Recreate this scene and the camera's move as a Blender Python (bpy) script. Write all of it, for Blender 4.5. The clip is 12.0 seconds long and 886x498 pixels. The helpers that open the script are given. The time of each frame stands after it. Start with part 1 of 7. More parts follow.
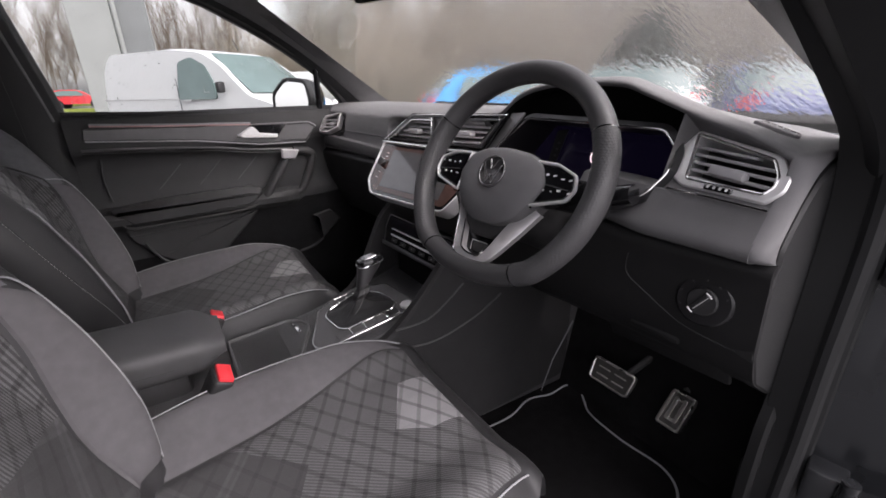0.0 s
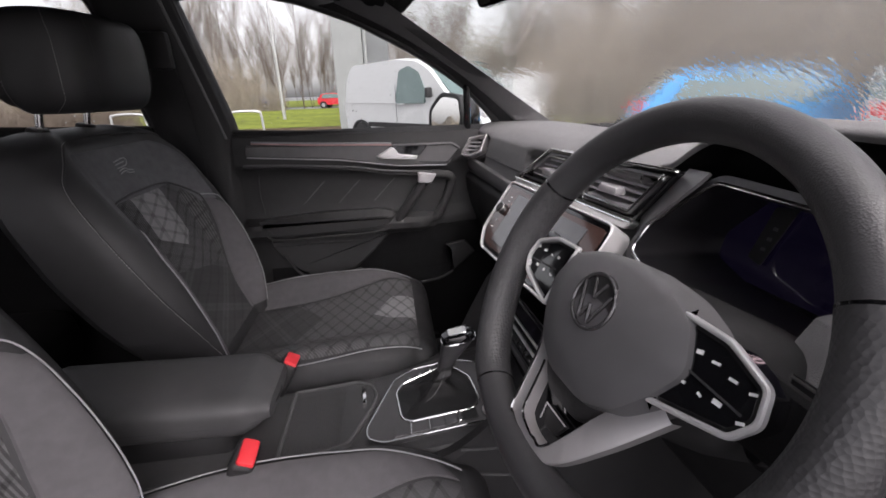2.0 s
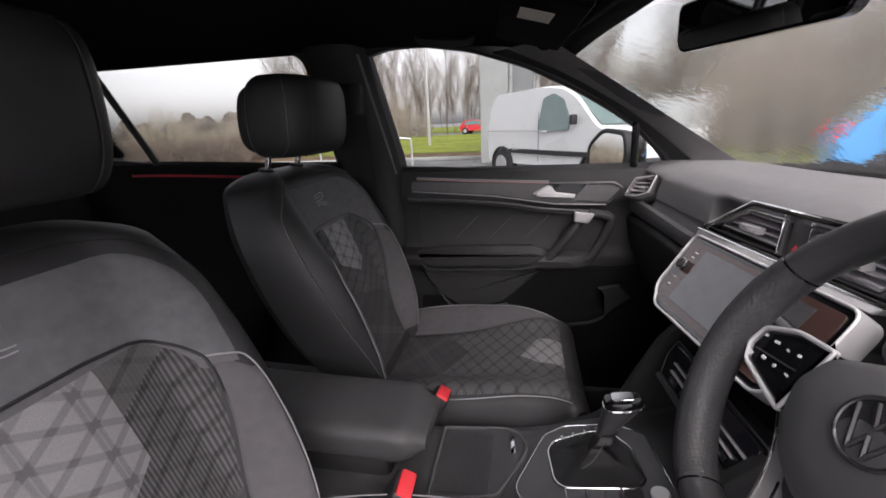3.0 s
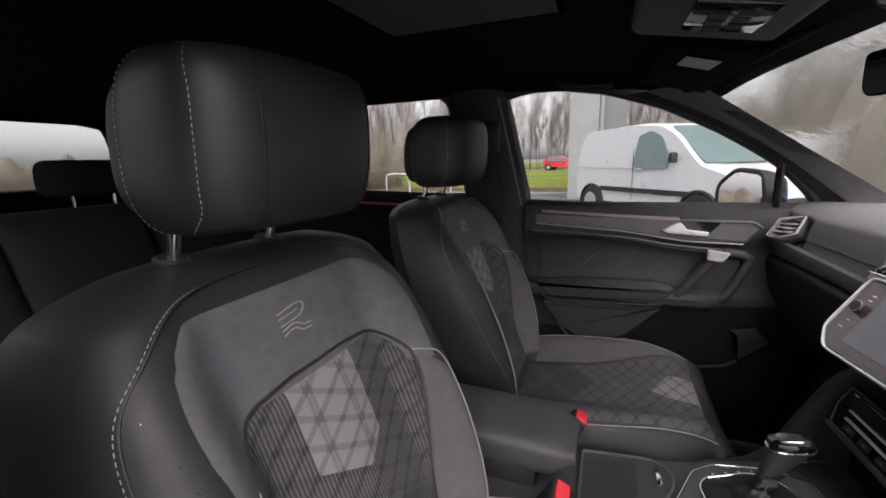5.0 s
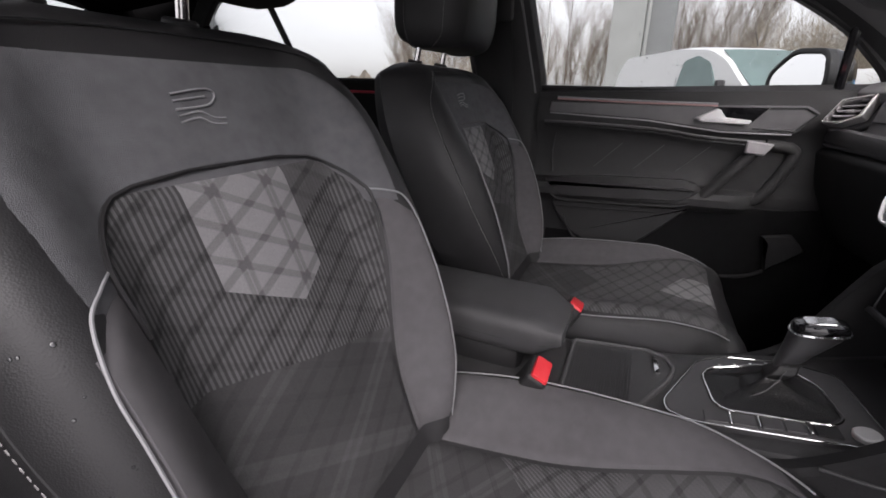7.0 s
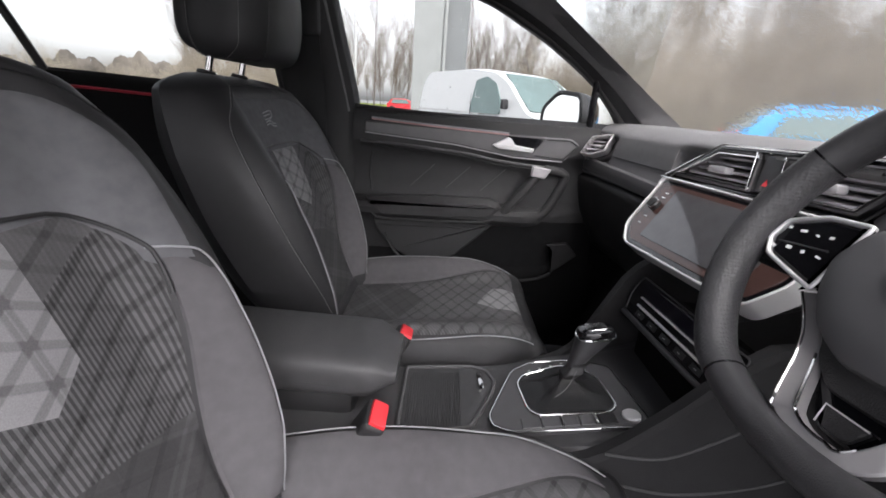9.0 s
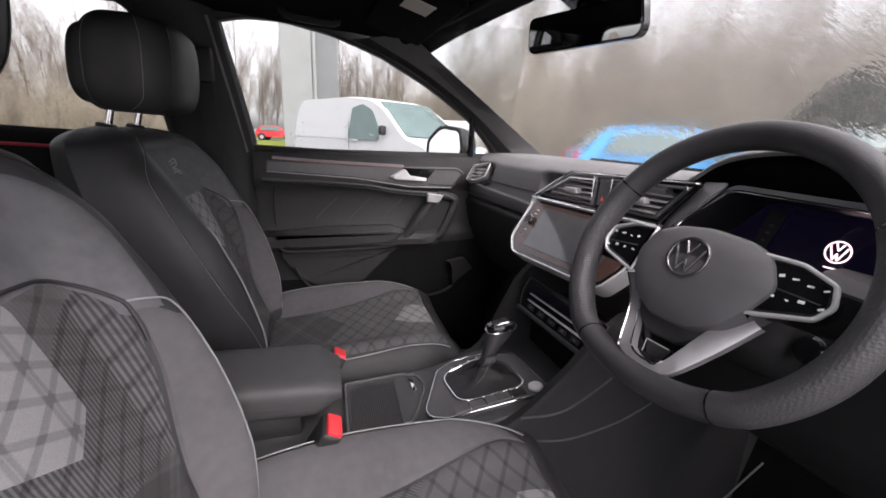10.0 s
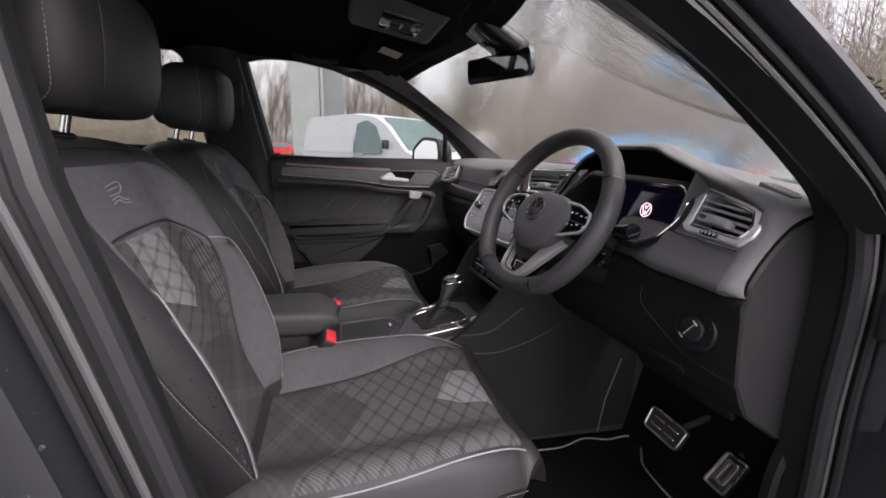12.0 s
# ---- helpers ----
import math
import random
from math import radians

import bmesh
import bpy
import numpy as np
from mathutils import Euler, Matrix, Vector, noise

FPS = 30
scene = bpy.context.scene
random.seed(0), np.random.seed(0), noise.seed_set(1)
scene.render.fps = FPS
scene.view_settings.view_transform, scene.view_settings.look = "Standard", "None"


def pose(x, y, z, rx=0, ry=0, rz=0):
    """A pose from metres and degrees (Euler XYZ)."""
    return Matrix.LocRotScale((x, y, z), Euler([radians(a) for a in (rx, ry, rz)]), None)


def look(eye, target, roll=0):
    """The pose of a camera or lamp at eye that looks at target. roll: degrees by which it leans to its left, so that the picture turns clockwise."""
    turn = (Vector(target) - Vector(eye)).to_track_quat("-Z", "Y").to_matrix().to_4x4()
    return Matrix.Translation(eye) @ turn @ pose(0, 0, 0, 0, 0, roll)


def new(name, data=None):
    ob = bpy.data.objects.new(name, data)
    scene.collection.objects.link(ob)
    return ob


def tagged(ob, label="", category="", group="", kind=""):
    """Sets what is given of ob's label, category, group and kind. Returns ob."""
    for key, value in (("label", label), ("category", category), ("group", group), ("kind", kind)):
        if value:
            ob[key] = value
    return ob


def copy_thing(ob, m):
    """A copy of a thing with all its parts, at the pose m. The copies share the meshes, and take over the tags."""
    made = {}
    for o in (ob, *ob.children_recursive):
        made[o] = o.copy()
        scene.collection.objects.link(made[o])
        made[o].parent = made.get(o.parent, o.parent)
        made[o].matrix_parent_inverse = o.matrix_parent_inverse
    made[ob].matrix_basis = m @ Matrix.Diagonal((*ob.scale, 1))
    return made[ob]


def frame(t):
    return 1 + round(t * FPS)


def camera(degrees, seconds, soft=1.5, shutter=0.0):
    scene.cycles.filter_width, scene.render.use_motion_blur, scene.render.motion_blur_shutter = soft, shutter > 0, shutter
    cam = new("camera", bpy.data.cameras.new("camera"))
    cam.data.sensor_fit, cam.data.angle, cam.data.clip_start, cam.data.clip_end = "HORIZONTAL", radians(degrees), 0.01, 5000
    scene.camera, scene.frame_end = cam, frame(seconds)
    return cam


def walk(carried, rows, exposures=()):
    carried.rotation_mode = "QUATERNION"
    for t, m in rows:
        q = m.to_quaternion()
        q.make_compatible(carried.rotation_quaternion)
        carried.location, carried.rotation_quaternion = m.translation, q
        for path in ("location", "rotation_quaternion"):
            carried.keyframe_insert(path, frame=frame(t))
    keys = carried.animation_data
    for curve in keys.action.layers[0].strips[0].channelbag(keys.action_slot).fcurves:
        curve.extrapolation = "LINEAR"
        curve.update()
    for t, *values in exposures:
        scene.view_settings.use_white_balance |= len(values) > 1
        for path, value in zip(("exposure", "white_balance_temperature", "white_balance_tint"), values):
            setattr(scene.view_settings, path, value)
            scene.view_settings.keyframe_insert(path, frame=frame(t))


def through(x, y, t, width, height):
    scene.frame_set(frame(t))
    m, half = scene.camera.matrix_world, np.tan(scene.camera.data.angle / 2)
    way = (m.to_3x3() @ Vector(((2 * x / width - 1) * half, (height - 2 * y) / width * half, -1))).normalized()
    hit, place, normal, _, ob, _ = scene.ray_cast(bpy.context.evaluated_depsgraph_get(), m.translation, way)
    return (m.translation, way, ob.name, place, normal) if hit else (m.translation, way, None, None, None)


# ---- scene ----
cam = camera(93.3, 12.0, soft=1.7)
PATH = [
    (0, (0.875, 0.261, 1.146), (-0.685, 1.282, 0.422), -1.1),
    (0.5, (0.824, 0.367, 1.14), (-0.806, 1.274, 0.419), -0.9),
    (1, (0.764, 0.468, 1.158), (-0.948, 1.195, 0.423), -0.9),
    (1.5, (0.711, 0.518, 1.181), (-1.085, 1.014, 0.453), -1.1),
    (2, (0.669, 0.523, 1.19), (-1.191, 0.744, 0.49), -1.6),
    (2.5, (0.651, 0.492, 1.209), (-1.239, 0.407, 0.56), -2.3),
    (3, (0.65, 0.454, 1.232), (-1.228, 0.077, 0.657), -2.6),
    (3.5, (0.673, 0.434, 1.248), (-1.163, -0.189, 0.76), -2.1),
    (3.7, (0.688, 0.432, 1.252), (-1.131, -0.266, 0.798), -1.9),
    (5.3, (0.787, 0.29, 1.227), (-1.032, -0.434, 0.819), -1.6),
    (5.5, (0.788, 0.279, 1.214), (-1.024, -0.441, 0.77), -1.7),
    (6, (0.776, 0.288, 1.152), (-1.002, -0.462, 0.627), -1.7),
    (6.5, (0.739, 0.341, 1.1), (-0.98, -0.47, 0.48), -1.2),
    (6.7, (0.718, 0.353, 1.084), (-0.985, -0.465, 0.426), -0.7),
    (8.3, (0.582, 0.372, 1.029), (-1.219, -0.075, 0.285), 3.1),
    (8.5, (0.597, 0.369, 1.049), (-1.241, 0.054, 0.326), 3.6),
    (9, (0.639, 0.345, 1.112), (-1.252, 0.355, 0.463), 4.2),
    (9.5, (0.693, 0.309, 1.138), (-1.201, 0.616, 0.571), 3.4),
    (10, (0.757, 0.27, 1.149), (-1.101, 0.797, 0.627), 2.4),
    (10.5, (0.813, 0.256, 1.145), (-1.02, 0.873, 0.633), 1.5),
    (11, (0.898, 0.264, 1.135), (-0.941, 0.868, 0.632), 1.1),
    (11.5, (1.035, 0.277, 1.142), (-0.821, 0.835, 0.652), 1.2),
    (12, (1.143, 0.291, 1.133), (-0.739, 0.785, 0.67), 1.4),
]
walk(cam, [(t, look(eye, target, roll)) for t, eye, target, roll in PATH], exposures=[(0.0, 1.28, 6500, 19), (2.0, 1.16, 6500, 19), (3.7, 1.05, 6500, 19), (5.5, 0.98, 6500, 19), (6.5, 0.92, 6500, 19), (8.5, 1.06, 6280, 12), (9.2, 1.60, 6400, 17), (10.0, 1.48, 6500, 19), (12.0, 1.00, 6500, 19)])

# ---------------------------------------------------------------- light
world = bpy.data.worlds.new("overcast")
scene.world = world
world.use_nodes = True
wn, wl = world.node_tree.nodes, world.node_tree.links
sky = wn.new("ShaderNodeTexSky")
sky.sky_type = "NISHITA"
sky.sun_disc = False
sky.sun_elevation, sky.sun_rotation = radians(48), radians(62)
sky.dust_density, sky.air_density = 3.0, 1.2
grey = wn.new("ShaderNodeHueSaturation")
grey.inputs["Saturation"].default_value = 0.12
wl.new(sky.outputs[0], grey.inputs["Color"])
wl.new(grey.outputs[0], wn["Background"].inputs[0])
wn["Background"].inputs[1].default_value = 0.15
sun_data = bpy.data.lights.new("sun", "SUN")
sun_data.energy, sun_data.angle, sun_data.color = 1.5, radians(60), (1.0, 0.97, 0.93)
sun = new("sun", sun_data)
sun.matrix_world = look((3.25, 1.73, 4.1), (0, 0, 0))

# ---------------------------------------------------------------- materials
def mat(name, color, rough=0.6, metal=0.0, vary=0.15, scale=40.0, bump=0.0, bump_scale=400.0, coat=0.0, spec=0.5, rough_vary=0.08):
    """A surface with a coarse and a fine variation of colour and roughness, and a fine relief."""
    m = bpy.data.materials.new(name)
    m.use_nodes = True
    nodes, links = m.node_tree.nodes, m.node_tree.links
    b = nodes["Principled BSDF"]
    b.inputs["Metallic"].default_value = metal
    b.inputs["Specular IOR Level"].default_value = spec
    b.inputs["Coat Weight"].default_value = coat
    tc = nodes.new("ShaderNodeTexCoord")
    n1 = nodes.new("ShaderNodeTexNoise")
    n1.inputs["Scale"].default_value, n1.inputs["Detail"].default_value = scale, 4
    n2 = nodes.new("ShaderNodeTexNoise")
    n2.inputs["Scale"].default_value, n2.inputs["Detail"].default_value = scale * 0.13, 3
    add = nodes.new("ShaderNodeMath")
    add.operation = "ADD"
    ramp = nodes.new("ShaderNodeMapRange")
    ramp.inputs[1].default_value, ramp.inputs[2].default_value = 0.7, 1.3
    ramp.inputs[3].default_value, ramp.inputs[4].default_value = 1 - vary, 1 + vary
    mul = nodes.new("ShaderNodeVectorMath")
    mul.operation = "SCALE"
    mul.inputs[0].default_value = color[:3]
    rr = nodes.new("ShaderNodeMapRange")
    rr.inputs[1].default_value, rr.inputs[2].default_value = 0.3, 0.7
    rr.inputs[3].default_value, rr.inputs[4].default_value = max(rough - rough_vary, 0.02), min(rough + rough_vary, 1)
    for n in (n1, n2):
        links.new(tc.outputs["Object"], n.inputs["Vector"])
    links.new(n1.outputs[0], add.inputs[0])
    links.new(n2.outputs[0], add.inputs[1])
    links.new(add.outputs[0], ramp.inputs[0])
    links.new(ramp.outputs[0], mul.inputs["Scale"])
    links.new(mul.outputs[0], b.inputs["Base Color"])
    links.new(n2.outputs[0], rr.inputs[0])
    links.new(rr.outputs[0], b.inputs["Roughness"])
    if bump:
        n3 = nodes.new("ShaderNodeTexVoronoi")
        n3.inputs["Scale"].default_value = bump_scale
        links.new(tc.outputs["Object"], n3.inputs["Vector"])
        bp = nodes.new("ShaderNodeBump")
        bp.inputs["Strength"].default_value, bp.inputs["Distance"].default_value = bump, 0.001
        links.new(n3.outputs["Distance"], bp.inputs["Height"])
        links.new(bp.outputs[0], b.inputs["Normal"])
    return m


LEATHER = mat("black_leather", (0.023, 0.0225, 0.0238), 0.5, bump=0.18, bump_scale=700, vary=0.12, spec=0.42)
SUEDE = mat("grey_suede", (0.100, 0.096, 0.101), 0.95, vary=0.10, scale=60, bump=0.5, bump_scale=1500, spec=0.15)
SUEDE_UP = mat("dark_grey_suede", (0.115, 0.115, 0.122), 0.95, vary=0.16, scale=60, bump=0.5, bump_scale=1500, spec=0.15)
SOFT = mat("soft_black_plastic", (0.09, 0.088, 0.091), 0.62, bump=0.5, bump_scale=900, vary=0.1)
HARD = mat("hard_black_plastic", (0.017, 0.0165, 0.0175), 0.55, bump=0.5, bump_scale=700, vary=0.1)
TRIM = mat("dark_brushed_trim", (0.062, 0.0605, 0.064), 0.38, metal=0.35, vary=0.12)
GLOSS = mat("gloss_black", (0.006, 0.006, 0.007), 0.07, coat=0.5, rough_vary=0.02)
CHROME = mat("chrome", (0.78, 0.77, 0.77), 0.12, metal=1.0, vary=0.03, rough_vary=0.04)
SATIN = mat("satin_silver", (0.72, 0.71, 0.715), 0.38, metal=0.5, vary=0.04, rough_vary=0.04)
SPOKE = mat("satin_spoke_silver", (0.46, 0.445, 0.45), 0.42, metal=0.6, vary=0.06)
STEEL = mat("brushed_steel", (0.75, 0.73, 0.70), 0.32, metal=0.92, vary=0.12)
DARKSTEEL = mat("dark_brushed_steel", (0.20, 0.19, 0.18), 0.35, metal=0.8, vary=0.15)
RED = mat("red_plastic", (0.72, 0.035, 0.045), 0.4, vary=0.05)
CARPET = mat("black_carpet", (0.009, 0.0085, 0.009), 1.0, bump=1.0, bump_scale=500, vary=0.3, spec=0.1)
MATFAB = mat("floor_mat_velour", (0.008, 0.0075, 0.008), 1.0, bump=1.0, bump_scale=900, vary=0.3, spec=0.1)
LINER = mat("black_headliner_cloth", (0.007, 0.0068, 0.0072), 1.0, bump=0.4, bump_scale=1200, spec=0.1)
BLADE = mat("satin_grey_door_trim", (0.12, 0.117, 0.12), 0.42, metal=0.3, vary=0.08)
DOORSKIN = mat("black_door_moulding", (0.024, 0.0234, 0.0244), 0.6, bump=0.5, bump_scale=900, vary=0.1)
PANEL = mat("grey_console_panel", (0.075, 0.073, 0.076), 0.45, bump=0.2, bump_scale=900, vary=0.08)
# Black plastic for low and rear places, their shade put into the colour.
LOW = mat("black_plastic_with_shade", (0.008, 0.0078, 0.0083), 0.75, vary=0.2, spec=0.12, bump=0.4, bump_scale=800)
INK = mat("matt_black_display_frame", (0.009, 0.0085, 0.010), 0.4, vary=0.1)
HUBSKIN = mat("smooth_hub_skin", (0.098, 0.0955, 0.099), 0.5, bump=0.12, bump_scale=1500, vary=0.06)
PILLAR = mat("grey_pillar_trim", (0.15, 0.147, 0.15), 0.6, bump=0.3, bump_scale=900, vary=0.08)
SLAT = mat("grey_vent_plastic", (0.34, 0.33, 0.34), 0.5, bump=0.2, bump_scale=900)
# Darker copy of the dash skin, the shade of its face put into the colour.
FASCIA = mat("grey_dash_skin_shaded", (0.105, 0.102, 0.105), 0.6, bump=0.5, bump_scale=900, vary=0.08)
CONSOLE = mat("grained_console_plastic", (0.05, 0.049, 0.051), 0.5, bump=0.5, bump_scale=800, vary=0.1)
ARMSKIN = mat("grey_black_armrest_leather", (0.055, 0.054, 0.056), 0.5, bump=0.35, bump_scale=700, vary=0.1)
# Dash skin toned lighter for the light on its top.
DASHTOP = mat("dark_grey_dash_skin_lit", (0.150, 0.146, 0.150), 0.7, bump=0.5, bump_scale=900, vary=0.08)
FLANK = mat("console_side_plastic", (0.028, 0.0273, 0.0285), 0.6, bump=0.5, bump_scale=800, vary=0.1, spec=0.22)
KNEE = mat("black_knee_plastic", (0.0135, 0.0131, 0.0138), 0.62, bump=0.4, bump_scale=800, vary=0.12, spec=0.25)
JAMB = mat("black_jamb_plastic", (0.007, 0.007, 0.0075), 0.5, vary=0.1)
RUBBER = mat("black_rubber", (0.016, 0.016, 0.017), 0.55, vary=0.15)
WATER = mat("rain_water", (0.03, 0.03, 0.032), 0.04, coat=1.0, vary=0.0)
MARKCHROME = mat("dark_chrome", (0.16, 0.155, 0.16), 0.3, metal=0.8, vary=0.05)
BOOT = mat("black_boot_leather", (0.014, 0.0135, 0.014), 0.38, bump=0.4, bump_scale=500)
PIPING = mat("pale_grey_piping", (0.27, 0.27, 0.28), 0.6, vary=0.1)
THREAD = mat("white_thread", (0.42, 0.41, 0.40), 0.8)
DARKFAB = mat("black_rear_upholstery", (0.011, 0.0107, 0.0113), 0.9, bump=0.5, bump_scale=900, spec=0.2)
BODY = mat("dark_grey_metallic_paint", (0.028, 0.029, 0.032), 0.32, metal=0.3, coat=0.7, vary=0.06)
SHADE = mat("pale_grey_cloth", (0.08, 0.078, 0.076), 0.95, vary=0.08)
LABEL = mat("pale_sticker", (0.6, 0.58, 0.5), 0.6, vary=0.08)
WHITEPRINT = mat("white_print", (0.75, 0.75, 0.75), 0.5)
WARMSTRIP = mat("red_tinted_light_strip", (0.42, 0.25, 0.25), 0.3, vary=0.05)
REDSTRIP = mat("dark_red_strip", (0.40, 0.03, 0.05), 0.35, vary=0.1)
SCREEN = mat("dark_screen_glass", (0.012, 0.011, 0.016), 0.06, coat=0.3, rough_vary=0.02)
BACKLIT = mat("dark_backlit_display", (0.012, 0.011, 0.018), 0.08, coat=0.2, rough_vary=0.02)
BACKLIT.node_tree.nodes["Principled BSDF"].inputs["Emission Color"].default_value = (0.25, 0.14, 0.8, 1)
BACKLIT.node_tree.nodes["Principled BSDF"].inputs["Emission Strength"].default_value = 0.0018
SCREENGREY = mat("pale_screen_film", (0.06, 0.059, 0.062), 0.08, coat=0.5, rough_vary=0.02)
SCREENBROWN = mat("brown_gloss_bezel", (0.055, 0.03, 0.026), 0.1, coat=0.3, rough_vary=0.02)
MIRROR = mat("mirror_silver", (0.9, 0.9, 0.9), 0.02, metal=1.0, vary=0.01, rough_vary=0.005)
ASPHALT = mat("wet_asphalt", (0.06, 0.06, 0.062), 0.4, vary=0.3, scale=3, bump=0.6, bump_scale=90, rough_vary=0.2)
GRASS = mat("winter_grass", (0.16, 0.19, 0.035), 0.95, vary=0.4, scale=2.0, spec=0.1)
SOIL = mat("brown_verge", (0.12, 0.085, 0.055), 0.95, vary=0.4, scale=2.0, spec=0.1)
WHITEPAINT = mat("white_car_paint", (0.62, 0.63, 0.63), 0.3, coat=0.6, vary=0.03, scale=5)
BLUEPAINT = mat("bright_blue_car_paint", (0.04, 0.36, 0.80), 0.3, coat=1.0, vary=0.05, scale=5)
NAVYPAINT = mat("navy_blue_car_paint", (0.02, 0.05, 0.22), 0.3, coat=1.0, vary=0.05, scale=5)
SILVERPAINT = mat("silver_car_paint", (0.5, 0.52, 0.53), 0.3, metal=0.4, coat=1.0, vary=0.05, scale=5)
REDPAINT = mat("red_car_paint", (0.6, 0.03, 0.04), 0.3, coat=1.0, vary=0.05, scale=5)
TYRE = mat("tyre_rubber", (0.02, 0.02, 0.02), 0.8)
CARGLASS = mat("tinted_car_glass", (0.11, 0.16, 0.155), 0.08, coat=0.4, vary=0.1, scale=4)
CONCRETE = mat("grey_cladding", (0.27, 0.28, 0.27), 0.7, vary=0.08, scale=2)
# The column's cladding again, darkened as its shaded side.
CLADSHADED = mat("grey_cladding_shaded", (0.17, 0.178, 0.178), 0.7, vary=0.08, scale=2)
BARK = mat("bare_bark", (0.10, 0.075, 0.06), 0.95, vary=0.3, scale=6, spec=0.1)
HEDGE = mat("pale_brown_twigs", (0.27, 0.235, 0.188), 0.95, vary=0.55)
FARWOOD = mat("winter_woodland", (0.115, 0.10, 0.085), 0.9, vary=0.6, scale=0.6, bump=0.6, bump_scale=3)
EVERGREEN = mat("dark_evergreen_leaf", (0.035, 0.05, 0.03), 0.6, vary=0.3)
TWIG = mat("brown_twigs", (0.17, 0.14, 0.115), 0.95, vary=0.35, scale=1.2, spec=0.1)
GALV = mat("galvanised_steel", (0.5, 0.5, 0.5), 0.45, metal=0.6)


def fabric(name, axis_b):
    """Woven seat cloth: a triangular lattice of dark bands over ribbed cloth, with one plain pale field."""
    m = bpy.data.materials.new(name)
    m.use_nodes = True
    nodes, links = m.node_tree.nodes, m.node_tree.links
    b = nodes["Principled BSDF"]
    b.inputs["Roughness"].default_value, b.inputs["Specular IOR Level"].default_value = 0.9, 0.2
    tc = nodes.new("ShaderNodeTexCoord")
    sep = nodes.new("ShaderNodeSeparateXYZ")
    links.new(tc.outputs["Object"], sep.inputs[0])

    def math(op, a, c=None, d=None):
        n = nodes.new("ShaderNodeMath")
        n.operation = op
        for k, v in enumerate((a, c, d)):
            if v is None:
                continue
            if isinstance(v, (int, float)):
                n.inputs[k].default_value = v
            else:
                links.new(v, n.inputs[k])
        return n.outputs[0]

    def both(*a):
        out = a[0]
        for q in a[1:]:
            out = math("MULTIPLY", out, q)
        return out

    def line(au, av):
        return math("ADD", math("MULTIPLY", u, au), math("MULTIPLY", v, av))

    def bands(au, av, step, width, through, soft=0.3):
        """1 on the bands, 0 between; one band runs through the given value of au * u + av * v."""
        f = math("FRACT", math("ADD", math("DIVIDE", math("SUBTRACT", line(au, av), through), step), 100.5))
        d = math("MULTIPLY", math("ABSOLUTE", math("SUBTRACT", f, 0.5)), step)
        edge = math("DIVIDE", math("SUBTRACT", d, width * 0.5), width * soft)
        return math("SUBTRACT", 1.0, math("MINIMUM", math("MAXIMUM", edge, 0.0), 1.0))

    back = axis_b == "Z"
    u, v = math("SUBTRACT", sep.outputs["X"], 0.0075 if back else 0.0), sep.outputs[axis_b]
    slope, step, mid = (0.53, 0.0345, 0.964) if back else (0.65, 0.041, 0.540)
    up, down = bands(-slope, 1.0, step, 0.0062, mid), bands(slope, 1.0, step, 0.0062, mid)
    along = math("SUBTRACT", bands(1.0, 0.0, 0.063, 0.0090, 0.0315), math("MULTIPLY", bands(1.0, 0.0, 0.063, 0.0016, 0.0315), 0.5))
    if back:
        inside = both(math("LESS_THAN", math("ABSOLUTE", u), 0.060), math("GREATER_THAN", line(-0.5, 1.0), 0.866), math("GREATER_THAN", line(0.6, 1.0), 0.846))
        plain = both(math("LESS_THAN", u, -0.058), math("GREATER_THAN", line(0.5, 1.0), 0.905))
        lower = math("LESS_THAN", line(-0.25, 1.0), 0.800)
        ribs = bands(1.0, 0.0, 0.0056, 0.0022, 0.0)
    else:
        inside = both(math("LESS_THAN", math("ABSOLUTE", math("ADD", u, 0.009)), 0.064), math("GREATER_THAN", line(0.55, 1.0), 0.496), math("GREATER_THAN", line(-1.5, 1.0), 0.450))
        plain = both(math("LESS_THAN", u, -0.02), math("GREATER_THAN", line(0.55, 1.0), 0.330))
        lower = both(math("LESS_THAN", line(0.55, 1.0), 0.345), math("LESS_THAN", line(-0.9, 1.0), 0.345))
        ribs = bands(0.76, -0.65, 0.0050, 0.0020, 0.0)
    rest = math("SUBTRACT", 1.0, inside)
    ribs = both(ribs, rest, math("SUBTRACT", 1.0, math("MULTIPLY", plain, 0.85)), math("SUBTRACT", 1.0, lower))
    # the second diagonal and the fore-and-aft bands fade outside the pale field
    weak = math("ADD", math("MULTIPLY", inside, 0.55 if back else 0.25), 0.40 if not back else 0.22)
    dark = math("ADD", math("MULTIPLY", down, 0.62), both(up, math("ADD", 0.30 if back else 0.55, math("MULTIPLY", inside, 0.25))))
    dark = math("ADD", dark, both(along, math("MULTIPLY", weak, 0.75 if back else 0.15)))
    dark = math("MINIMUM", dark, 1.15)
    wide = math("MULTIPLY", math("ADD", bands(-slope, 1.0, step * 4, 0.020, mid, 0.1), bands(slope, 1.0, step * 4, 0.020, mid, 0.1)), lower)
    base = math("ADD", 0.102, math("ADD", math("MULTIPLY", inside, 0.105), math("MULTIPLY", both(plain, rest), -0.015)))
    base = math("MULTIPLY", base, math("SUBTRACT", 1.0, math("MULTIPLY", lower, 0.50)))
    base = math("ADD", base, math("MULTIPLY", wide, 0.014))
    k = math("SUBTRACT", 1.0, math("MULTIPLY", dark, math("SUBTRACT", 0.46, math("MULTIPLY", lower, 0.26))))
    k = both(k, math("SUBTRACT", 1.0, math("MULTIPLY", ribs, 0.52 if back else 0.34)))
    n1 = nodes.new("ShaderNodeTexNoise")
    n1.inputs["Scale"].default_value = 900
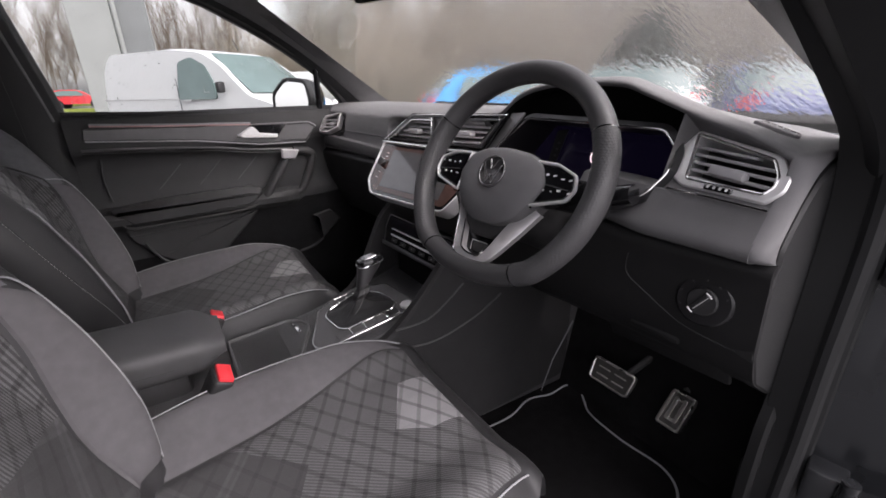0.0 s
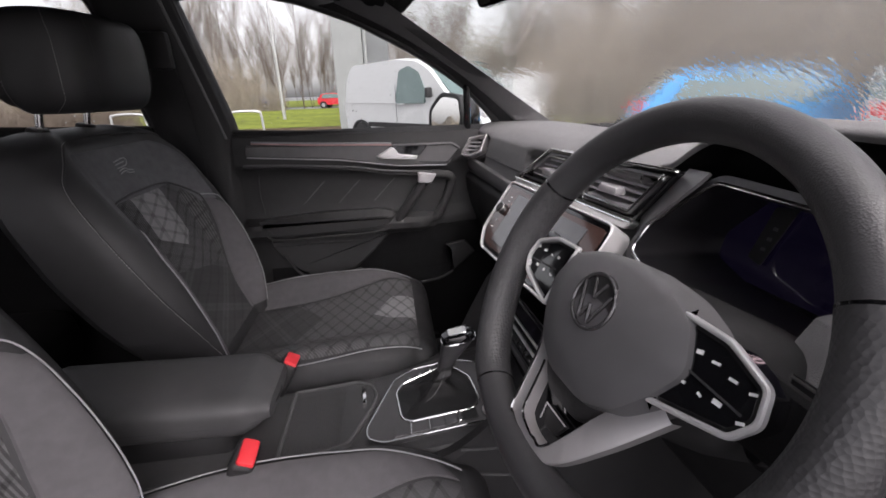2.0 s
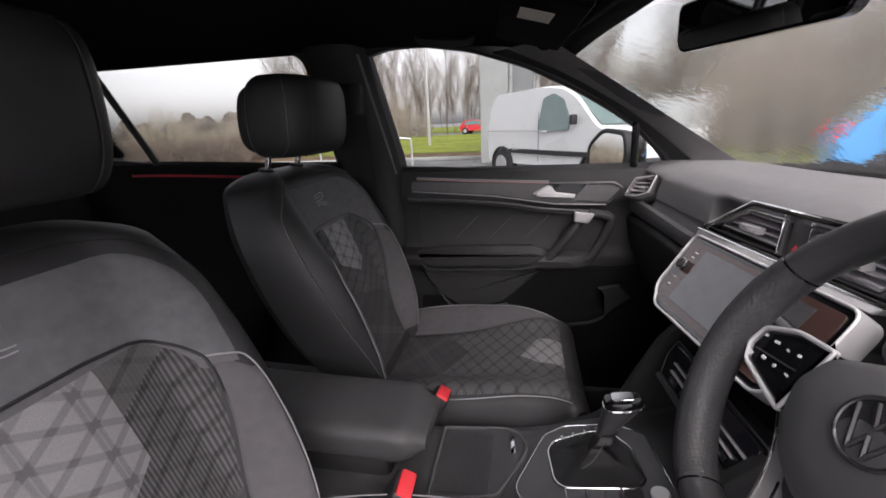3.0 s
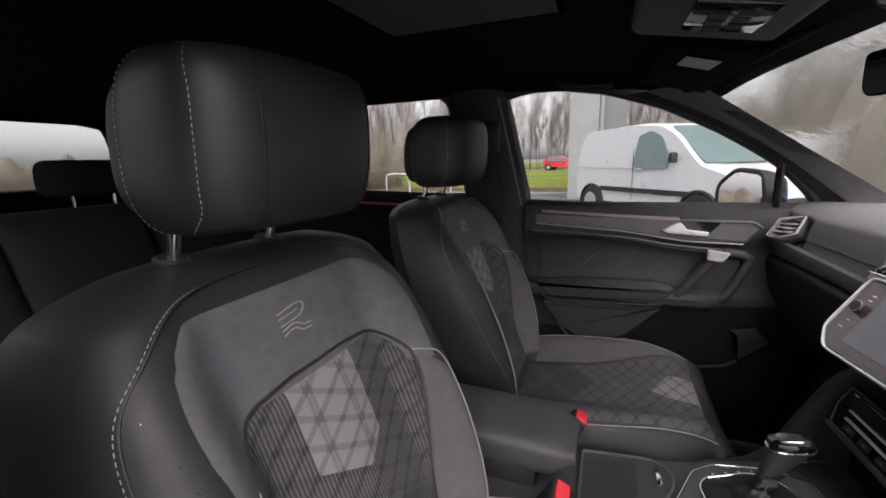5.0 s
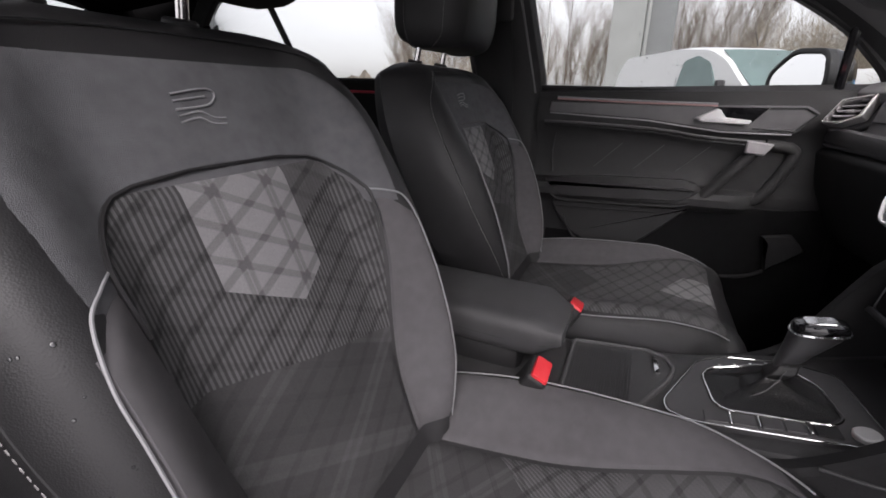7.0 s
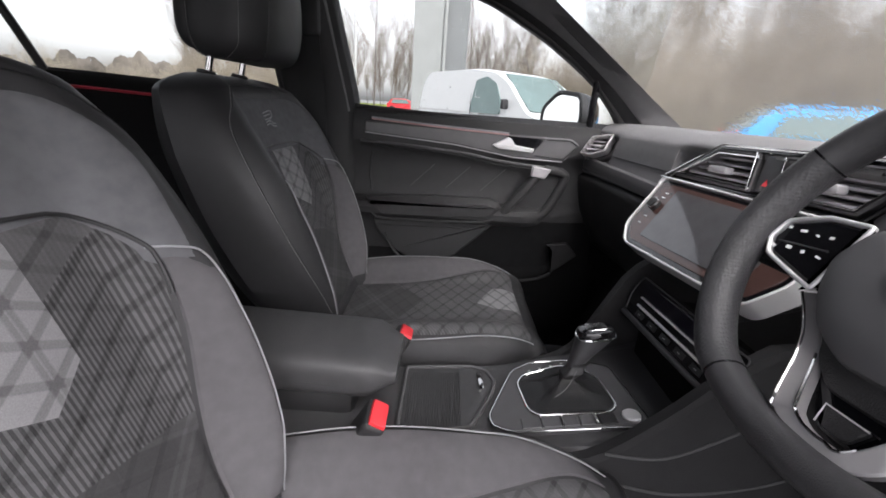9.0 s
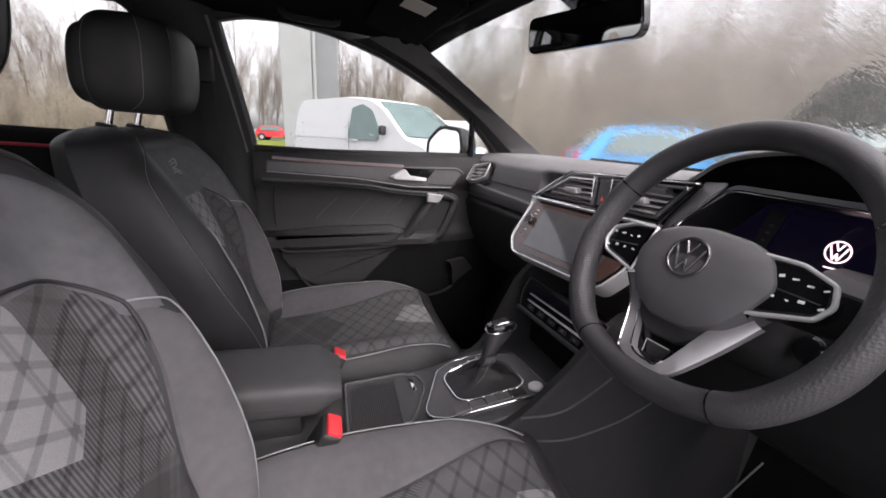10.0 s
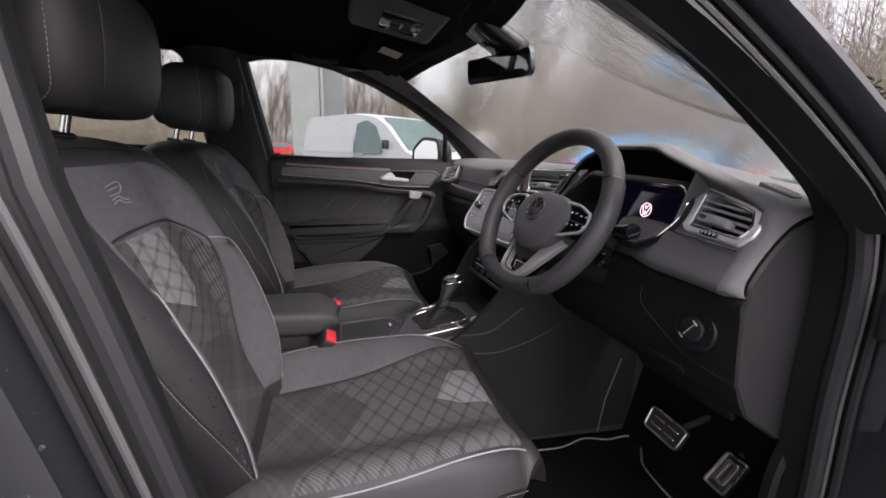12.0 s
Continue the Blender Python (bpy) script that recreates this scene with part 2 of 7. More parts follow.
    links.new(tc.outputs["Object"], n1.inputs["Vector"])
    n2 = nodes.new("ShaderNodeTexNoise")
    n2.inputs["Scale"].default_value, n2.inputs["Detail"].default_value = 14, 3
    links.new(tc.outputs["Object"], n2.inputs["Vector"])
    k = both(k, base, math("ADD", 0.72, math("MULTIPLY", n1.outputs[0], 0.56)), math("ADD", 0.85, math("MULTIPLY", n2.outputs[0], 0.30)))
    col = nodes.new("ShaderNodeCombineColor")
    for i, f in enumerate((1.0, 0.985, 1.01)):
        links.new(math("MULTIPLY", k, f), col.inputs[i])
    links.new(col.outputs[0], b.inputs["Base Color"])
    bp = nodes.new("ShaderNodeBump")
    bp.inputs["Strength"].default_value, bp.inputs["Distance"].default_value = 0.6, 0.001
    links.new(math("SUBTRACT", 1.0, math("ADD", math("MULTIPLY", dark, 0.8), math("MULTIPLY", ribs, 0.4))), bp.inputs["Height"])
    links.new(bp.outputs[0], b.inputs["Normal"])
    return m


CLOTH_BACK, CLOTH_SEAT = fabric("woven_back_cloth", "Z"), fabric("woven_seat_cloth", "Y")


def pane_material(name, wet, tint=0.94):
    """Clear glass; the wet side carries running rain that bends the view."""
    m = bpy.data.materials.new(name)
    m.use_nodes = True
    nodes, links = m.node_tree.nodes, m.node_tree.links
    nodes.clear()
    out = nodes.new("ShaderNodeOutputMaterial")
    if wet < 0:
        tr, gl, mix = nodes.new("ShaderNodeBsdfTransparent"), nodes.new("ShaderNodeBsdfGlossy"), nodes.new("ShaderNodeMixShader")
        tr.inputs[0].default_value = (tint - 0.01, tint + 0.01, tint, 1)
        gl.inputs["Roughness"].default_value = 0.02
        fr = nodes.new("ShaderNodeFresnel")
        fr.inputs[0].default_value = 1.3
        links.new(fr.outputs[0], mix.inputs[0])
        links.new(tr.outputs[0], mix.inputs[1])
        links.new(gl.outputs[0], mix.inputs[2])
        links.new(mix.outputs[0], out.inputs[0])
        return m
    g = nodes.new("ShaderNodeBsdfGlass")
    g.inputs["Roughness"].default_value = 0.0
    g.inputs["IOR"].default_value = 1.4
    g.inputs["Color"].default_value = (0.935, 0.945, 0.94, 1)
    if wet > 0:
        film, mix = nodes.new("ShaderNodeBsdfTranslucent"), nodes.new("ShaderNodeMixShader")
        film.inputs[0].default_value = (0.9, 0.9, 0.9, 1)
        mix.inputs[0].default_value = 0.02
        links.new(g.outputs[0], mix.inputs[1])
        links.new(film.outputs[0], mix.inputs[2])
        links.new(mix.outputs[0], out.inputs[0])
        g.inputs["Roughness"].default_value = 0.006
    else:
        links.new(g.outputs[0], out.inputs[0])
    if wet > 0:
        tc = nodes.new("ShaderNodeTexCoord")
        mp = nodes.new("ShaderNodeMapping")
        mp.inputs["Scale"].default_value = (1.0, 0.6, 0.6)
        links.new(tc.outputs["Object"], mp.inputs[0])
        heights = []
        for sc, k, det in ((22.0, 0.07, 2), (75.0, 0.13, 2), (170.0, 0.045, 1)):
            n = nodes.new("ShaderNodeTexNoise")
            n.inputs["Scale"].default_value, n.inputs["Detail"].default_value = sc, det
            links.new(mp.outputs[0], n.inputs["Vector"])
            q = nodes.new("ShaderNodeMath")
            q.operation = "MULTIPLY"
            q.inputs[1].default_value = k
            links.new(n.outputs[0], q.inputs[0])
            heights.append(q.outputs[0])
        total = heights[0]
        for h in heights[1:]:
            q = nodes.new("ShaderNodeMath")
            links.new(total, q.inputs[0])
            links.new(h, q.inputs[1])
            total = q.outputs[0]
        bp = nodes.new("ShaderNodeBump")
        bp.inputs["Strength"].default_value, bp.inputs["Distance"].default_value = 1.0, wet
        links.new(total, bp.inputs["Height"])
        links.new(bp.outputs[0], g.inputs["Normal"])
    return m


CLEAR = pane_material("clear_window_glass", -1, 0.82)
TINTED = pane_material("tinted_rear_glass", -1, 0.76)
DRYSIDE, WETSIDE = pane_material("windscreen_dry_side", 0), pane_material("windscreen_wet_side", 0.0026)


def glow(name, color, strength):
    m = bpy.data.materials.new(name)
    m.use_nodes = True
    b = m.node_tree.nodes["Principled BSDF"]
    b.inputs["Base Color"].default_value = (*color, 1)
    b.inputs["Emission Color"].default_value = (*color, 1)
    b.inputs["Emission Strength"].default_value = strength
    return m


LIT = glow("lit_display_white", (0.95, 0.72, 0.75), 0.72)


# ---------------------------------------------------------------- mesh tools
def cr(pts, n, closed=False):
    """n points along a smooth curve through pts."""
    p = np.array([list(q) for q in pts], float)
    k = len(p)
    out = []
    count = k if closed else k - 1
    for s in (np.linspace(0, count, n, endpoint=not closed)):
        i = min(int(s), count - 1)
        f = s - i
        if closed:
            a, b, c, d = p[(i - 1) % k], p[i % k], p[(i + 1) % k], p[(i + 2) % k]
        else:
            a, b, c, d = p[max(i - 1, 0)], p[i], p[i + 1], p[min(i + 2, k - 1)]
        out.append(0.5 * (2 * b + (c - a) * f + (2 * a - 5 * b + 4 * c - d) * f * f + (3 * b - a - 3 * c + d) * f ** 3))
    return [Vector(o) for o in out]


def dense(pts, closed=True, each=6):
    """Straight runs cut into short pieces."""
    out = []
    k = len(pts)
    for i in range(k if closed else k - 1):
        a, b = Vector(pts[i]), Vector(pts[(i + 1) % k])
        out += [a.lerp(b, j / each) for j in range(each)]
    if not closed:
        out.append(Vector(pts[-1]))
    return out


def rounded(pts, r, n=4):
    """A polygon with its corners rounded off."""
    out = []
    k = len(pts)
    for i in range(k):
        a, b, c = Vector(pts[i - 1]), Vector(pts[i]), Vector(pts[(i + 1) % k])
        ra = min(r, (a - b).length * 0.45)
        rc = min(r, (c - b).length * 0.45)
        s, e = b + (a - b).normalized() * ra, b + (c - b).normalized() * rc
        for j in range(n + 1):
            f = j / n
            out.append(s * (1 - f) ** 2 + b * 2 * f * (1 - f) + e * f * f)
    return out


def offset(pts, d):
    """The outline moved inwards by d (for an outline that runs anticlockwise)."""
    out = []
    k = len(pts)
    for i in range(k):
        a, b, c = Vector(pts[i - 1]), Vector(pts[i]), Vector(pts[(i + 1) % k])
        e1, e2 = (b - a), (c - b)
        e1 = e1.normalized() if e1.length > 1e-9 else e2.normalized()
        e2 = e2.normalized() if e2.length > 1e-9 else e1
        n1, n2 = Vector((-e1.y, e1.x)), Vector((-e2.y, e2.x))
        n = n1 + n2
        n = n / max(n.length_squared, 0.3) * 2
        out.append(b + n * d)
    return out


def ccw(pts):
    area = sum(pts[i - 1][0] * pts[i][1] - pts[i][0] * pts[i - 1][1] for i in range(len(pts)))
    return list(pts) if area > 0 else list(pts)[::-1]


def loft(rows, closed_u=False, closed_v=False, caps=False):
    """A skin over rows of points; u runs along a row, v from row to row."""
    bm = bmesh.new()
    vs = [[bm.verts.new(p) for p in row] for row in rows]
    nv, nu = len(vs), len(vs[0])
    for i in range(nv if closed_v else nv - 1):
        for j in range(nu if closed_u else nu - 1):
            a, b = vs[i], vs[(i + 1) % nv]
            try:
                bm.faces.new((a[j], a[(j + 1) % nu], b[(j + 1) % nu], b[j]))
            except ValueError:
                pass
    if caps:
        for row in (vs[0][::-1], vs[-1]):
            try:
                bm.faces.new(row)
            except ValueError:
                pass
    return bm


def solid(rows, thick):
    """An open skin given a thickness along its normals."""
    bm = loft(rows)
    bmesh.ops.recalc_face_normals(bm, faces=bm.faces)
    bmesh.ops.solidify(bm, geom=bm.faces[:], thickness=thick)
    return bm


def tube(path, r, closed=False, n=8, flat=1.0, up=None):
    """A round or flattened bar along a path; r may be a number or a list."""
    p = [Vector(q) for q in path]
    k = len(p)
    rows = []
    prev = None
    for i in range(k):
        a = p[i - 1] if (closed or i > 0) else p[i]
        b = p[(i + 1) % k] if (closed or i < k - 1) else p[i]
        t = (b - a).normalized()
        if up is not None:
            side = t.cross(Vector(up))
        elif prev is None:
            side = t.cross(Vector((0, 0, 1)) if abs(t.z) < 0.9 else Vector((0, 1, 0)))
        else:
            side = prev - t * prev.dot(t)
        side.normalize()
        prev = side
        nor = side.cross(t).normalized()
        rad = r[i] if isinstance(r, (list, tuple)) else r
        rows.append([p[i] + side * math.cos(2 * math.pi * j / n) * rad + nor * math.sin(2 * math.pi * j / n) * rad * flat for j in range(n)])
    return loft(rows, closed_u=True, closed_v=closed, caps=not closed)


def basis(origin, xa, ya):
    """A frame of reference: x and y in the plane, z out of it."""
    x = Vector(xa).normalized()
    z = x.cross(Vector(ya)).normalized()
    y = z.cross(x)
    return Matrix(((x.x, y.x, z.x, origin[0]), (x.y, y.y, z.y, origin[1]), (x.z, y.z, z.z, origin[2]), (0, 0, 0, 1)))


def prism(outline, m, d0, d1, bevel=0.001):
    """A plate of that outline in the frame m, from depth d0 to d1, its outer rim bevelled."""
    o = [Vector(q[:2]) for q in ccw(outline)]
    rows = [[m @ Vector((q.x, q.y, d0)) for q in o], [m @ Vector((q.x, q.y, d1 - bevel)) for q in o], [m @ Vector((q.x, q.y, d1)) for q in offset(o, bevel)]]
    return loft(rows, closed_u=True, caps=True)


def ring(outline, m, width, d0, d1, bevel=0.001):
    """A frame of that outer outline and width."""
    o = [Vector(q[:2]) for q in ccw(outline)]
    rows = []
    for inset, d in ((0, d0), (0, d1 - bevel), (bevel, d1), (width - bevel, d1), (width, d1 - bevel), (width, d0)):
        rows.append([m @ Vector((q.x, q.y, d)) for q in offset(o, inset)])
    return loft(rows, closed_u=True, closed_v=True)


def box(size, m=None, bevel=0.003, seg=2):
    bm = bmesh.new()
    bmesh.ops.create_cube(bm, size=1)
    bmesh.ops.scale(bm, vec=size, verts=bm.verts)
    if bevel:
        bmesh.ops.bevel(bm, geom=bm.edges[:], offset=min(bevel, min(size) * 0.45), segments=seg, affect="EDGES", profile=0.5)
    if m is not None:
        bm.transform(m)
    return bm


def disc(r, m, d0, d1, n=32, bevel=0.001):
    return prism([(r * math.cos(2 * math.pi * i / n), r * math.sin(2 * math.pi * i / n)) for i in range(n)], m, d0, d1, bevel)


def merge(*bms):
    out = bmesh.new()
    me = bpy.data.meshes.new("joined")
    for b in bms:
        b.to_mesh(me)
        out.from_mesh(me)
        b.free()
    bpy.data.meshes.remove(me)
    return out


def link(name, bm, material, angle=35):
    bmesh.ops.recalc_face_normals(bm, faces=bm.faces)
    me = bpy.data.meshes.new(name)
    bm.to_mesh(me)
    bm.free()
    for m in material if isinstance(material, (list, tuple)) else (material,):
        me.materials.append(m)
    me.shade_smooth()
    me.set_sharp_from_angle(angle=radians(angle))
    return new(name, me)


def part(name, bm, material, parent, label="", angle=35):
    """ONE mesh under a thing or under a part."""
    ob = link(name, bm, material, angle)
    ob.parent = parent
    if label:
        ob["label"] = label
    return ob


def thing(name, label, category, group="", kind="", at=(0, 0, 0)):
    ob = new(name)
    ob.empty_display_size = 0.05
    ob.location = at
    bpy.context.view_layer.update()
    return tagged(ob, label, category, group, kind)


def whole(name, bm, material, label, category="", group="", kind="", angle=35):
    return tagged(link(name, bm, material, angle), label, category, group, kind)


def lerp(a, b, f):
    return a + (b - a) * f


def smooth(e0, e1, x):
    t = min(max((x - e0) / (e1 - e0), 0), 1)
    return t * t * (3 - 2 * t)


def table(x, pts):
    """A smooth function through (x, y) pairs that never overshoots them."""
    if x <= pts[0][0]:
        return pts[0][1]
    if x >= pts[-1][0]:
        return pts[-1][1]
    n = len(pts)
    cut = [(b[1] - a[1]) / (b[0] - a[0]) for a, b in zip(pts, pts[1:])]
    slope = [cut[0]] + [0.0 if a * b <= 0 else 2 * a * b / (a + b) for a, b in zip(cut, cut[1:])] + [cut[-1]]
    for i in range(n - 1):
        (x0, y0), (x1, y1) = pts[i][:2], pts[i + 1][:2]
        if x <= x1:
            h = x1 - x0
            t = (x - x0) / h
            return y0 * (1 + 2 * t) * (1 - t) ** 2 + slope[i] * h * t * (1 - t) ** 2 + y1 * t * t * (3 - 2 * t) + slope[i + 1] * h * t * t * (t - 1)


# ---------------------------------------------------------------- front seats
def back_y(z):
    return 0.02 - 0.37 * (z - 0.905) + 0.25 * max(0.74 - z, 0) ** 1.5


def back_w(z):
    return table(z, [(0.58, 0.168), (0.62, 0.186), (0.68, 0.214), (0.74, 0.236), (0.80, 0.251), (0.90, 0.265), (0.98, 0.266), (1.04, 0.256), (1.10, 0.238), (1.135, 0.205), (1.16, 0.16)])


def back_crest(z):
    return table(z, [(0.58, 0.140), (0.62, 0.155), (0.68, 0.173), (0.74, 0.183), (0.80, 0.188), (0.90, 0.192), (0.98, 0.197), (1.04, 0.197), (1.08, 0.182), (1.16, 0.15)])


def back_front(x, z):
    """The front skin of the backrest: a flat middle between two raised bolsters."""
    a = table(z, [(0.58, 0.010), (0.62, 0.024), (0.66, 0.042), (0.72, 0.063), (0.78, 0.071), (0.84, 0.074), (0.91, 0.070), (0.96, 0.062), (1.0, 0.053), (1.03, 0.047), (1.07, 0.033), (1.10, 0.018), (1.15, 0.0)])
    c, w, ax = back_crest(z), back_w(z), abs(x)
    y = back_y(z) + a * smooth(0.115, c, ax) + 0.008 * (1 - smooth(0.0, 0.12, ax)) * smooth(0.62, 0.8, z) * smooth(1.1, 0.9, z)
    if ax > c:
        t = (ax - c) / max(w - c, 1e-4)
        y -= (a * 1.2 + 0.07) * (1 - math.sqrt(max(1 - t * t, 0)))
    return y


DOME = 0.040


def back_shell():
    rows = []
    levels = [(z, 1.0) for z in np.linspace(0.57, 1.10, 40)] + [(1.10 + DOME * math.sin(a), math.cos(a)) for a in np.linspace(0.12, 1.5, 9)]
    for z, k in levels:
        w = back_w(z) * (0.55 + 0.45 * k) if k < 1 else back_w(z)
        th = table(z, [(0.57, 0.16), (0.8, 0.17), (1.0, 0.16), (1.16, 0.12)])
        mid = back_y(min(z, 1.10)) - 0.37 * max(z - 1.10, 0) - th * 0.5
        row = []
        for x in np.linspace(-w, w, 49):
            y = back_front(x, min(z, 1.10)) if k == 1 else back_front(x * back_w(1.10) / w, 1.10) - 0.37 * (z - 1.10)
            row.append(Vector((x, lerp(mid, y, k), z)))
        for x in np.linspace(w, -w, 25)[1:-1]:
            t = abs(x) / w
            y = mid - th * 0.5 * (1 - t ** 5) - 0.012 * (1 - t * t)
            row.append(Vector((x, lerp(mid, y, k), z)))
        rows.append(row)
    return loft(rows, closed_u=True, caps=True)


def patch(f, nu, nv, lift, tuck=0.0015, soft=0.05):
    """A padded panel on a skin: f(u, v) gives a point and its outward way; the rim is tucked in."""
    rows = []
    for j in range(nv):
        row = []
        for i in range(nu):
            u, v = i / (nu - 1), j / (nv - 1)
            p, n = f(u, v)
            e = min(u, 1 - u, v, 1 - v)
            row.append(p + n * (lift * smooth(0, soft, e) - tuck * (e <= 0)))
        rows.append(row)
    return loft(rows)


def on_back(x, z):
    d = 0.004
    p = Vector((x, back_front(x, z), z))
    a = Vector((2 * d, back_front(x + d, z) - back_front(x - d, z), 0))
    b = Vector((0, back_front(x, z + d) - back_front(x, z - d), 2 * d))
    n = b.cross(a).normalized()
    return p, n if n.y > 0 else -n


def cloth_half(z):
    return table(z, [(0.62, 0.105), (0.78, 0.135), (0.88, 0.152), (0.945, 0.158), (0.962, 0.151), (0.980, 0.135), (0.991, 0.115), (0.997, 0.088), (1.0, 0.05)])


def suede_half(z):
    return table(z, [(0.93, 0.186), (0.97, 0.194), (1.0, 0.198), (1.03, 0.199), (1.06, 0.191), (1.085, 0.170), (1.10, 0.145)])


def on_top(x, z):
    """A point on the rounded top of the backrest, above its straight part."""
    sn = min((z - 1.10) / DOME, 0.99)
    k = math.sqrt(1 - sn * sn)
    w = back_w(z) * (0.55 + 0.45 * k)
    mid = back_y(1.10) - 0.37 * (z - 1.10) - table(z, [(1.0, 0.16), (1.16, 0.12)]) * 0.5
    y = back_front(x * back_w(1.10) / w, 1.10) - 0.37 * (z - 1.10)
    return Vector((x, lerp(mid, y, k), z)), Vector((0, k, sn))


def stitches(path, r=0.00045, dash=0.0040, gap=0.0024, lift=None):
    """Short threads along a path."""
    bms = bmesh.new()
    run = 0.0
    pts = [Vector(p) for p in path]
    start = 0.0
    total = [0.0]
    for a, b in zip(pts, pts[1:]):
        total.append(total[-1] + (b - a).length)

    def at(s):
        for i in range(len(total) - 1):
            if s <= total[i + 1]:
                f = (s - total[i]) / max(total[i + 1] - total[i], 1e-9)
                return pts[i].lerp(pts[i + 1], f)
        return pts[-1]

    verts, faces = [], []
    while run + dash < total[-1]:
        a, b = at(run), at(run + dash)
        t = (b - a).normalized()
        s = t.cross(Vector((0.3, 1, 0.2))).normalized()
        n = s.cross(t)
        base = len(verts)
        for q, k in ((a, 0.5), (a.lerp(b, 0.2), 1), (a.lerp(b, 0.8), 1), (b, 0.5)):
            for c in range(4):
                g = c * math.pi / 2
                verts.append(q + (s * math.cos(g) + n * math.sin(g)) * r * k)
        for i in range(3):
            for c in range(4):
                faces.append((base + i * 4 + c, base + i * 4 + (c + 1) % 4, base + i * 4 + 4 + (c + 1) % 4, base + i * 4 + 4 + c))
        run += dash + gap
    me = bpy.data.meshes.new("threads")
    me.from_pydata(verts, [], faces)
    bms.from_mesh(me)
    bpy.data.meshes.remove(me)
    return bms


def cush_w(y):
    return table(y, [(0.04, 0.235), (0.30, 0.265), (0.48, 0.262), (0.58, 0.24), (0.64, 0.20)])


def cush_crest(y):
    return table(y, [(0.04, 0.2), (0.30, 0.222), (0.46, 0.21), (0.56, 0.188), (0.62, 0.172)])


def cush_top(x, y):
    z = table(y, [(0.0, 0.585), (0.12, 0.592), (0.40, 0.612), (0.55, 0.622), (0.60, 0.612), (0.65, 0.575)])
    a = table(y, [(0.04, 0.03), (0.25, 0.045), (0.45, 0.042), (0.57, 0.02), (0.64, 0.008)])
    c, w, ax = cush_crest(y), cush_w(y), abs(x)
    z += a * smooth(0.10, c, ax)
    if ax > c:
        t = (ax - c) / max(w - c, 1e-4)
        z -= (a * 0.5 + 0.05) * (1 - math.sqrt(max(1 - t * t, 0)))
    return z


def cush_body():
    rows = []
    for y, k in [(y, 1.0) for y in np.linspace(0.02, 0.595, 40)] + [(0.595 + 0.055 * math.sin(a), math.cos(a)) for a in np.linspace(0.15, 1.5, 9)]:
        w = cush_w(y)
        row = []
        low = 0.47
        for x in np.linspace(-w, w, 45):
            z = cush_top(x, min(y, 0.595))
            row.append(Vector((x, y, lerp(0.53, z, k ** 0.8))))
        for x in np.linspace(w, -w, 15)[1:-1]:
            t = abs(x) / w
            row.append(Vector((x * 0.98, y - (1 - k) * 0.03, lerp(0.53, low + 0.05 * t ** 6, k))))
        rows.append(row)
    return loft(rows, closed_u=True, caps=True)


def on_cush(x, y):
    d = 0.004
    p = Vector((x, y, cush_top(x, y)))
    a = Vector((2 * d, 0, cush_top(x + d, y) - cush_top(x - d, y)))
    b = Vector((0, 2 * d, cush_top(x, y + d) - cush_top(x, y - d)))
    n = a.cross(b).normalized()
    return p, n if n.z > 0 else -n


def cush_cloth(y):
    return table(y, [(0.10, 0.105), (0.30, 0.118), (0.46, 0.15), (0.56, 0.17), (0.61, 0.165)])


def lifted(q, d):
    p, n = q
    return p + n * d


def head_point(g, v, z0, z1, half, depth):
    """A point on a cushion that is wider than deep, narrowed at the base and rounded towards the top."""
    a = -math.pi / 2 + v * math.pi
    k = abs(math.cos(a)) ** 0.34
    z = lerp(z0, z1, 0.5 + 0.5 * math.copysign(abs(math.sin(a)) ** 0.85, math.sin(a)))
    w = half * (0.93 + 0.07 * smooth(0, 0.4, v) - 0.05 * smooth(0.7, 1, v)) * (0.78 + 0.22 * k)
    c, s = math.cos(g), math.sin(g)
    x = w * math.copysign(abs(c) ** 0.42, c)
    y = depth * 0.5 * max(k, 0.05) * math.copysign(abs(s) ** 0.62, s)
    y -= 0.032 * (abs(x) / half) ** 2.4
    return Vector((x, y + 0.02 * v, z))


def head_pad(cx, cy, z0, z1, half, depth):
    rows = []
    for v in np.linspace(0, 1, 27):
        rows.append([Vector((cx, cy, 0)) + head_point(2 * math.pi * i / 48, v, z0, z1, half, depth) for i in range(48)])
    return loft(rows, closed_u=True, caps=True)


def logo_strokes(m, s):
    """Two slanted bars and a hook: a plain embroidered mark."""
    def line(pts):
        return tube([m @ Vector((p[0] * s, p[1] * s, 0)) for p in cr(pts, 14)], 0.0011, n=5)
    return merge(line([(-1, 0.48), (0.45, 0.70), (0.9, 0.52), (0.6, 0.12), (0.1, -0.02), (-1, -0.12)]), line([(-1, 0.22), (-0.3, 0.30), (0.4, 0.38)]),
                 line([(-1, -0.38), (-0.1, -0.22), (0.45, -0.48), (1.0, -0.52)]), line([(-1, -0.62), (-0.2, -0.46), (0.3, -0.72), (0.95, -0.76)]))



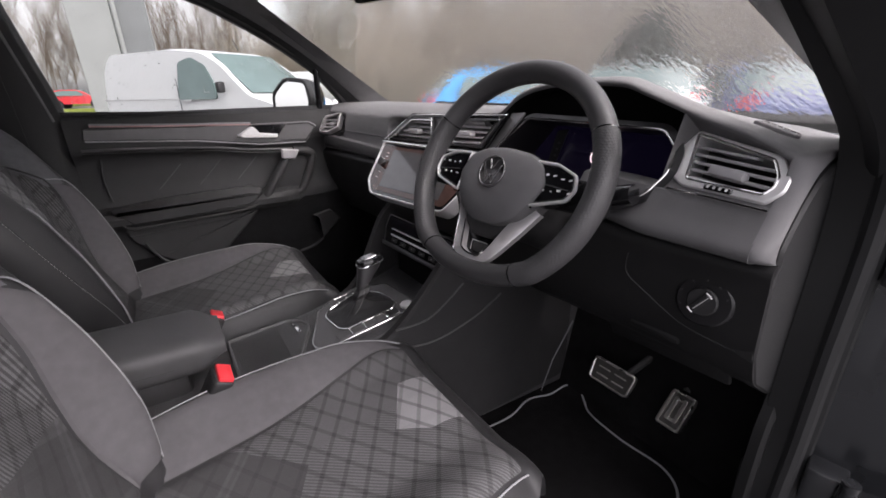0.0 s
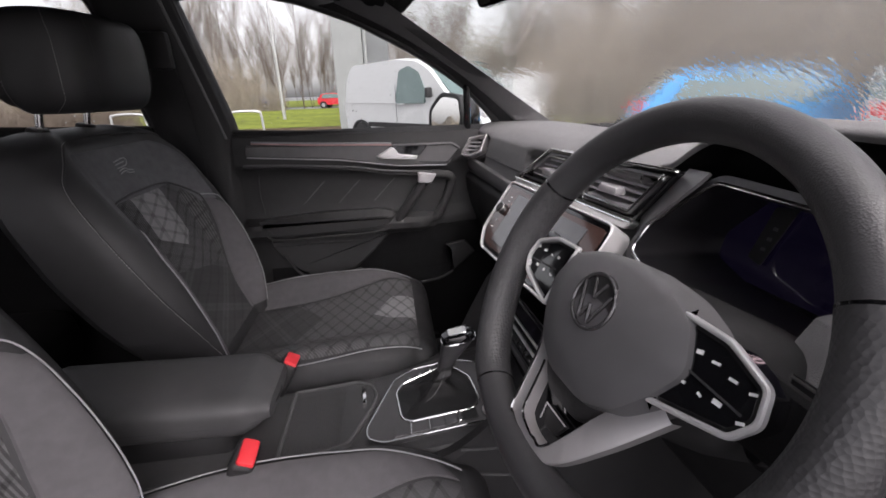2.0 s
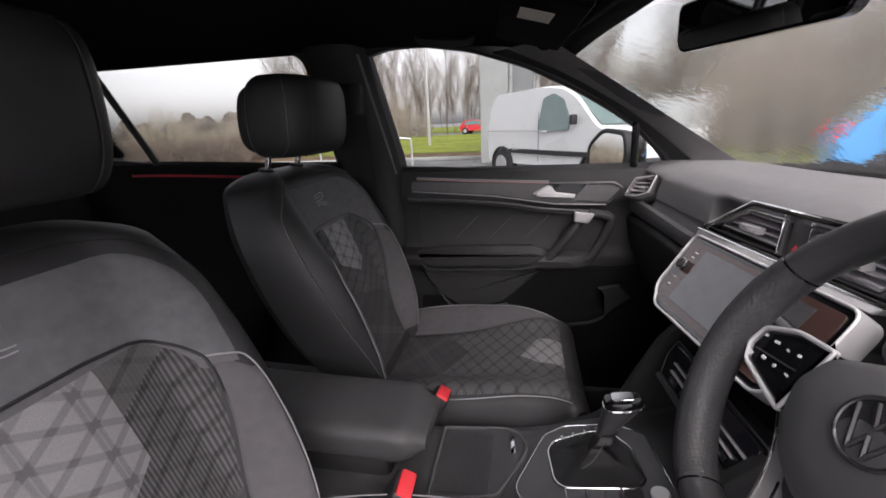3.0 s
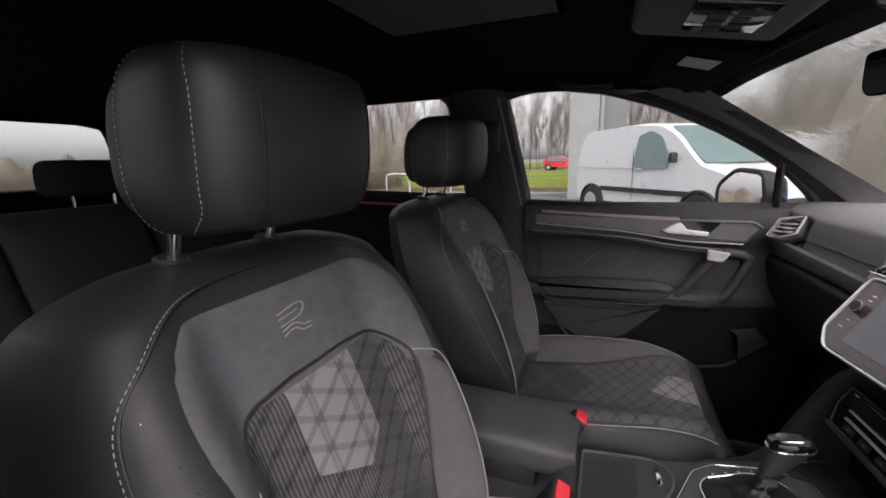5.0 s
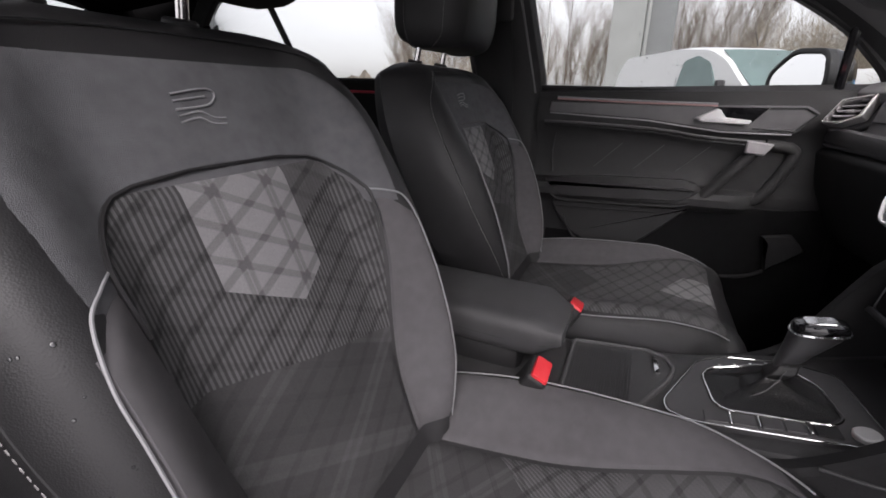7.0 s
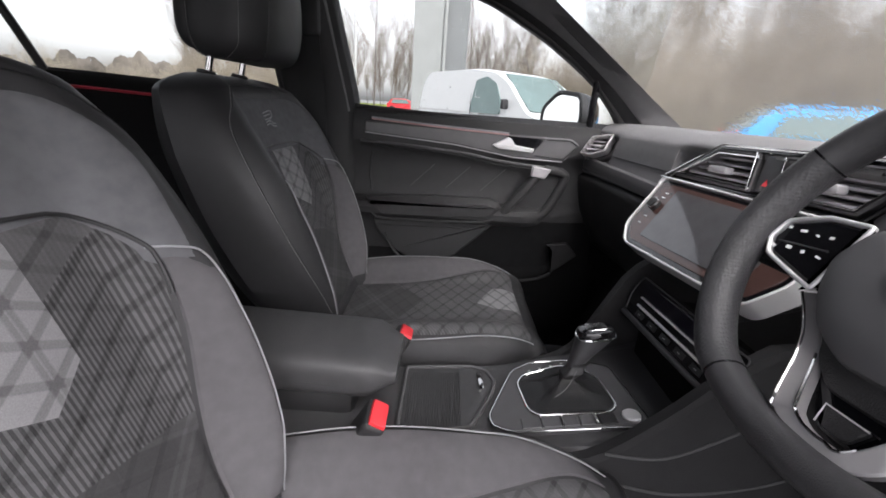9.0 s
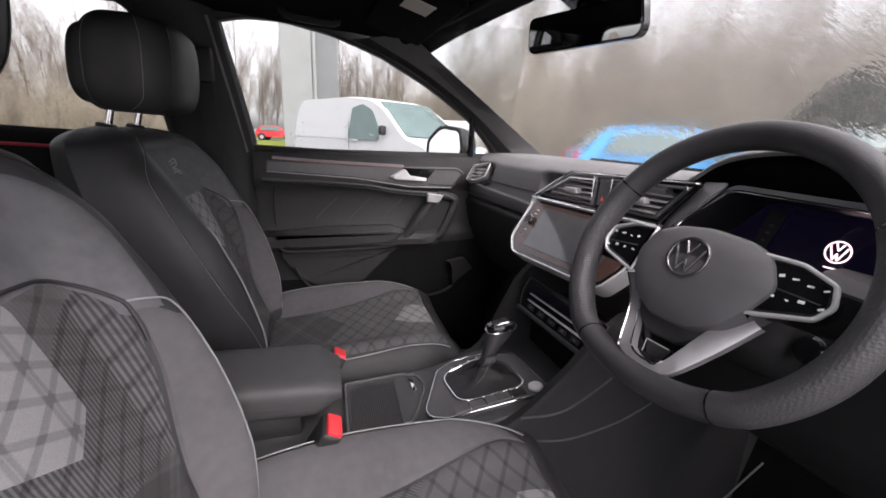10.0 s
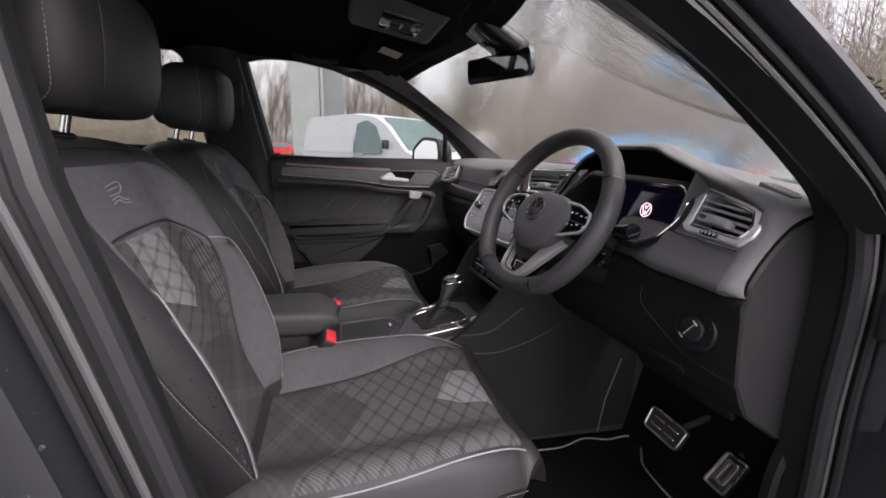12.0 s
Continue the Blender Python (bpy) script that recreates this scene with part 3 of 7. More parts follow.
def front_seat(at):
    seat = thing("front_seat", "black leather and grey suede sports seat with checked woven cloth", "car seat", "front seats", at=at)
    back = part("backrest", back_shell(), LEATHER, seat, "black leather backrest with white stitching")
    part("shoulder_panel", patch(lambda u, v: on_back(lerp(-1, 1, u) * suede_half(lerp(0.93, 1.10, v)), lerp(0.93, 1.10, v)), 30, 24, 0.003), SUEDE_UP, back, "dark grey suede shoulder panel")
    part("back_cloth", patch(lambda u, v: on_back(lerp(-1, 1, u) * cloth_half(lerp(0.62, 1.0, v)), lerp(0.62, 1.0, v)), 34, 60, 0.006), CLOTH_BACK, back, "checked grey and black woven cloth")
    for s in (-1, 1):
        def side(u, v, s=s):
            top = lerp(0.95, 0.918, smooth(0, 1, u))
            z = lerp(0.62, top, v)
            return on_back(s * lerp(cloth_half(z), back_crest(z) + 0.003, u), z)
        part("side_bolster", patch(side, 16, 40, 0.0035), SUEDE, back, "pale grey suede side bolster")
        keys = [(0.155, 0.950), (0.172, 0.9465), (back_crest(0.93) - 0.006, 0.936), (back_crest(0.90) + 0.003, 0.900)] + [(back_crest(z) + 0.004, z) for z in (0.86, 0.81, 0.76, 0.71, 0.66, 0.62)]
        pts = [lifted(on_back(s * q.x, q.y), 0.003) for q in cr(keys, 60)]
        part("piping", tube(pts, 0.0013, n=6), PIPING, back, "pale grey piping")
        seam = [lifted(on_back(s * (back_w(z) - 0.026), z), 0.0024) for z in (0.62, 0.72, 0.82, 0.92, 1.0, 1.05)] + [lifted(on_back(s * 0.196, 1.085), 0.0015), lifted(on_top(s * 0.165, 1.109), 0.0015), lifted(on_top(s * 0.125, 1.118), 0.0015), lifted(on_top(s * 0.07, 1.121), 0.0015), lifted(on_top(0.0, 1.122), 0.0015)]
        if s > 0:
            part("stitching", stitches(cr(seam, 90)), THREAD, back, "white seam stitching")
        part("seam_groove", tube([p + Vector((-s * 0.004, 0.0006, 0)) for p in cr(seam, 60)], 0.0012, n=5), RUBBER, back)
    arch = [lifted(on_back(cloth_half(z), z), 0.004) for z in np.linspace(0.90, 1.0, 20)]
    arch += [lifted(on_back(-cloth_half(z), z), 0.004) for z in np.linspace(1.0, 0.90, 20)]
    part("cloth_welt", tube(arch, 0.0024, n=6), LEATHER, back)
    p, n = on_back(0.012, 1.055)
    part("embroidered_mark", logo_strokes(basis(p + n * 0.004, (-1, 0, 0), Vector((0, -0.35, 1))), 0.024), PIPING, back, "pale embroidered mark")
    cush = part("seat_cushion", cush_body(), LEATHER, seat, "black leather seat cushion")
    cush.location.x = -0.022
    part("seat_cloth", patch(lambda u, v: on_cush(lerp(-cush_cloth(lerp(0.12, 0.605, v)), cush_crest(lerp(0.12, 0.605, v)) + 0.022, u), lerp(0.12, 0.605, v)), 38, 50, 0.006), CLOTH_SEAT, cush, "checked grey and black woven cloth")
    for s in (-1, 1):
        def flank(u, v, s=s):
            y = lerp(0.10, lerp(0.605, 0.575, u), v)
            return on_cush(s * lerp(cush_cloth(y), cush_crest(y) + 0.008, u), y)
        if s < 0:
            part("cushion_bolster", patch(flank, 16, 40, 0.0035), SUEDE, cush, "pale grey suede cushion bolster")
        part("piping", tube([lifted(on_cush(s * (cush_crest(y) + (0.009 if s < 0 else 0.026)), y), 0.003) for y in np.linspace(0.10, 0.60, 40)], 0.0014, n=6), PIPING, cush, "pale grey piping")
        part("stitching", stitches([Vector((s * (cush_w(y) + 0.001), y, cush_top(cush_w(y), y) - 0.008)) for y in np.linspace(0.1, 0.6, 40)]), THREAD, cush)
    base = part("seat_base", merge(box((0.46, 0.46, 0.07), pose(0, 0.30, 0.44), 0.015), box((0.03, 0.5, 0.12), pose(-0.2, 0.30, 0.36), 0.008), box((0.03, 0.5, 0.12), pose(0.2, 0.30, 0.36), 0.008)), HARD, seat, "black plastic seat base on floor rails")
    for xs in (0.232, -0.262):
        part("side_cover", prism(rounded([(-0.06, 0.44), (0.40, 0.44), (0.44, 0.50), (0.20, 0.52), (0.10, 0.60), (0.02, 0.64), (-0.06, 0.58)], 0.03), basis((xs, 0, 0), (0, 1, 0), (0, 0, 1)), 0, 0.03, 0.008), HARD, seat)
    head = part("headrest", head_pad(HX, HY, HEAD[0], HEAD[1], 0.152, 0.158), LEATHER, seat, "black leather headrest with stitched seams")
    shell = part("headrest_shell", head_pad(HX, HY - 0.036, HEAD[0] + 0.014, HEAD[1] - 0.020, 0.147, 0.115), HARD, seat, "matt black rear shell of the headrest")
    for s in (-1, 1):
        for g, lines in ((0.55, True), (-0.35, True), (1.22, False)):
            g2 = g if s > 0 else math.pi - g
            pts = []
            for v in np.linspace(0.05, 0.95, 40):
                bend = 0.30 * smooth(0.30, 0.05, v) + 0.12 * smooth(0.6, 0.95, v) if g > 0 and lines else 0.0
                p = head_point(g2 - s * bend, v, HEAD[0], HEAD[1], 0.152, 0.158)
                pts.append(Vector((p.x * 1.006 + HX, p.y * 1.012 + HY, p.z)))
            if lines:
                part("stitching", stitches(pts, 0.00045), THREAD, head)
            part("head_seam", tube([q + Vector((-s * 0.003, 0, 0)) if lines else q for q in pts], 0.0011, n=5), RUBBER, head)
        post = part("headrest_post", tube([(s * 0.070 + 0.0195, -0.128, 1.10), (s * 0.070 + 0.0195, -0.10, HEAD[0] + 0.04)], 0.0068, n=14), CHROME, seat, "chrome headrest post")
        part("post_collar", disc(0.018, basis((s * 0.070 + 0.0195, -0.122, 1.134), (1, 0, 0), (0, 1, -0.2)), 0, 0.012, 20, 0.003), HARD, seat)
    return seat


HEAD = (1.170, 1.355)
HX, HY = -0.033, -0.072
driver_seat = front_seat((0.385, 0, 0))
passenger_seat = copy_thing(driver_seat, Matrix.Translation((-0.362, -0.035, 0.0)))


def drops(places, seed, sizes=(0.0012, 0.003)):
    """Rain drops as small domes: (point, outward way)."""
    rng = random.Random(seed)
    verts, faces = [], []
    for p, n in places:
        r = rng.uniform(*sizes) * rng.uniform(0.5, 1)
        a = n.cross(Vector((0.2, 0.3, 0.9))).normalized()
        b = n.cross(a)
        k = len(verts)
        for q, h in ((1.0, -0.1), (0.75, 0.28)):
            for i in range(7):
                g = i * 2 * math.pi / 7
                verts.append(p + a * r * q * math.cos(g) + b * r * q * math.sin(g) * 1.15 + n * r * h)
        verts.append(p + n * r * 0.42)
        for i in range(7):
            j = (i + 1) % 7
            faces += [(k + i, k + j, k + 7 + j, k + 7 + i), (k + 7 + i, k + 7 + j, k + 14)]
    me = bpy.data.meshes.new("domes")
    me.from_pydata(verts, [], faces)
    bm = bmesh.new()
    bm.from_mesh(me)
    bpy.data.meshes.remove(me)
    return bm


rng = random.Random(12)
spots = []
for i in range(60):
    z = rng.uniform(0.64, 1.06)
    p, n = on_back(lerp(back_crest(z) + 0.012, back_w(z) - 0.03, rng.random() ** 1.4), z)
    spots.append((p + Vector((0.385, 0, 0)), n))
whole("rain_drops", drops(spots, 2, (0.0008, 0.0022)), WATER, "small rain drops on the leather seat edge", "rain drops", kind="stuff")


# ---------------------------------------------------------------- cabin shell
def side_x(z, y=0.3):
    """Half width of the cabin at a height, leaning in above the belt."""
    return 0.745 - 0.30 * max(z - 1.09, 0)


floor = whole("floor", loft([[Vector((x, y, 0.285 + 0.0 * x)) for x in np.linspace(-0.76, 0.76, 9)] for y in np.linspace(-1.7, 1.15, 12)]), CARPET, "black cabin floor carpet", "floor", kind="structure")
whole("wall_footwell", solid([[Vector((x, 1.15 + 0.18 * f, 0.285 + 0.80 * f)) for x in np.linspace(-0.76, 0.76, 9)] for f in (0, 0.3, 0.6, 1.0)], 0.02), CARPET, "black carpeted bulkhead", "wall", kind="structure")

# roof lining
rows = []
for y in np.linspace(-1.95, 0.58, 24):
    row = []
    for x in np.linspace(-1, 1, 25):
        edge = abs(x) ** 4
        z = table(y, [(-1.75, 1.46), (-1.0, 1.50), (0.0, 1.495), (0.35, 1.475), (0.58, 1.43)]) - 0.045 * edge
        wide = table(y, [(-1.75, 0.60), (-1.0, 0.645), (0.2, 0.64), (0.58, 0.55)])
        row.append(Vector((x * wide, y + 0.13 * (1 - x * x) * smooth(0.1, 0.58, y), z)))
    rows.append(row)
ceiling = whole("ceiling", solid(rows, -0.02), LINER, "black cloth roof lining", "ceiling", kind="structure")
blind = thing("sunroof_blind", "pale grey cloth sunroof blind in the roof", "blind")
rows = [[Vector((x, y, 1.476)) for x in np.linspace(0.01, 0.30, 9)] for y in np.linspace(-0.08, 0.24, 5)]
part("blind_cloth", solid(rows, 0.006), SHADE, blind)
part("blind_frame", ring([(0.0, -0.09), (0.31, -0.09), (0.31, 0.25), (0.0, 0.25)], basis((0, 0, 1.476), (1, 0, 0), (0, 1, 0)), 0.02, -0.006, 0.004, 0.002), LINER, blind)

# windscreen
WS = dict(tl=Vector((-0.535, 0.535, 1.412)), tr=Vector((0.535, 0.535, 1.412)), bl=Vector((-0.70, 1.06, 1.092)), br=Vector((0.70, 1.06, 1.092)))


def screen_point(u, v):
    a, b = WS["bl"].lerp(WS["br"], u), WS["tl"].lerp(WS["tr"], u)
    p = a.lerp(b, v)
    bow = 1 - (2 * u - 1) ** 2
    return p + Vector((0, (0.24 * (1 - v) + 0.15 * v) * bow, 0.045 * v * bow)) + Vector((0, 0.02, 0.03)) * math.sin(math.pi * v) * bow


pane_bm = solid([[screen_point(u, v) for u in np.linspace(-0.03, 1.03, 33)] for v in np.linspace(-0.06, 1.04, 21)], 0.005)
bmesh.ops.recalc_face_normals(pane_bm, faces=pane_bm.faces)
for f in pane_bm.faces:
    f.material_index = 1 if f.normal.z > 0 else 0
ws_ob = link("window_windscreen", pane_bm, (DRYSIDE, WETSIDE))
ws_ob.visible_shadow = False
tagged(ws_ob, "rain-covered curved windscreen glass", "windscreen", kind="structure")


EDGE = [(0.0, 0.945, 1.045), (0.12, 0.885, 1.105), (0.30, 0.79, 1.19), (0.50, 0.665, 1.28), (0.75, 0.51, 1.362), (1.0, 0.36, 1.418)]


def pillar_lines(s, f):
    """Windscreen edge and window edge of the front pillar, a share of the way up."""
    p = screen_point(0 if s < 0 else 1, lerp(-0.06, 1.04, f))
    y, z = table(f, [(a, b) for a, b, c in EDGE]), table(f, [(a, c) for a, b, c in EDGE])
    return p, Vector((s * (side_x(z) + 0.004), y, z))


def a_pillar(s, dark):
    rows = []
    for f in np.linspace(0, 1, 18):
        p, q = pillar_lines(s, f)
        base = 1 - smooth(0, 0.16, f)
        m = p.lerp(q, 0.68) + Vector((-s * (0.014 + 0.012 * base), 0, -0.002))
        if not dark:
            sec = [p + Vector((s * 0.006, -0.002, 0.0)), p + Vector((-s * (0.005 + 0.02 * base), -0.004, -0.002 - 0.004 * base)), p.lerp(m, 0.5) + Vector((-s * (0.003 + 0.015 * base), 0, 0.0)), m, m.lerp(q, 0.12) + Vector((s * 0.006, 0, 0)), m + Vector((s * 0.05, -0.005, 0.0)), p + Vector((s * 0.04, -0.016, -0.006))]
        else:
            sec = [m + Vector((s * 0.004, 0.002, 0.002)), m.lerp(q, 0.3) + Vector((-s * 0.001, 0, 0)), q + Vector((-s * 0.010, 0, 0)), q + Vector((s * 0.004, -0.004, -0.006)), q + Vector((s * 0.05, 0.0, 0.0)), m + Vector((s * 0.06, -0.002, 0.0))]
        rows.append(sec)
    return loft(rows, closed_u=True, caps=True)


for s, side in ((-1, "passenger"), (1, "driver")):
    whole("trim_pillar_front", a_pillar(s, False), PILLAR, "dark grey grained windscreen pillar trim", "pillar trim", kind="structure")
    whole("seal_pillar_front", a_pillar(s, True), RUBBER, "black door seal along the windscreen pillar", "door seal", kind="structure")

# front edge of the roof
whole("trim_header", tube([screen_point(u, 1.02) + Vector((0, -0.02, -0.004)) for u in np.linspace(-0.01, 1.01, 24)], 0.022, n=10, flat=0.7), LINER, "black windscreen header trim", "roof trim", kind="structure")

# passenger door, window and rear door on the far side
WIN = [(-0.005, 1.432), (0.06, 1.446), (0.16, 1.447), (0.30, 1.424), (0.45, 1.376), (0.60, 1.304), (0.70, 1.245), (0.77, 1.198), (0.86, 1.11), (0.885, 1.068), (0.40, 1.078), (0.046, 1.090)]


def on_side(y, z, s=-1, out=0.0):
    return Vector((s * (side_x(z) + out), y, z))


def side_plate(outline, thick, lift=0.0, each=1, bevel=0.002, s=-1):
    """A plate that follows the cabin side; lift is how far it stands into the cabin."""
    o = [Vector(q) for q in ccw(outline)]
    rows = []
    for inset, d in ((0, 0.0), (0, thick - bevel), (bevel, thick)):
        rows.append([on_side(q.x, q.y, s, -(lift + d)) for q in offset(o, inset)])
    return loft(rows, closed_u=True, caps=True)


door = thing("door_passenger", "black passenger door with silver handle, armrest and rain-dotted window", "car door", kind="structure")
# main panel below the belt, as a shaped skin
rows = []
for z in [1.09, 1.085, 1.075, 1.06, 1.04, 1.02, 1.0, 0.985, 0.97, 0.95, 0.92, 0.88, 0.84, 0.82, 0.805, 0.79, 0.77, 0.75, 0.73, 0.70, 0.66, 0.60, 0.50, 0.40, 0.32]:
    row = []
    for y in np.linspace(0.045, 0.86, 40):
        d = table(z, [(0.32, 0.03), (0.60, 0.035), (0.72, 0.042), (0.748, 0.048), (0.76, 0.076), (0.80, 0.08), (0.818, 0.03), (0.85, 0.018), (0.94, 0.016), (0.975, 0.032), (0.99, 0.04), (1.05, 0.032), (1.075, 0.022), (1.09, -0.01)])
        d -= (d - 0.018) * smooth(0.60, 0.72, y) * (z < 0.9) * 0.8
        row.append(Vector((-0.745 + d, y, z)))
    rows.append(row)
part("door_card", solid(rows, 0.02), DOORSKIN, door, "black moulded door card")
part("window_surround", ring(rounded(offset(ccw(WIN), -0.05), 0.03, 3), basis((-0.752, 0, 0), (0, 1, 0), (0, 0, 1)), 0.05, -0.02, 0.012, 0.005), RUBBER, door)
for ob in [o for o in door.children if o.name.startswith("window_surround")]:
    for vert in ob.data.vertices:
        vert.co.x += 0.30 * max(vert.co.z - 1.09, 0)
pane = part("window_pane", loft([[on_side(y, z, -1, 0.012) for y in np.linspace(-0.06, 0.93, 12)] for z in np.linspace(1.04, 1.50, 8)]), CLEAR, door, "clear glass with rain drops")
pane.visible_shadow = False
part("window_divider", tube([on_side(0.785, 1.05, -1, 0.0), on_side(0.772, 1.24, -1, 0.0)], 0.011, n=8), GLOSS, door, "gloss black window divider")
# Weatherstrip along the frame; the light on it is put into the grey.
part("lit_frame_edge", tube([on_side(lerp(0.030, -0.030, f), lerp(1.075, 1.437, f), -1, -0.022) for f in np.linspace(0, 1, 10)], 0.0085, n=8, flat=0.6), PILLAR, door, "window frame weatherstrip, its light painted in grey")
part("belt_weatherstrip", tube([on_side(y, 1.092 - 0.028 * (y - 0.045) / 0.74, -1, -0.004) for y in np.linspace(0.045, 0.92, 12)], 0.007, n=8), RUBBER, door)
# upper trim blade with light strip
part("trim_blade", side_plate(rounded([(0.085, 1.052), (0.53, 1.040), (0.727, 1.040), (0.757, 1.021), (0.712, 0.969), (0.551, 0.973), (0.362, 1.000), (0.182, 1.012), (0.080, 1.018)], 0.008, 3), 0.018, 0.022, bevel=0.004), BLADE, door, "satin grey trim blade")
for dz, rr, mt, tx in ((0.0, 0.0026, PIPING, "thin pale light strip"), (-0.0048, 0.0024, WARMSTRIP, "thin red-tinted light strip")):
    part("light_strip", tube([on_side(y, table(y, [(0.105, 1.063), (0.271, 1.054), (0.53, 1.044)]) + dz, -1, -0.042) for y in np.linspace(0.105, 0.530, 12)], rr, n=8), mt, door, tx)
part("handle_recess", side_plate(rounded([(0.524, 1.036), (0.645, 1.034), (0.608, 0.990), (0.515, 0.997)], 0.004, 3), 0.003, 0.041, bevel=0.001), GLOSS, door, "dark handle recess")
handle = part("door_handle", side_plate(rounded([(0.480, 1.006), (0.528, 1.033), (0.538, 1.029), (0.552, 1.010), (0.612, 1.003), (0.607, 0.991), (0.50, 0.997)], 0.003, 2), 0.014, 0.042, bevel=0.003), SATIN, door, "satin chrome inner door handle")
part("recess_edge", tube([on_side(y, z, -1, -0.0415) for y, z in dense([(0.648, 1.033), (0.722, 1.034), (0.748, 1.019), (0.708, 0.977), (0.618, 0.982)], False, 3)], 0.0022, n=6), RUBBER, door)
part("blade_edge", tube([on_side(y, z, -1, -0.040) for y, z in dense([(0.085, 1.017), (0.182, 1.0105), (0.362, 0.9985), (0.551, 0.9715), (0.706, 0.968)], False, 3)], 0.0022, n=6), SLAT, door, "silver lower edge of the blade")
# insert panel edge, armrest ledge and the angular grab handle
lip = [(0.07, 0.992), (0.22, 0.986), (0.40, 0.974), (0.50, 0.959), (0.60, 0.951), (0.715, 0.945)]
part("insert_lip", tube([Vector((-0.7045, y, z)) for y, z in cr(lip, 24)], 0.006, n=8, flat=0.7), SOFT, door)
part("insert_groove", tube([Vector((-0.7080, y, z - 0.011)) for y, z in cr(lip, 24)], 0.004, n=6), RUBBER, door)
part("insert_end", tube(cr([(-0.722, 0.105, 0.965), (-0.722, 0.098, 0.90), (-0.715, 0.105, 0.835)], 12), 0.003, n=6), RUBBER, door)
rest = [(0.092, 0.812), (0.134, 0.822), (0.272, 0.832), (0.481, 0.836), (0.520, 0.828), (0.531, 0.810), (0.513, 0.784), (0.484, 0.767), (0.272, 0.757), (0.138, 0.755), (0.110, 0.786)]
part("arm_ledge", side_plate(rounded(rest, 0.010, 4), 0.054, 0.028, bevel=0.016), DOORSKIN, door, "padded black armrest ledge")
part("ledge_rim", tube(cr([(-0.690, 0.092, 0.815), (-0.674, 0.110, 0.784), (-0.668, 0.138, 0.757), (-0.667, 0.272, 0.757), (-0.667, 0.46, 0.764), (-0.670, 0.508, 0.780), (-0.678, 0.533, 0.813), (-0.684, 0.577, 0.873), (-0.690, 0.610, 0.915)], 50), 0.0042, n=8), DOORSKIN, door, "raised rim of the armrest")
part("ledge_crest", tube(cr([(-0.688, 0.134, 0.820), (-0.684, 0.272, 0.831), (-0.684, 0.481, 0.835), (-0.690, 0.515, 0.829)], 24), 0.0032, n=6), DOORSKIN, door)
part("grab_bar", tube([Vector((-0.690 + 0.012 * math.sin(math.pi * f), lerp(0.638, 0.520, f), lerp(0.936, 0.776, f))) for f in np.linspace(0, 1, 14)], [0.019 - 0.002 * math.sin(math.pi * f) for f in np.linspace(0, 1, 14)], n=12, flat=0.85), DOORSKIN, door, "black angular grab handle")
part("grab_cap", side_plate(rounded([(0.608, 0.955), (0.668, 0.947), (0.650, 0.917), (0.606, 0.922)], 0.005, 3), 0.012, 0.074, bevel=0.004), SLAT, door, "dull silver cap on the grab handle")
part("grab_recess", side_plate(rounded([(0.56, 0.79), (0.66, 0.80), (0.705, 0.90), (0.70, 0.93), (0.63, 0.94)], 0.008, 3), 0.012, 0.026, bevel=0.002), DOORSKIN, door)
loop = [(0.655, 0.942), (0.700, 0.936), (0.722, 0.922), (0.712, 0.885), (0.690, 0.835), (0.665, 0.797), (0.630, 0.787), (0.572, 0.786)]
part("grab_surround", tube([Vector((-0.700, y, z)) for y, z in cr(loop, 36)], 0.0165, n=12, flat=0.9), DOORSKIN, door, "rounded grab handle surround")
for k in range(3):
    y0 = 0.23 + k * 0.115
    part("pressed_crease", tube([Vector((-0.7272, y0, 0.855)), Vector((-0.7278, y0 + 0.075, 0.93))], 0.0012, n=5), SOFT, door)
# recess shade painted as a dark plate under the grab handle, lower panel, map pocket rim and the grey end of the bin
part("bin_recess_shade", side_plate(rounded([(0.46, 0.765), (0.56, 0.775), (0.70, 0.77), (0.84, 0.78), (0.845, 0.56), (0.66, 0.50), (0.38, 0.54), (0.36, 0.64)], 0.012, 3), 0.006, 0.044, bevel=0.002), LOW, door, "door bin recess, its shade painted black")
part("lower_panel", side_plate(rounded([(0.112, 0.748), (0.515, 0.758), (0.458, 0.701), (0.385, 0.632), (0.255, 0.607), (0.19, 0.642), (0.130, 0.705)], 0.015, 4), 0.016, 0.044, bevel=0.006), DOORSKIN, door, "moulded lower door panel")
part("panel_line", tube([Vector((-0.6835, y, z)) for y, z in ((0.123, 0.728), (0.26, 0.730), (0.43, 0.734))], 0.0022, n=6), RUBBER, door)
part("pocket_rim", tube([Vector((-0.668, y, z)) for y, z in cr([(0.158, 0.705), (0.175, 0.670), (0.198, 0.638), (0.230, 0.618), (0.30, 0.622), (0.37, 0.630), (0.401, 0.636), (0.414, 0.610)], 30)], 0.006, n=8, flat=0.7), DOORSKIN, door, "rounded map pocket rim")
part("bin_end", side_plate(rounded([(0.691, 0.700), (0.759, 0.712), (0.797, 0.669), (0.717, 0.601), (0.709, 0.636), (0.710, 0.679)], 0.006, 3), 0.012, 0.058, bevel=0.004), FLANK, door, "grey end of the door bin")
rows = []
for f in np.linspace(0, 1, 12):
    z = lerp(0.30, 0.66, f)
    rows.append([Vector((-0.735 + 0.03 * smooth(0, 0.4, f) - 0.02 * smooth(0.8, 1, f), y, z + 0.04 * smooth(0.5, 0.85, y) * f)) for y in np.linspace(0.10, 0.86, 24)])
# The shade down by the bin is put into its black.
part("door_bin", solid(rows, 0.012), LOW, door, "black door bin with shade in its colour")
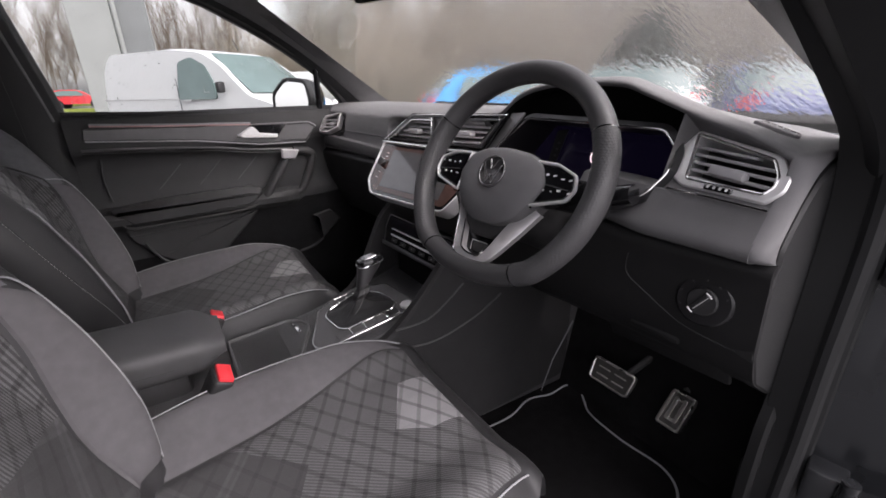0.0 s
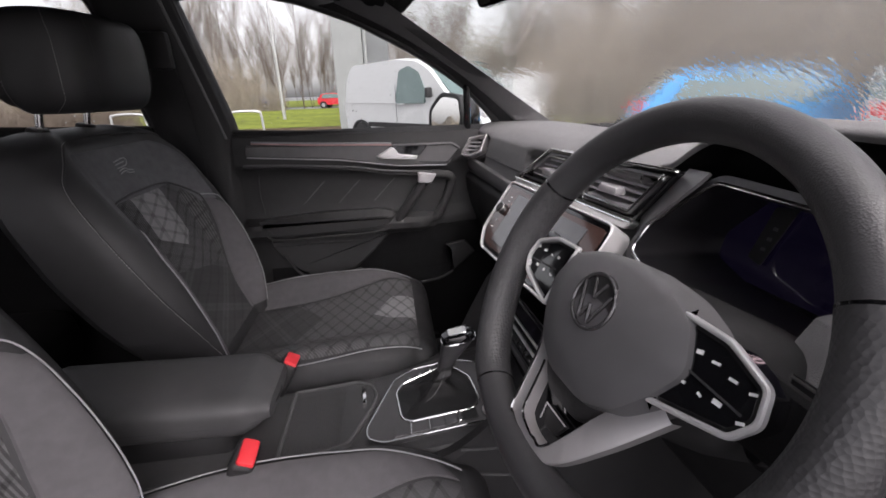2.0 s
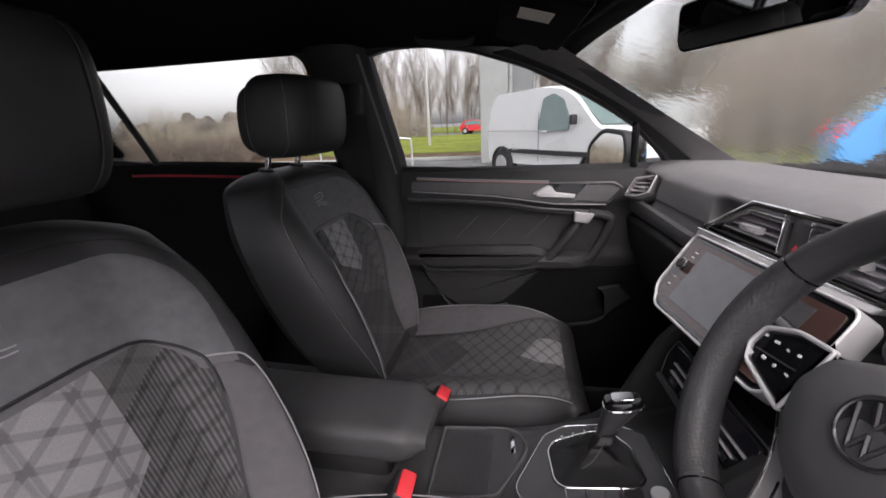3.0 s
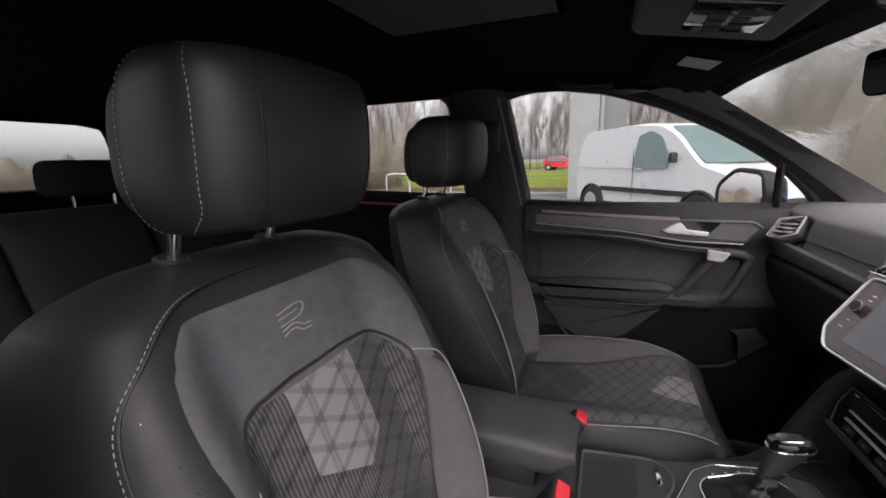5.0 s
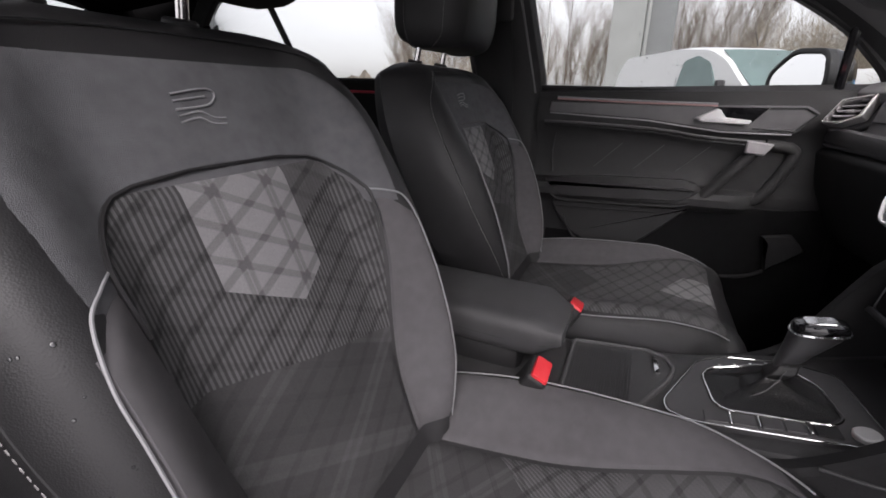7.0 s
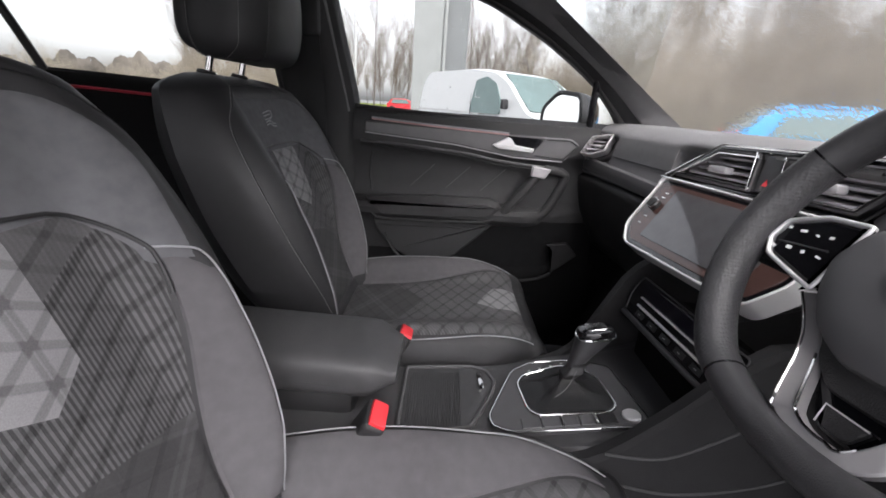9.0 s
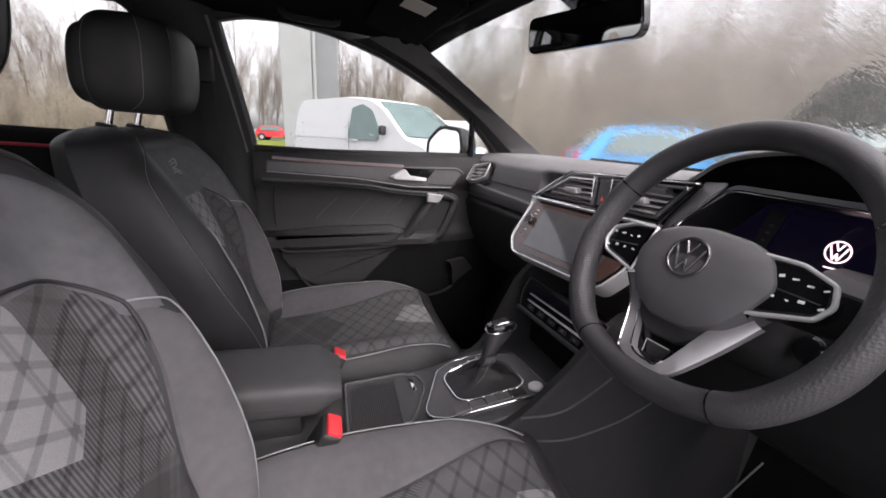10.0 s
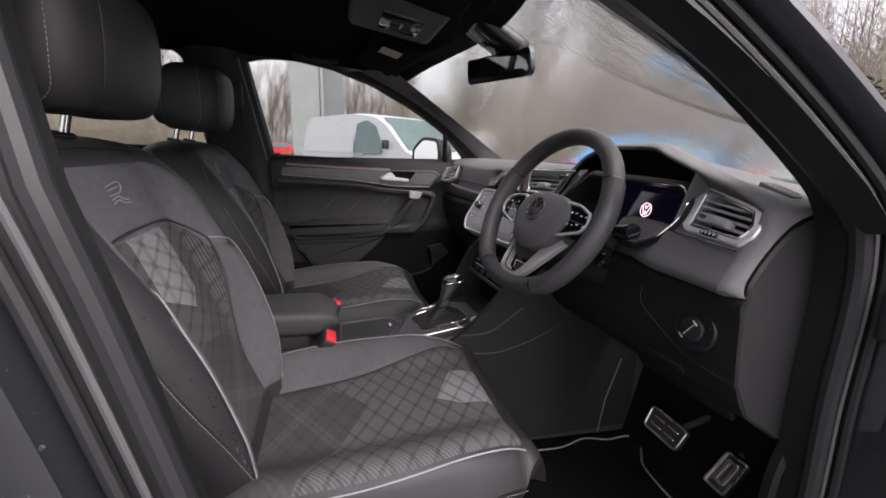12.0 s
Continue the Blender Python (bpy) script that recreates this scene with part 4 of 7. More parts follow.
part("bin_rim", tube(cr([(-0.676, 0.46, 0.560), (-0.670, 0.54, 0.558), (-0.668, 0.615, 0.570), (-0.668, 0.677, 0.583), (-0.670, 0.716, 0.604)], 24), 0.0055, n=8), FLANK, door)

# door mirror outside
mirror = thing("door_mirror", "black folding door mirror with rain-wet glass", "door mirror")
mm = basis((-0.93, 0.735, 1.10), (0.90, 0.42, 0.0), (0, 0.085, 1))
shape = rounded([(-0.10, -0.075), (0.09, -0.085), (0.115, 0.0), (0.09, 0.08), (-0.03, 0.09), (-0.11, 0.03)], 0.03, 5)
rows = []
for d, k in ((0.0, 1.0), (-0.03, 1.03), (-0.06, 0.98), (-0.09, 0.85), (-0.11, 0.6)):
    rows.append([mm @ Vector((q.x * k, q.y * k, d)) for q in shape])
part("housing", loft(rows, closed_u=True, caps=True), GLOSS, mirror, "gloss black mirror housing")
part("mirror_glass", prism(offset(ccw(shape), 0.012), mm, 0.0, 0.003, 0.001), MIRROR, mirror, "silvered mirror glass")
part("mirror_rim", ring(offset(ccw(shape), -0.003), mm, 0.013, -0.02, 0.007, 0.003), RUBBER, mirror, "black mirror rim")
part("mirror_foot", box((0.16, 0.06, 0.05), pose(-0.86, 0.84, 1.05), 0.02, 3), GLOSS, mirror)

# far side behind the front door: centre pillar, rear door and rear quarter
rows = []
for z in np.linspace(0.32, 1.47, 18):
    y0, y1 = (0.04 - 0.17 * max(z - 1.09, 0)), (-0.165 - 0.10 * max(z - 1.09, 0))
    x = side_x(z)
    sec = [(-x + 0.0, y0 + 0.01), (-x + 0.018, y0), (-x + 0.04, y0 - 0.04), (-x + 0.04, y1 + 0.04), (-x + 0.015, y1), (-x - 0.05, y1), (-x - 0.05, y0)]
    rows.append([Vector((q.x, q.y, z)) for q in cr(sec, 28, closed=True)])
whole("trim_pillar_centre", loft(rows, closed_u=True, caps=True), HARD, "black centre pillar trim", "pillar trim", kind="structure")
belt = thing("seat_belt", "black passenger seat belt hanging on the centre pillar", "seat belt")
part("webbing", solid([[Vector((-0.682 + 0.30 * max(z - 1.09, 0), y, z)) for y in (-0.075, -0.03)] for z in np.linspace(0.40, 1.30, 12)], 0.002), RUBBER, belt)
part("belt_guide", box((0.03, 0.07, 0.09), pose(-0.605, -0.055, 1.31), 0.01, 2), HARD, belt)

rdoor = thing("door_rear_passenger", "black rear passenger door with dark red strip under the window", "car door", kind="structure")
RWIN = [(-0.215, 1.43), (-0.26, 1.462), (-0.58, 1.472), (-1.0, 1.462), (-1.25, 1.42), (-1.38, 1.33), (-1.32, 1.18), (-1.0, 1.14), (-0.185, 1.10)]
rows = []
for z in (1.12, 1.11, 1.09, 1.05, 1.0, 0.95, 0.8, 0.6, 0.4, 0.32):
    rows.append([Vector((-0.735 + table(z, [(0.32, 0.04), (0.8, 0.06), (0.95, 0.03), (1.05, 0.035), (1.10, 0.02), (1.12, -0.01)]), y, z + 0.02 * smooth(-0.2, -1.0, y))) for y in np.linspace(-1.62, -0.15, 24)])
# Darker than the front door card: the rear cabin's shade is in the colour.
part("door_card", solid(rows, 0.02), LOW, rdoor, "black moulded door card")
part("red_strip", tube([on_side(y, 1.072 + 0.02 * smooth(-0.2, -1.0, y), -1, -0.044) for y in np.linspace(-1.0, -0.17, 14)], 0.0045, n=8), REDSTRIP, rdoor, "dark red light strip")
sur = part("window_surround", ring(rounded(offset(ccw(RWIN), -0.06), 0.05, 4), basis((-0.752, 0, 0), (0, 1, 0), (0, 0, 1)), 0.06, -0.02, 0.012, 0.005), HARD, rdoor)
for vert in sur.data.vertices:
    vert.co.x += 0.30 * max(vert.co.z - 1.09, 0)
pane = part("window_pane", loft([[on_side(y, z, -1, 0.012) for y in np.linspace(-1.48, -0.12, 12)] for z in np.linspace(1.04, 1.50, 8)]), TINTED, rdoor, "lightly tinted glass with rain drops")
pane.visible_shadow = False
part("window_divider", tube([on_side(-0.90, 1.09, -1, 0.0), on_side(-1.0, 1.48, -1, 0.0)], 0.012, n=8), RUBBER, rdoor, "slanted black window divider")
# closing walls of the cabin above and below the windows, both sides, and the tail
def quarter_wall(s, y0, y1, z0, z1):
    return solid([[on_side(y, z, s, 0.02) for y in np.linspace(y0, y1, 8)] for z in np.linspace(z0, z1, 6)], 0.02)
whole("wall_roof_rail", merge(quarter_wall(-1, -1.9, 0.20, 1.455, 1.56), quarter_wall(1, -1.9, 0.20, 1.455, 1.56)), LINER, "black roof side rails", "wall", kind="structure")
whole("wall_quarter", merge(quarter_wall(-1, -1.95, -1.36, 0.32, 1.50), quarter_wall(1, -1.95, -0.2, 0.32, 1.12), quarter_wall(1, -1.95, -1.30, 1.1, 1.5)), LINER, "black rear quarter trim", "wall", kind="structure")
tail = thing("tailgate", "black tailgate trim with steamed rear window", "tailgate", kind="structure")
tm = basis((0, -2.116, 0), (1, 0, 0), (0, 0.22, 1))
glass = rounded([(-0.46, 1.20), (0.46, 1.20), (0.52, 1.30), (0.46, 1.47), (-0.46, 1.47), (-0.52, 1.30)], 0.05, 4)
o = rounded([(-0.72, 0.30), (0.72, 0.30), (0.74, 1.2), (0.60, 1.60), (-0.60, 1.60), (-0.74, 1.2)], 0.05, 4)
rows = []
for q, d in ((o, 0.0), (glass, 0.0), (glass, -0.03), (o, -0.03)):
    rows.append([tm @ Vector((p.x, p.y, d)) for p in ccw(q)])
part("tail_trim", loft(rows, closed_u=True, closed_v=True), LINER, tail)
pane = part("rear_glass", prism(glass, tm, -0.02, -0.015, 0.001), CLEAR, tail, "rain-dotted rear window glass")
pane.visible_shadow = False

# inner flanks of the bulkhead, ahead of the doors
whole("wall_cowl_passenger", solid([[Vector((-0.742, y, z)) for y in np.linspace(0.83, 1.35, 6)] for z in np.linspace(0.28, 1.08, 6)], 0.02), CARPET, "black footwell side trim", "wall", kind="structure")
whole("wall_cowl_driver", solid([[Vector((0.742, y, z)) for y in np.linspace(1.0, 1.35, 6)] for z in np.linspace(0.28, 1.08, 6)], 0.02), CARPET, "black footwell side trim", "wall", kind="structure")

rng = random.Random(31)
spots = [(on_side(rng.uniform(0.05, 0.86), rng.uniform(1.10, 1.42), -1, 0.013), Vector((-1, 0, -0.28)).normalized()) for i in range(230)]
spots += [(on_side(rng.uniform(-1.3, -0.2), rng.uniform(1.12, 1.46), -1, 0.013), Vector((-1, 0, -0.28)).normalized()) for i in range(230)]
drop_ob = whole("rain_drops", drops(spots, 5, (0.0009, 0.0024)), DRYSIDE, "rain drops on the outside of the side windows", "rain drops", kind="stuff")
drop_ob.visible_shadow = False


# ---------------------------------------------------------------- dashboard
def face_y(x):
    """How far back the dashboard's face stands at the height of the vents."""
    return 0.80 + 0.09 * (x + 0.75) / 1.4


dash = thing("dashboard", "dark grey moulded dashboard with vents and dark screens", "dashboard")
# passenger side and centre of the pad
rows = []
for x in np.linspace(-0.765, 0.122, 56):
    f = face_y(x)
    edge = smooth(0.60, 0.765, abs(x))
    dent = 0.06 * max(smooth(-0.285, -0.25, x), 0.7 * (smooth(-0.76, -0.735, x) - smooth(-0.60, -0.57, x)))
    sec = [(1.30 - 0.26 * (x / 0.75) ** 2, 1.075 - 0.02 * edge), (1.08 - 0.04 * edge, 1.094), (f + 0.10, 1.097), (f + 0.045, 1.088),
           (f + 0.014, 1.07), (f + 0.005 + dent * 0.5, 1.05), (f + dent, 1.03), (f - 0.006 + dent, 1.0), (f - 0.015 + dent * 0.4, 0.965), (f - 0.02, 0.945), (f + 0.03, 0.93), (f + 0.16, 0.92)]
    rows.append([Vector((x, q.x, q.y)) for q in cr(sec, 60)])
part("dash_pad", solid(rows, 0.012), DASHTOP, dash, "grained dark grey dashboard pad")

# driver's side: a hood with a crisp rear edge, black beneath
HOOD = [(0.12, 0.90, 1.088), (0.14, 0.90, 1.093), (0.165, 0.905, 1.115), (0.19, 0.91, 1.132), (0.24, 0.915, 1.146), (0.30, 0.915, 1.152), (0.38, 0.910, 1.152), (0.44, 0.892, 1.150), (0.49, 0.882, 1.136), (0.54, 0.890, 1.116), (0.585, 0.890, 1.100), (0.64, 0.886, 1.084), (0.69, 0.876, 1.064), (0.735, 0.868, 1.042)]


def hood_edge(x):
    y = table(x, [(a, b) for a, b, c in HOOD])
    z = table(x, [(a, c) for a, b, c in HOOD])
    return Vector((y, z))


rows, under = [], []
for x in np.linspace(0.12, 0.690, 60):
    e = sum((hood_edge(min(max(x + k * 0.009, 0.12), 0.735)) for k in range(-1, 2)), Vector((0, 0))) / 3
    back = 1.30 - 0.26 * (x / 0.75) ** 2
    zb = table(x, [(0.12, 1.077), (0.45, 1.082), (0.60, 1.077), (0.69, 1.066)])
    zm = lerp(zb, e.y, 0.55) + 0.008 * smooth(0.62, 0.50, x)
    sec = [(back, zb), (lerp(back, e.x, 0.35), lerp(zb, zm, 0.55)), (lerp(back, e.x, 0.68), zm), (e.x + 0.035, e.y + 0.0035), (e.x + 0.008, e.y + 0.0015), (e.x, e.y - 0.004), (e.x + 0.004, e.y - 0.010)]
    rows.append([Vector((x, q.x, q.y)) for q in cr(sec, 40)])
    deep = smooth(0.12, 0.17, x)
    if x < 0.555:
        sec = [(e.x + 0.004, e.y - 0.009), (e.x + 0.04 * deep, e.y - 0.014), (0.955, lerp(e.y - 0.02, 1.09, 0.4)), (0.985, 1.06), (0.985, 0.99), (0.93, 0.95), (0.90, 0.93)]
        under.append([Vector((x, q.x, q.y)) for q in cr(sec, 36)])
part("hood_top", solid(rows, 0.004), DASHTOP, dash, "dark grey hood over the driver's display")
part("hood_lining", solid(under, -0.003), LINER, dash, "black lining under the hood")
# the corner rolls from the driver's face round to the end by the door
FACE = [(0.915, 1.0675), (0.884, 1.0655), (0.8765, 1.060), (0.873, 1.047), (0.868, 1.033), (0.855, 1.010), (0.836, 0.980), (0.819, 0.953), (0.832, 0.938), (0.90, 0.93)]
END = [(0.980, 1.062), (0.935, 1.055), (0.918, 1.049), (0.902, 1.040), (0.886, 1.025), (0.870, 1.006), (0.854, 0.983), (0.842, 0.958), (0.850, 0.938), (0.90, 0.93)]
rows = []
for g in np.linspace(0, math.pi / 2, 14):
    f = 1 - math.cos(g)
    x = 0.688 + 0.022 * math.sin(g)
    back = 1.30 - 0.26 * (x / 0.75) ** 2
    sec = [(back, lerp(1.066, 1.058, f)), (1.0, lerp(1.0665, 1.062, f))] + [(lerp(a, c, f), lerp(b, d, f)) for (a, b), (c, d) in zip(FACE, END)]
    rows.append([Vector((x, q.x, q.y)) for q in cr(sec, 70)])
part("pad_corner", solid(rows, 0.004), DASHTOP, dash, "rounded dashboard corner")
rows = []
for x in np.linspace(0.40, 0.690, 30):
    d = 0.020 * smooth(0.56, 0.46, x)
    sec = [(0.885 + d, 1.006), (0.855 + d, 1.004), (0.848 + d, 0.998), (0.834 + d, 0.976), (0.817 + d, 0.951), (0.832 + d, 0.936), (0.90, 0.93)]
    rows.append([Vector((x, q.x, q.y)) for q in cr(sec, 36)])
# One skin with the hood top, here in the shaded tone.
part("lower_fascia", solid(rows, 0.008), FASCIA, dash, "soft grey strip below the vent")
# driver's display: a chrome-rimmed frame with a tunnel to the glass behind
cm = basis((0.365, 0.872, 1.035), (1, 0.03, 0), (0, 0.70, 1))
clo = ccw(rounded([(-0.136, 0.058), (-0.184, -0.018), (-0.182, -0.058), (-0.12, -0.078), (0.13, -0.078), (0.166, -0.056), (0.184, -0.016), (0.180, 0.022), (0.150, 0.052)], 0.012, 4))
cd = basis((0.365, 0.968, 1.020), (1, 0.03, 0), (0, 0.25, 1))
inn = [Vector((q.x * 0.93, q.y * 0.80)) for q in clo]
rows = [[cm @ Vector((q.x, q.y, 0)) for q in offset(clo, -0.012)], [cm @ Vector((q.x, q.y, 0.002)) for q in clo], [cm @ Vector((q.x, q.y, -0.012)) for q in clo], [cd @ Vector((q.x, q.y, 0)) for q in inn]]
cluster = part("instrument_display", loft(rows, closed_u=True), INK, dash, "black digital instrument display in a deep frame")
part("display_rim", tube([cm @ Vector((q.x, q.y, 0.002)) for q in clo], 0.0021, closed=True, n=8), CHROME, cluster, "thin chrome rim")
part("display_glass", prism(offset(ccw(inn), -0.004), cd, -0.004, 0.0005, 0.0003), BACKLIT, cluster, "dark backlit display glass")
dk = cd @ pose(-0.010, -0.008, 0.001)
part("display_mark", ring([(0.0165 * math.cos(a), 0.0165 * math.sin(a)) for a in np.linspace(0, 2 * math.pi, 28, endpoint=False)], dk, 0.0022, 0, 0.0007, 0.0002), LIT, cluster, "lit white round mark")
part("display_mark", merge(*[tube([dk @ Vector((a, b, 0.0006)), dk @ Vector((c, d, 0.0006))], 0.0012, n=5) for a, b, c, d in ((-0.011, 0.008, -0.003, -0.012), (-0.003, -0.012, 0.0, -0.002), (0.0, -0.002, 0.003, -0.012), (0.003, -0.012, 0.011, 0.008), (-0.005, 0.012, 0.0, 0.002), (0.0, 0.002, 0.005, 0.012), (-0.009, -0.024, 0.009, -0.024))]), LIT, cluster)
side = part("display_side_panel", prism(rounded([(-0.118, 0.03), (-0.09, 0.036), (-0.105, -0.04), (-0.125, -0.035)], 0.003, 2), cd @ pose(0, 0.004, 0.004), 0, 0.002, 0.0005), HARD, cluster, "dark side panel with dim symbols")
for k in range(3):
    part("dim_symbol", box((0.006, 0.004, 0.0005), cd @ pose(-0.106 - 0.002 * k, 0.01 - 0.013 * k, 0.0064), 0), SOFT, side)
# gloss wing between the display and the centre vents
wing = [[Vector(a).lerp(Vector(b), u) for u in np.linspace(0, 1, 5)] for a, b in (((0.172, 0.905, 1.090), (0.222, 0.894, 1.094)), ((0.176, 0.892, 1.080), (0.222, 0.884, 1.084)), ((0.130, 0.876, 1.017), (0.180, 0.850, 1.021)), ((0.124, 0.872, 0.985), (0.180, 0.848, 0.982)), ((0.124, 0.90, 0.96), (0.19, 0.88, 0.955)))]
part("display_wing", solid(wing, 0.004), TRIM, cluster, "satin dark grey wing beside the display")


def vent(name, outline, m, slats, frame_mat, tab=True, frame_w=0.012):
    """An air vent: a dark box, a broad frame with a bright inner edge, thick leaning slats and a tab."""
    v = part(name, prism(offset(ccw(outline), 0.004), m, -0.04, -0.032, 0.001), HARD, dash, "black air vent")
    part("vent_frame", ring(outline, m, frame_w, -0.02, 0.008, 0.003), frame_mat, v, "silver vent frame" if frame_mat is SATIN else "black vent frame")
    inn = offset(ccw(outline), frame_w)
    part("vent_edge", ring(inn, m, 0.0022, -0.034, 0.0095, 0.0006), CHROME, v, "bright inner edge")
    ys = [q.y for q in inn]
    for k in range(slats):
        yy = lerp(min(ys), max(ys), (k + 0.6) / (slats + 0.1))
        xs = []
        for i in range(len(inn)):
            a, b = inn[i - 1], inn[i]
            if (a.y - yy) * (b.y - yy) < 0:
                xs.append(a.x + (b.x - a.x) * (yy - a.y) / (b.y - a.y))
        if len(xs) >= 2:
            x0, x1 = min(xs) + 0.001, max(xs) - 0.001
            part("slat", box((x1 - x0, 0.0046, 0.022), m @ pose((x0 + x1) / 2, yy, -0.010, 18), 0.0022, 2), SLAT, v)
    if tab:
        cx, cy = sum(q.x for q in inn) / len(inn), sum(ys) / len(ys)
        part("vent_tab", box((0.046, 0.013, 0.020), m @ pose(cx, cy - 0.004, 0.006, 8), 0.004, 2), SLAT, v)
        if frame_mat is SATIN:
            part("vent_wheel", box((0.036, 0.006, 0.006), m @ pose(cx, min(ys) - 0.0145, 0.007), 0.002, 1), GLOSS, v)
    return v


vm = basis((0.623, 0.883, 1.040), (1, -0.114, -0.03), (-0.20, 0.75, 1))


def driver_vent():
    """The broad silver vent beside the driver's display, a polygon with five slats, and the skin round it."""
    inner = [(-0.0638, 0.0385), (0.046, 0.0165), (0.0605, -0.004), (0.0625, -0.018), (0.056, -0.0300), (-0.0436, -0.0297)]
    outer = [(-0.066, 0.0455), (0.052, 0.0245), (0.073, -0.002), (0.0745, -0.021), (0.062, -0.0405), (-0.048, -0.0405), (-0.074, -0.026), (-0.080, 0.012)]
    vi, vo = ccw(rounded(inner, 0.004, 4)), ccw(rounded(outer, 0.005, 4))
    v = part("air_vent", prism(offset(vi, -0.004), vm, -0.045, -0.036, 0.001), HARD, dash, "black air vent")
    near = [min(vi, key=lambda p: (p - q).length) for q in vo]
    rim_rows = [[vm @ Vector((q.x, q.y, d)) for q in vo] for d in (-0.012, 0.002)]
    rim_rows += [[vm @ Vector((lerp(q.x, p.x, f), lerp(q.y, p.y, f), d)) for q, p in zip(vo, near)] for f, d in ((0.15, 0.0045), (0.85, 0.0055), (1.0, 0.004), (1.0, -0.036))]
    part("vent_frame", loft(rim_rows, closed_u=True), SATIN, v, "broad silver vent frame")
    part("vent_edge", tube([vm @ Vector((q.x, q.y, 0.005)) for q in vi], 0.0021, closed=True, n=6), CHROME, v, "bright inner edge")
    for k in range(5):
        yy = -0.0245 + 0.0118 * k
        x0 = lerp(-0.0436, -0.0638, (yy + 0.0297) / 0.068) + 0.002
        x1 = table(yy, [(-0.030, 0.054), (-0.018, 0.061), (-0.004, 0.059), (0.0165, 0.044), (0.0385, -0.06)])
        part("slat", box((x1 - x0, 0.0044, 0.022), vm @ pose((x0 + x1) / 2, yy, -0.008, 24, 0, -3), 0.0018, 2), SLAT, v)
    part("vent_tab", box((0.046, 0.014, 0.020), vm @ pose(0.004, -0.012, 0.003, 8, 0, -3), 0.004, 2), SLAT, v)
    part("vent_wheel", box((0.038, 0.0075, 0.005), vm @ pose(0.004, -0.0355, 0.0045), 0.002, 1), GLOSS, v)
    for k in range(4):
        part("wheel_mark", box((0.003, 0.004, 0.001), vm @ pose(-0.008 + 0.008 * k, -0.0355, 0.0073), 0), SATIN, v)
    part("vent_chrome_line", tube([Vector(p) for p in ((0.560, 0.8525, 1.0050), (0.625, 0.8480, 1.0035), (0.688, 0.8445, 1.0005))], 0.0021, n=6), CHROME, v)
    # skin between the vent and the edges of the face
    low = [Vector((lerp(0.545, 0.690, f), lerp(0.857, 0.850, f), lerp(1.0050, 1.0020, f))) for f in np.linspace(0, 1, 30)]
    side = [Vector((0.690, y, z)) for y, z in cr([(0.850, 1.002), (0.855, 1.010), (0.868, 1.033), (0.873, 1.047), (0.8765, 1.058)], 16)]
    top = [Vector((x, hood_edge(x).x + 0.004, hood_edge(x).y - 0.008)) for x in np.linspace(0.690, 0.545, 30)]
    near_side = [top[-1].lerp(low[0], f) for f in np.linspace(0, 1, 14)]
    rim = low + side[1:] + top[1:] + near_side[1:-1]
    back_m = vm.inverted()
    hole = []
    for p in rim:
        q = back_m @ p
        best = None
        for i in range(len(vo)):
            a, b = vo[i - 1], vo[i]
            e = b - a
            den = q.x * e.y - q.y * e.x
            if abs(den) > 1e-9:
                t, u = (a.x * e.y - a.y * e.x) / den, (a.x * q.y - a.y * q.x) / den
                if t > 0 and -1e-6 <= u <= 1 + 1e-6:
                    best = t if best is None else max(best, t)
        hole.append(vm @ Vector((q.x * best, q.y * best, -0.001)))
    skin = [[h.lerp(p, f) for h, p in zip(hole, rim)] for f in np.linspace(0, 1, 7)]
    part("vent_surround", loft(skin, closed_u=True), FASCIA, dash, "soft grey skin round the vent")


driver_vent()
vm2 = basis((-0.659, 0.803, 1.026), (1, 0.9, 0.08), (0, 0.55, 1))
v2 = rounded([(-0.047, -0.032), (-0.024, 0.024), (0.042, 0.034), (0.030, -0.020), (-0.010, -0.036)], 0.004, 3)
part("vent_box", prism(offset(ccw(v2), -0.004), vm2, -0.075, -0.012, 0.003), DASHTOP, dash, "housing of the outer vent")
vent("air_vent", v2, vm2 @ pose(0, 0, 0.018), 5, SATIN, tab=False, frame_w=0.0045)
part("vent_tab", box((0.018, 0.008, 0.014), vm2 @ pose(0.0, -0.004, 0.016, 8), 0.003, 2), SLAT, dash)
# centre: vents, touch screen, climate panel
vm3 = basis((-0.035, 0.858, 1.045), (1, 0.11, 0.018), (0, 0.18, 1))
part("centre_vent_panel", ring(rounded([(-0.250, -0.042), (-0.122, 0.034), (0.218, 0.038), (0.160, -0.042)], 0.005, 3), vm3, 0.006, -0.035, 0.004, 0.002), GLOSS, dash, "gloss black centre vent surround")
vent("air_vent", rounded([(-0.232, -0.034), (-0.118, 0.028), (-0.026, 0.029), (-0.018, -0.034)], 0.004, 3), vm3, 5, TRIM, frame_w=0.006)
vent("air_vent", rounded([(0.024, -0.034), (0.016, 0.029), (0.206, 0.031), (0.152, -0.034)], 0.004, 3), vm3, 5, TRIM, frame_w=0.006)
part("vent_top_line", tube([vm3 @ Vector(p) for p in ((-0.250, -0.038, 0.004), (-0.122, 0.036, 0.004), (0.218, 0.040, 0.004))], 0.0018, n=6), CHROME, dash)
hz = part("hazard_button", prism(rounded([(-0.016, -0.032), (-0.023, 0.028), (0.013, 0.028), (0.021, -0.032)], 0.003, 3), vm3, -0.02, 0.002, 0.002), TRIM, dash, "dark grey button with red triangle")
part("red_triangle", prism([(-0.006, -0.005), (0.006, -0.005), (0, 0.006)], vm3 @ pose(0.0, -0.016, 0.002), 0, 0.001, 0.0002), RED, hz)
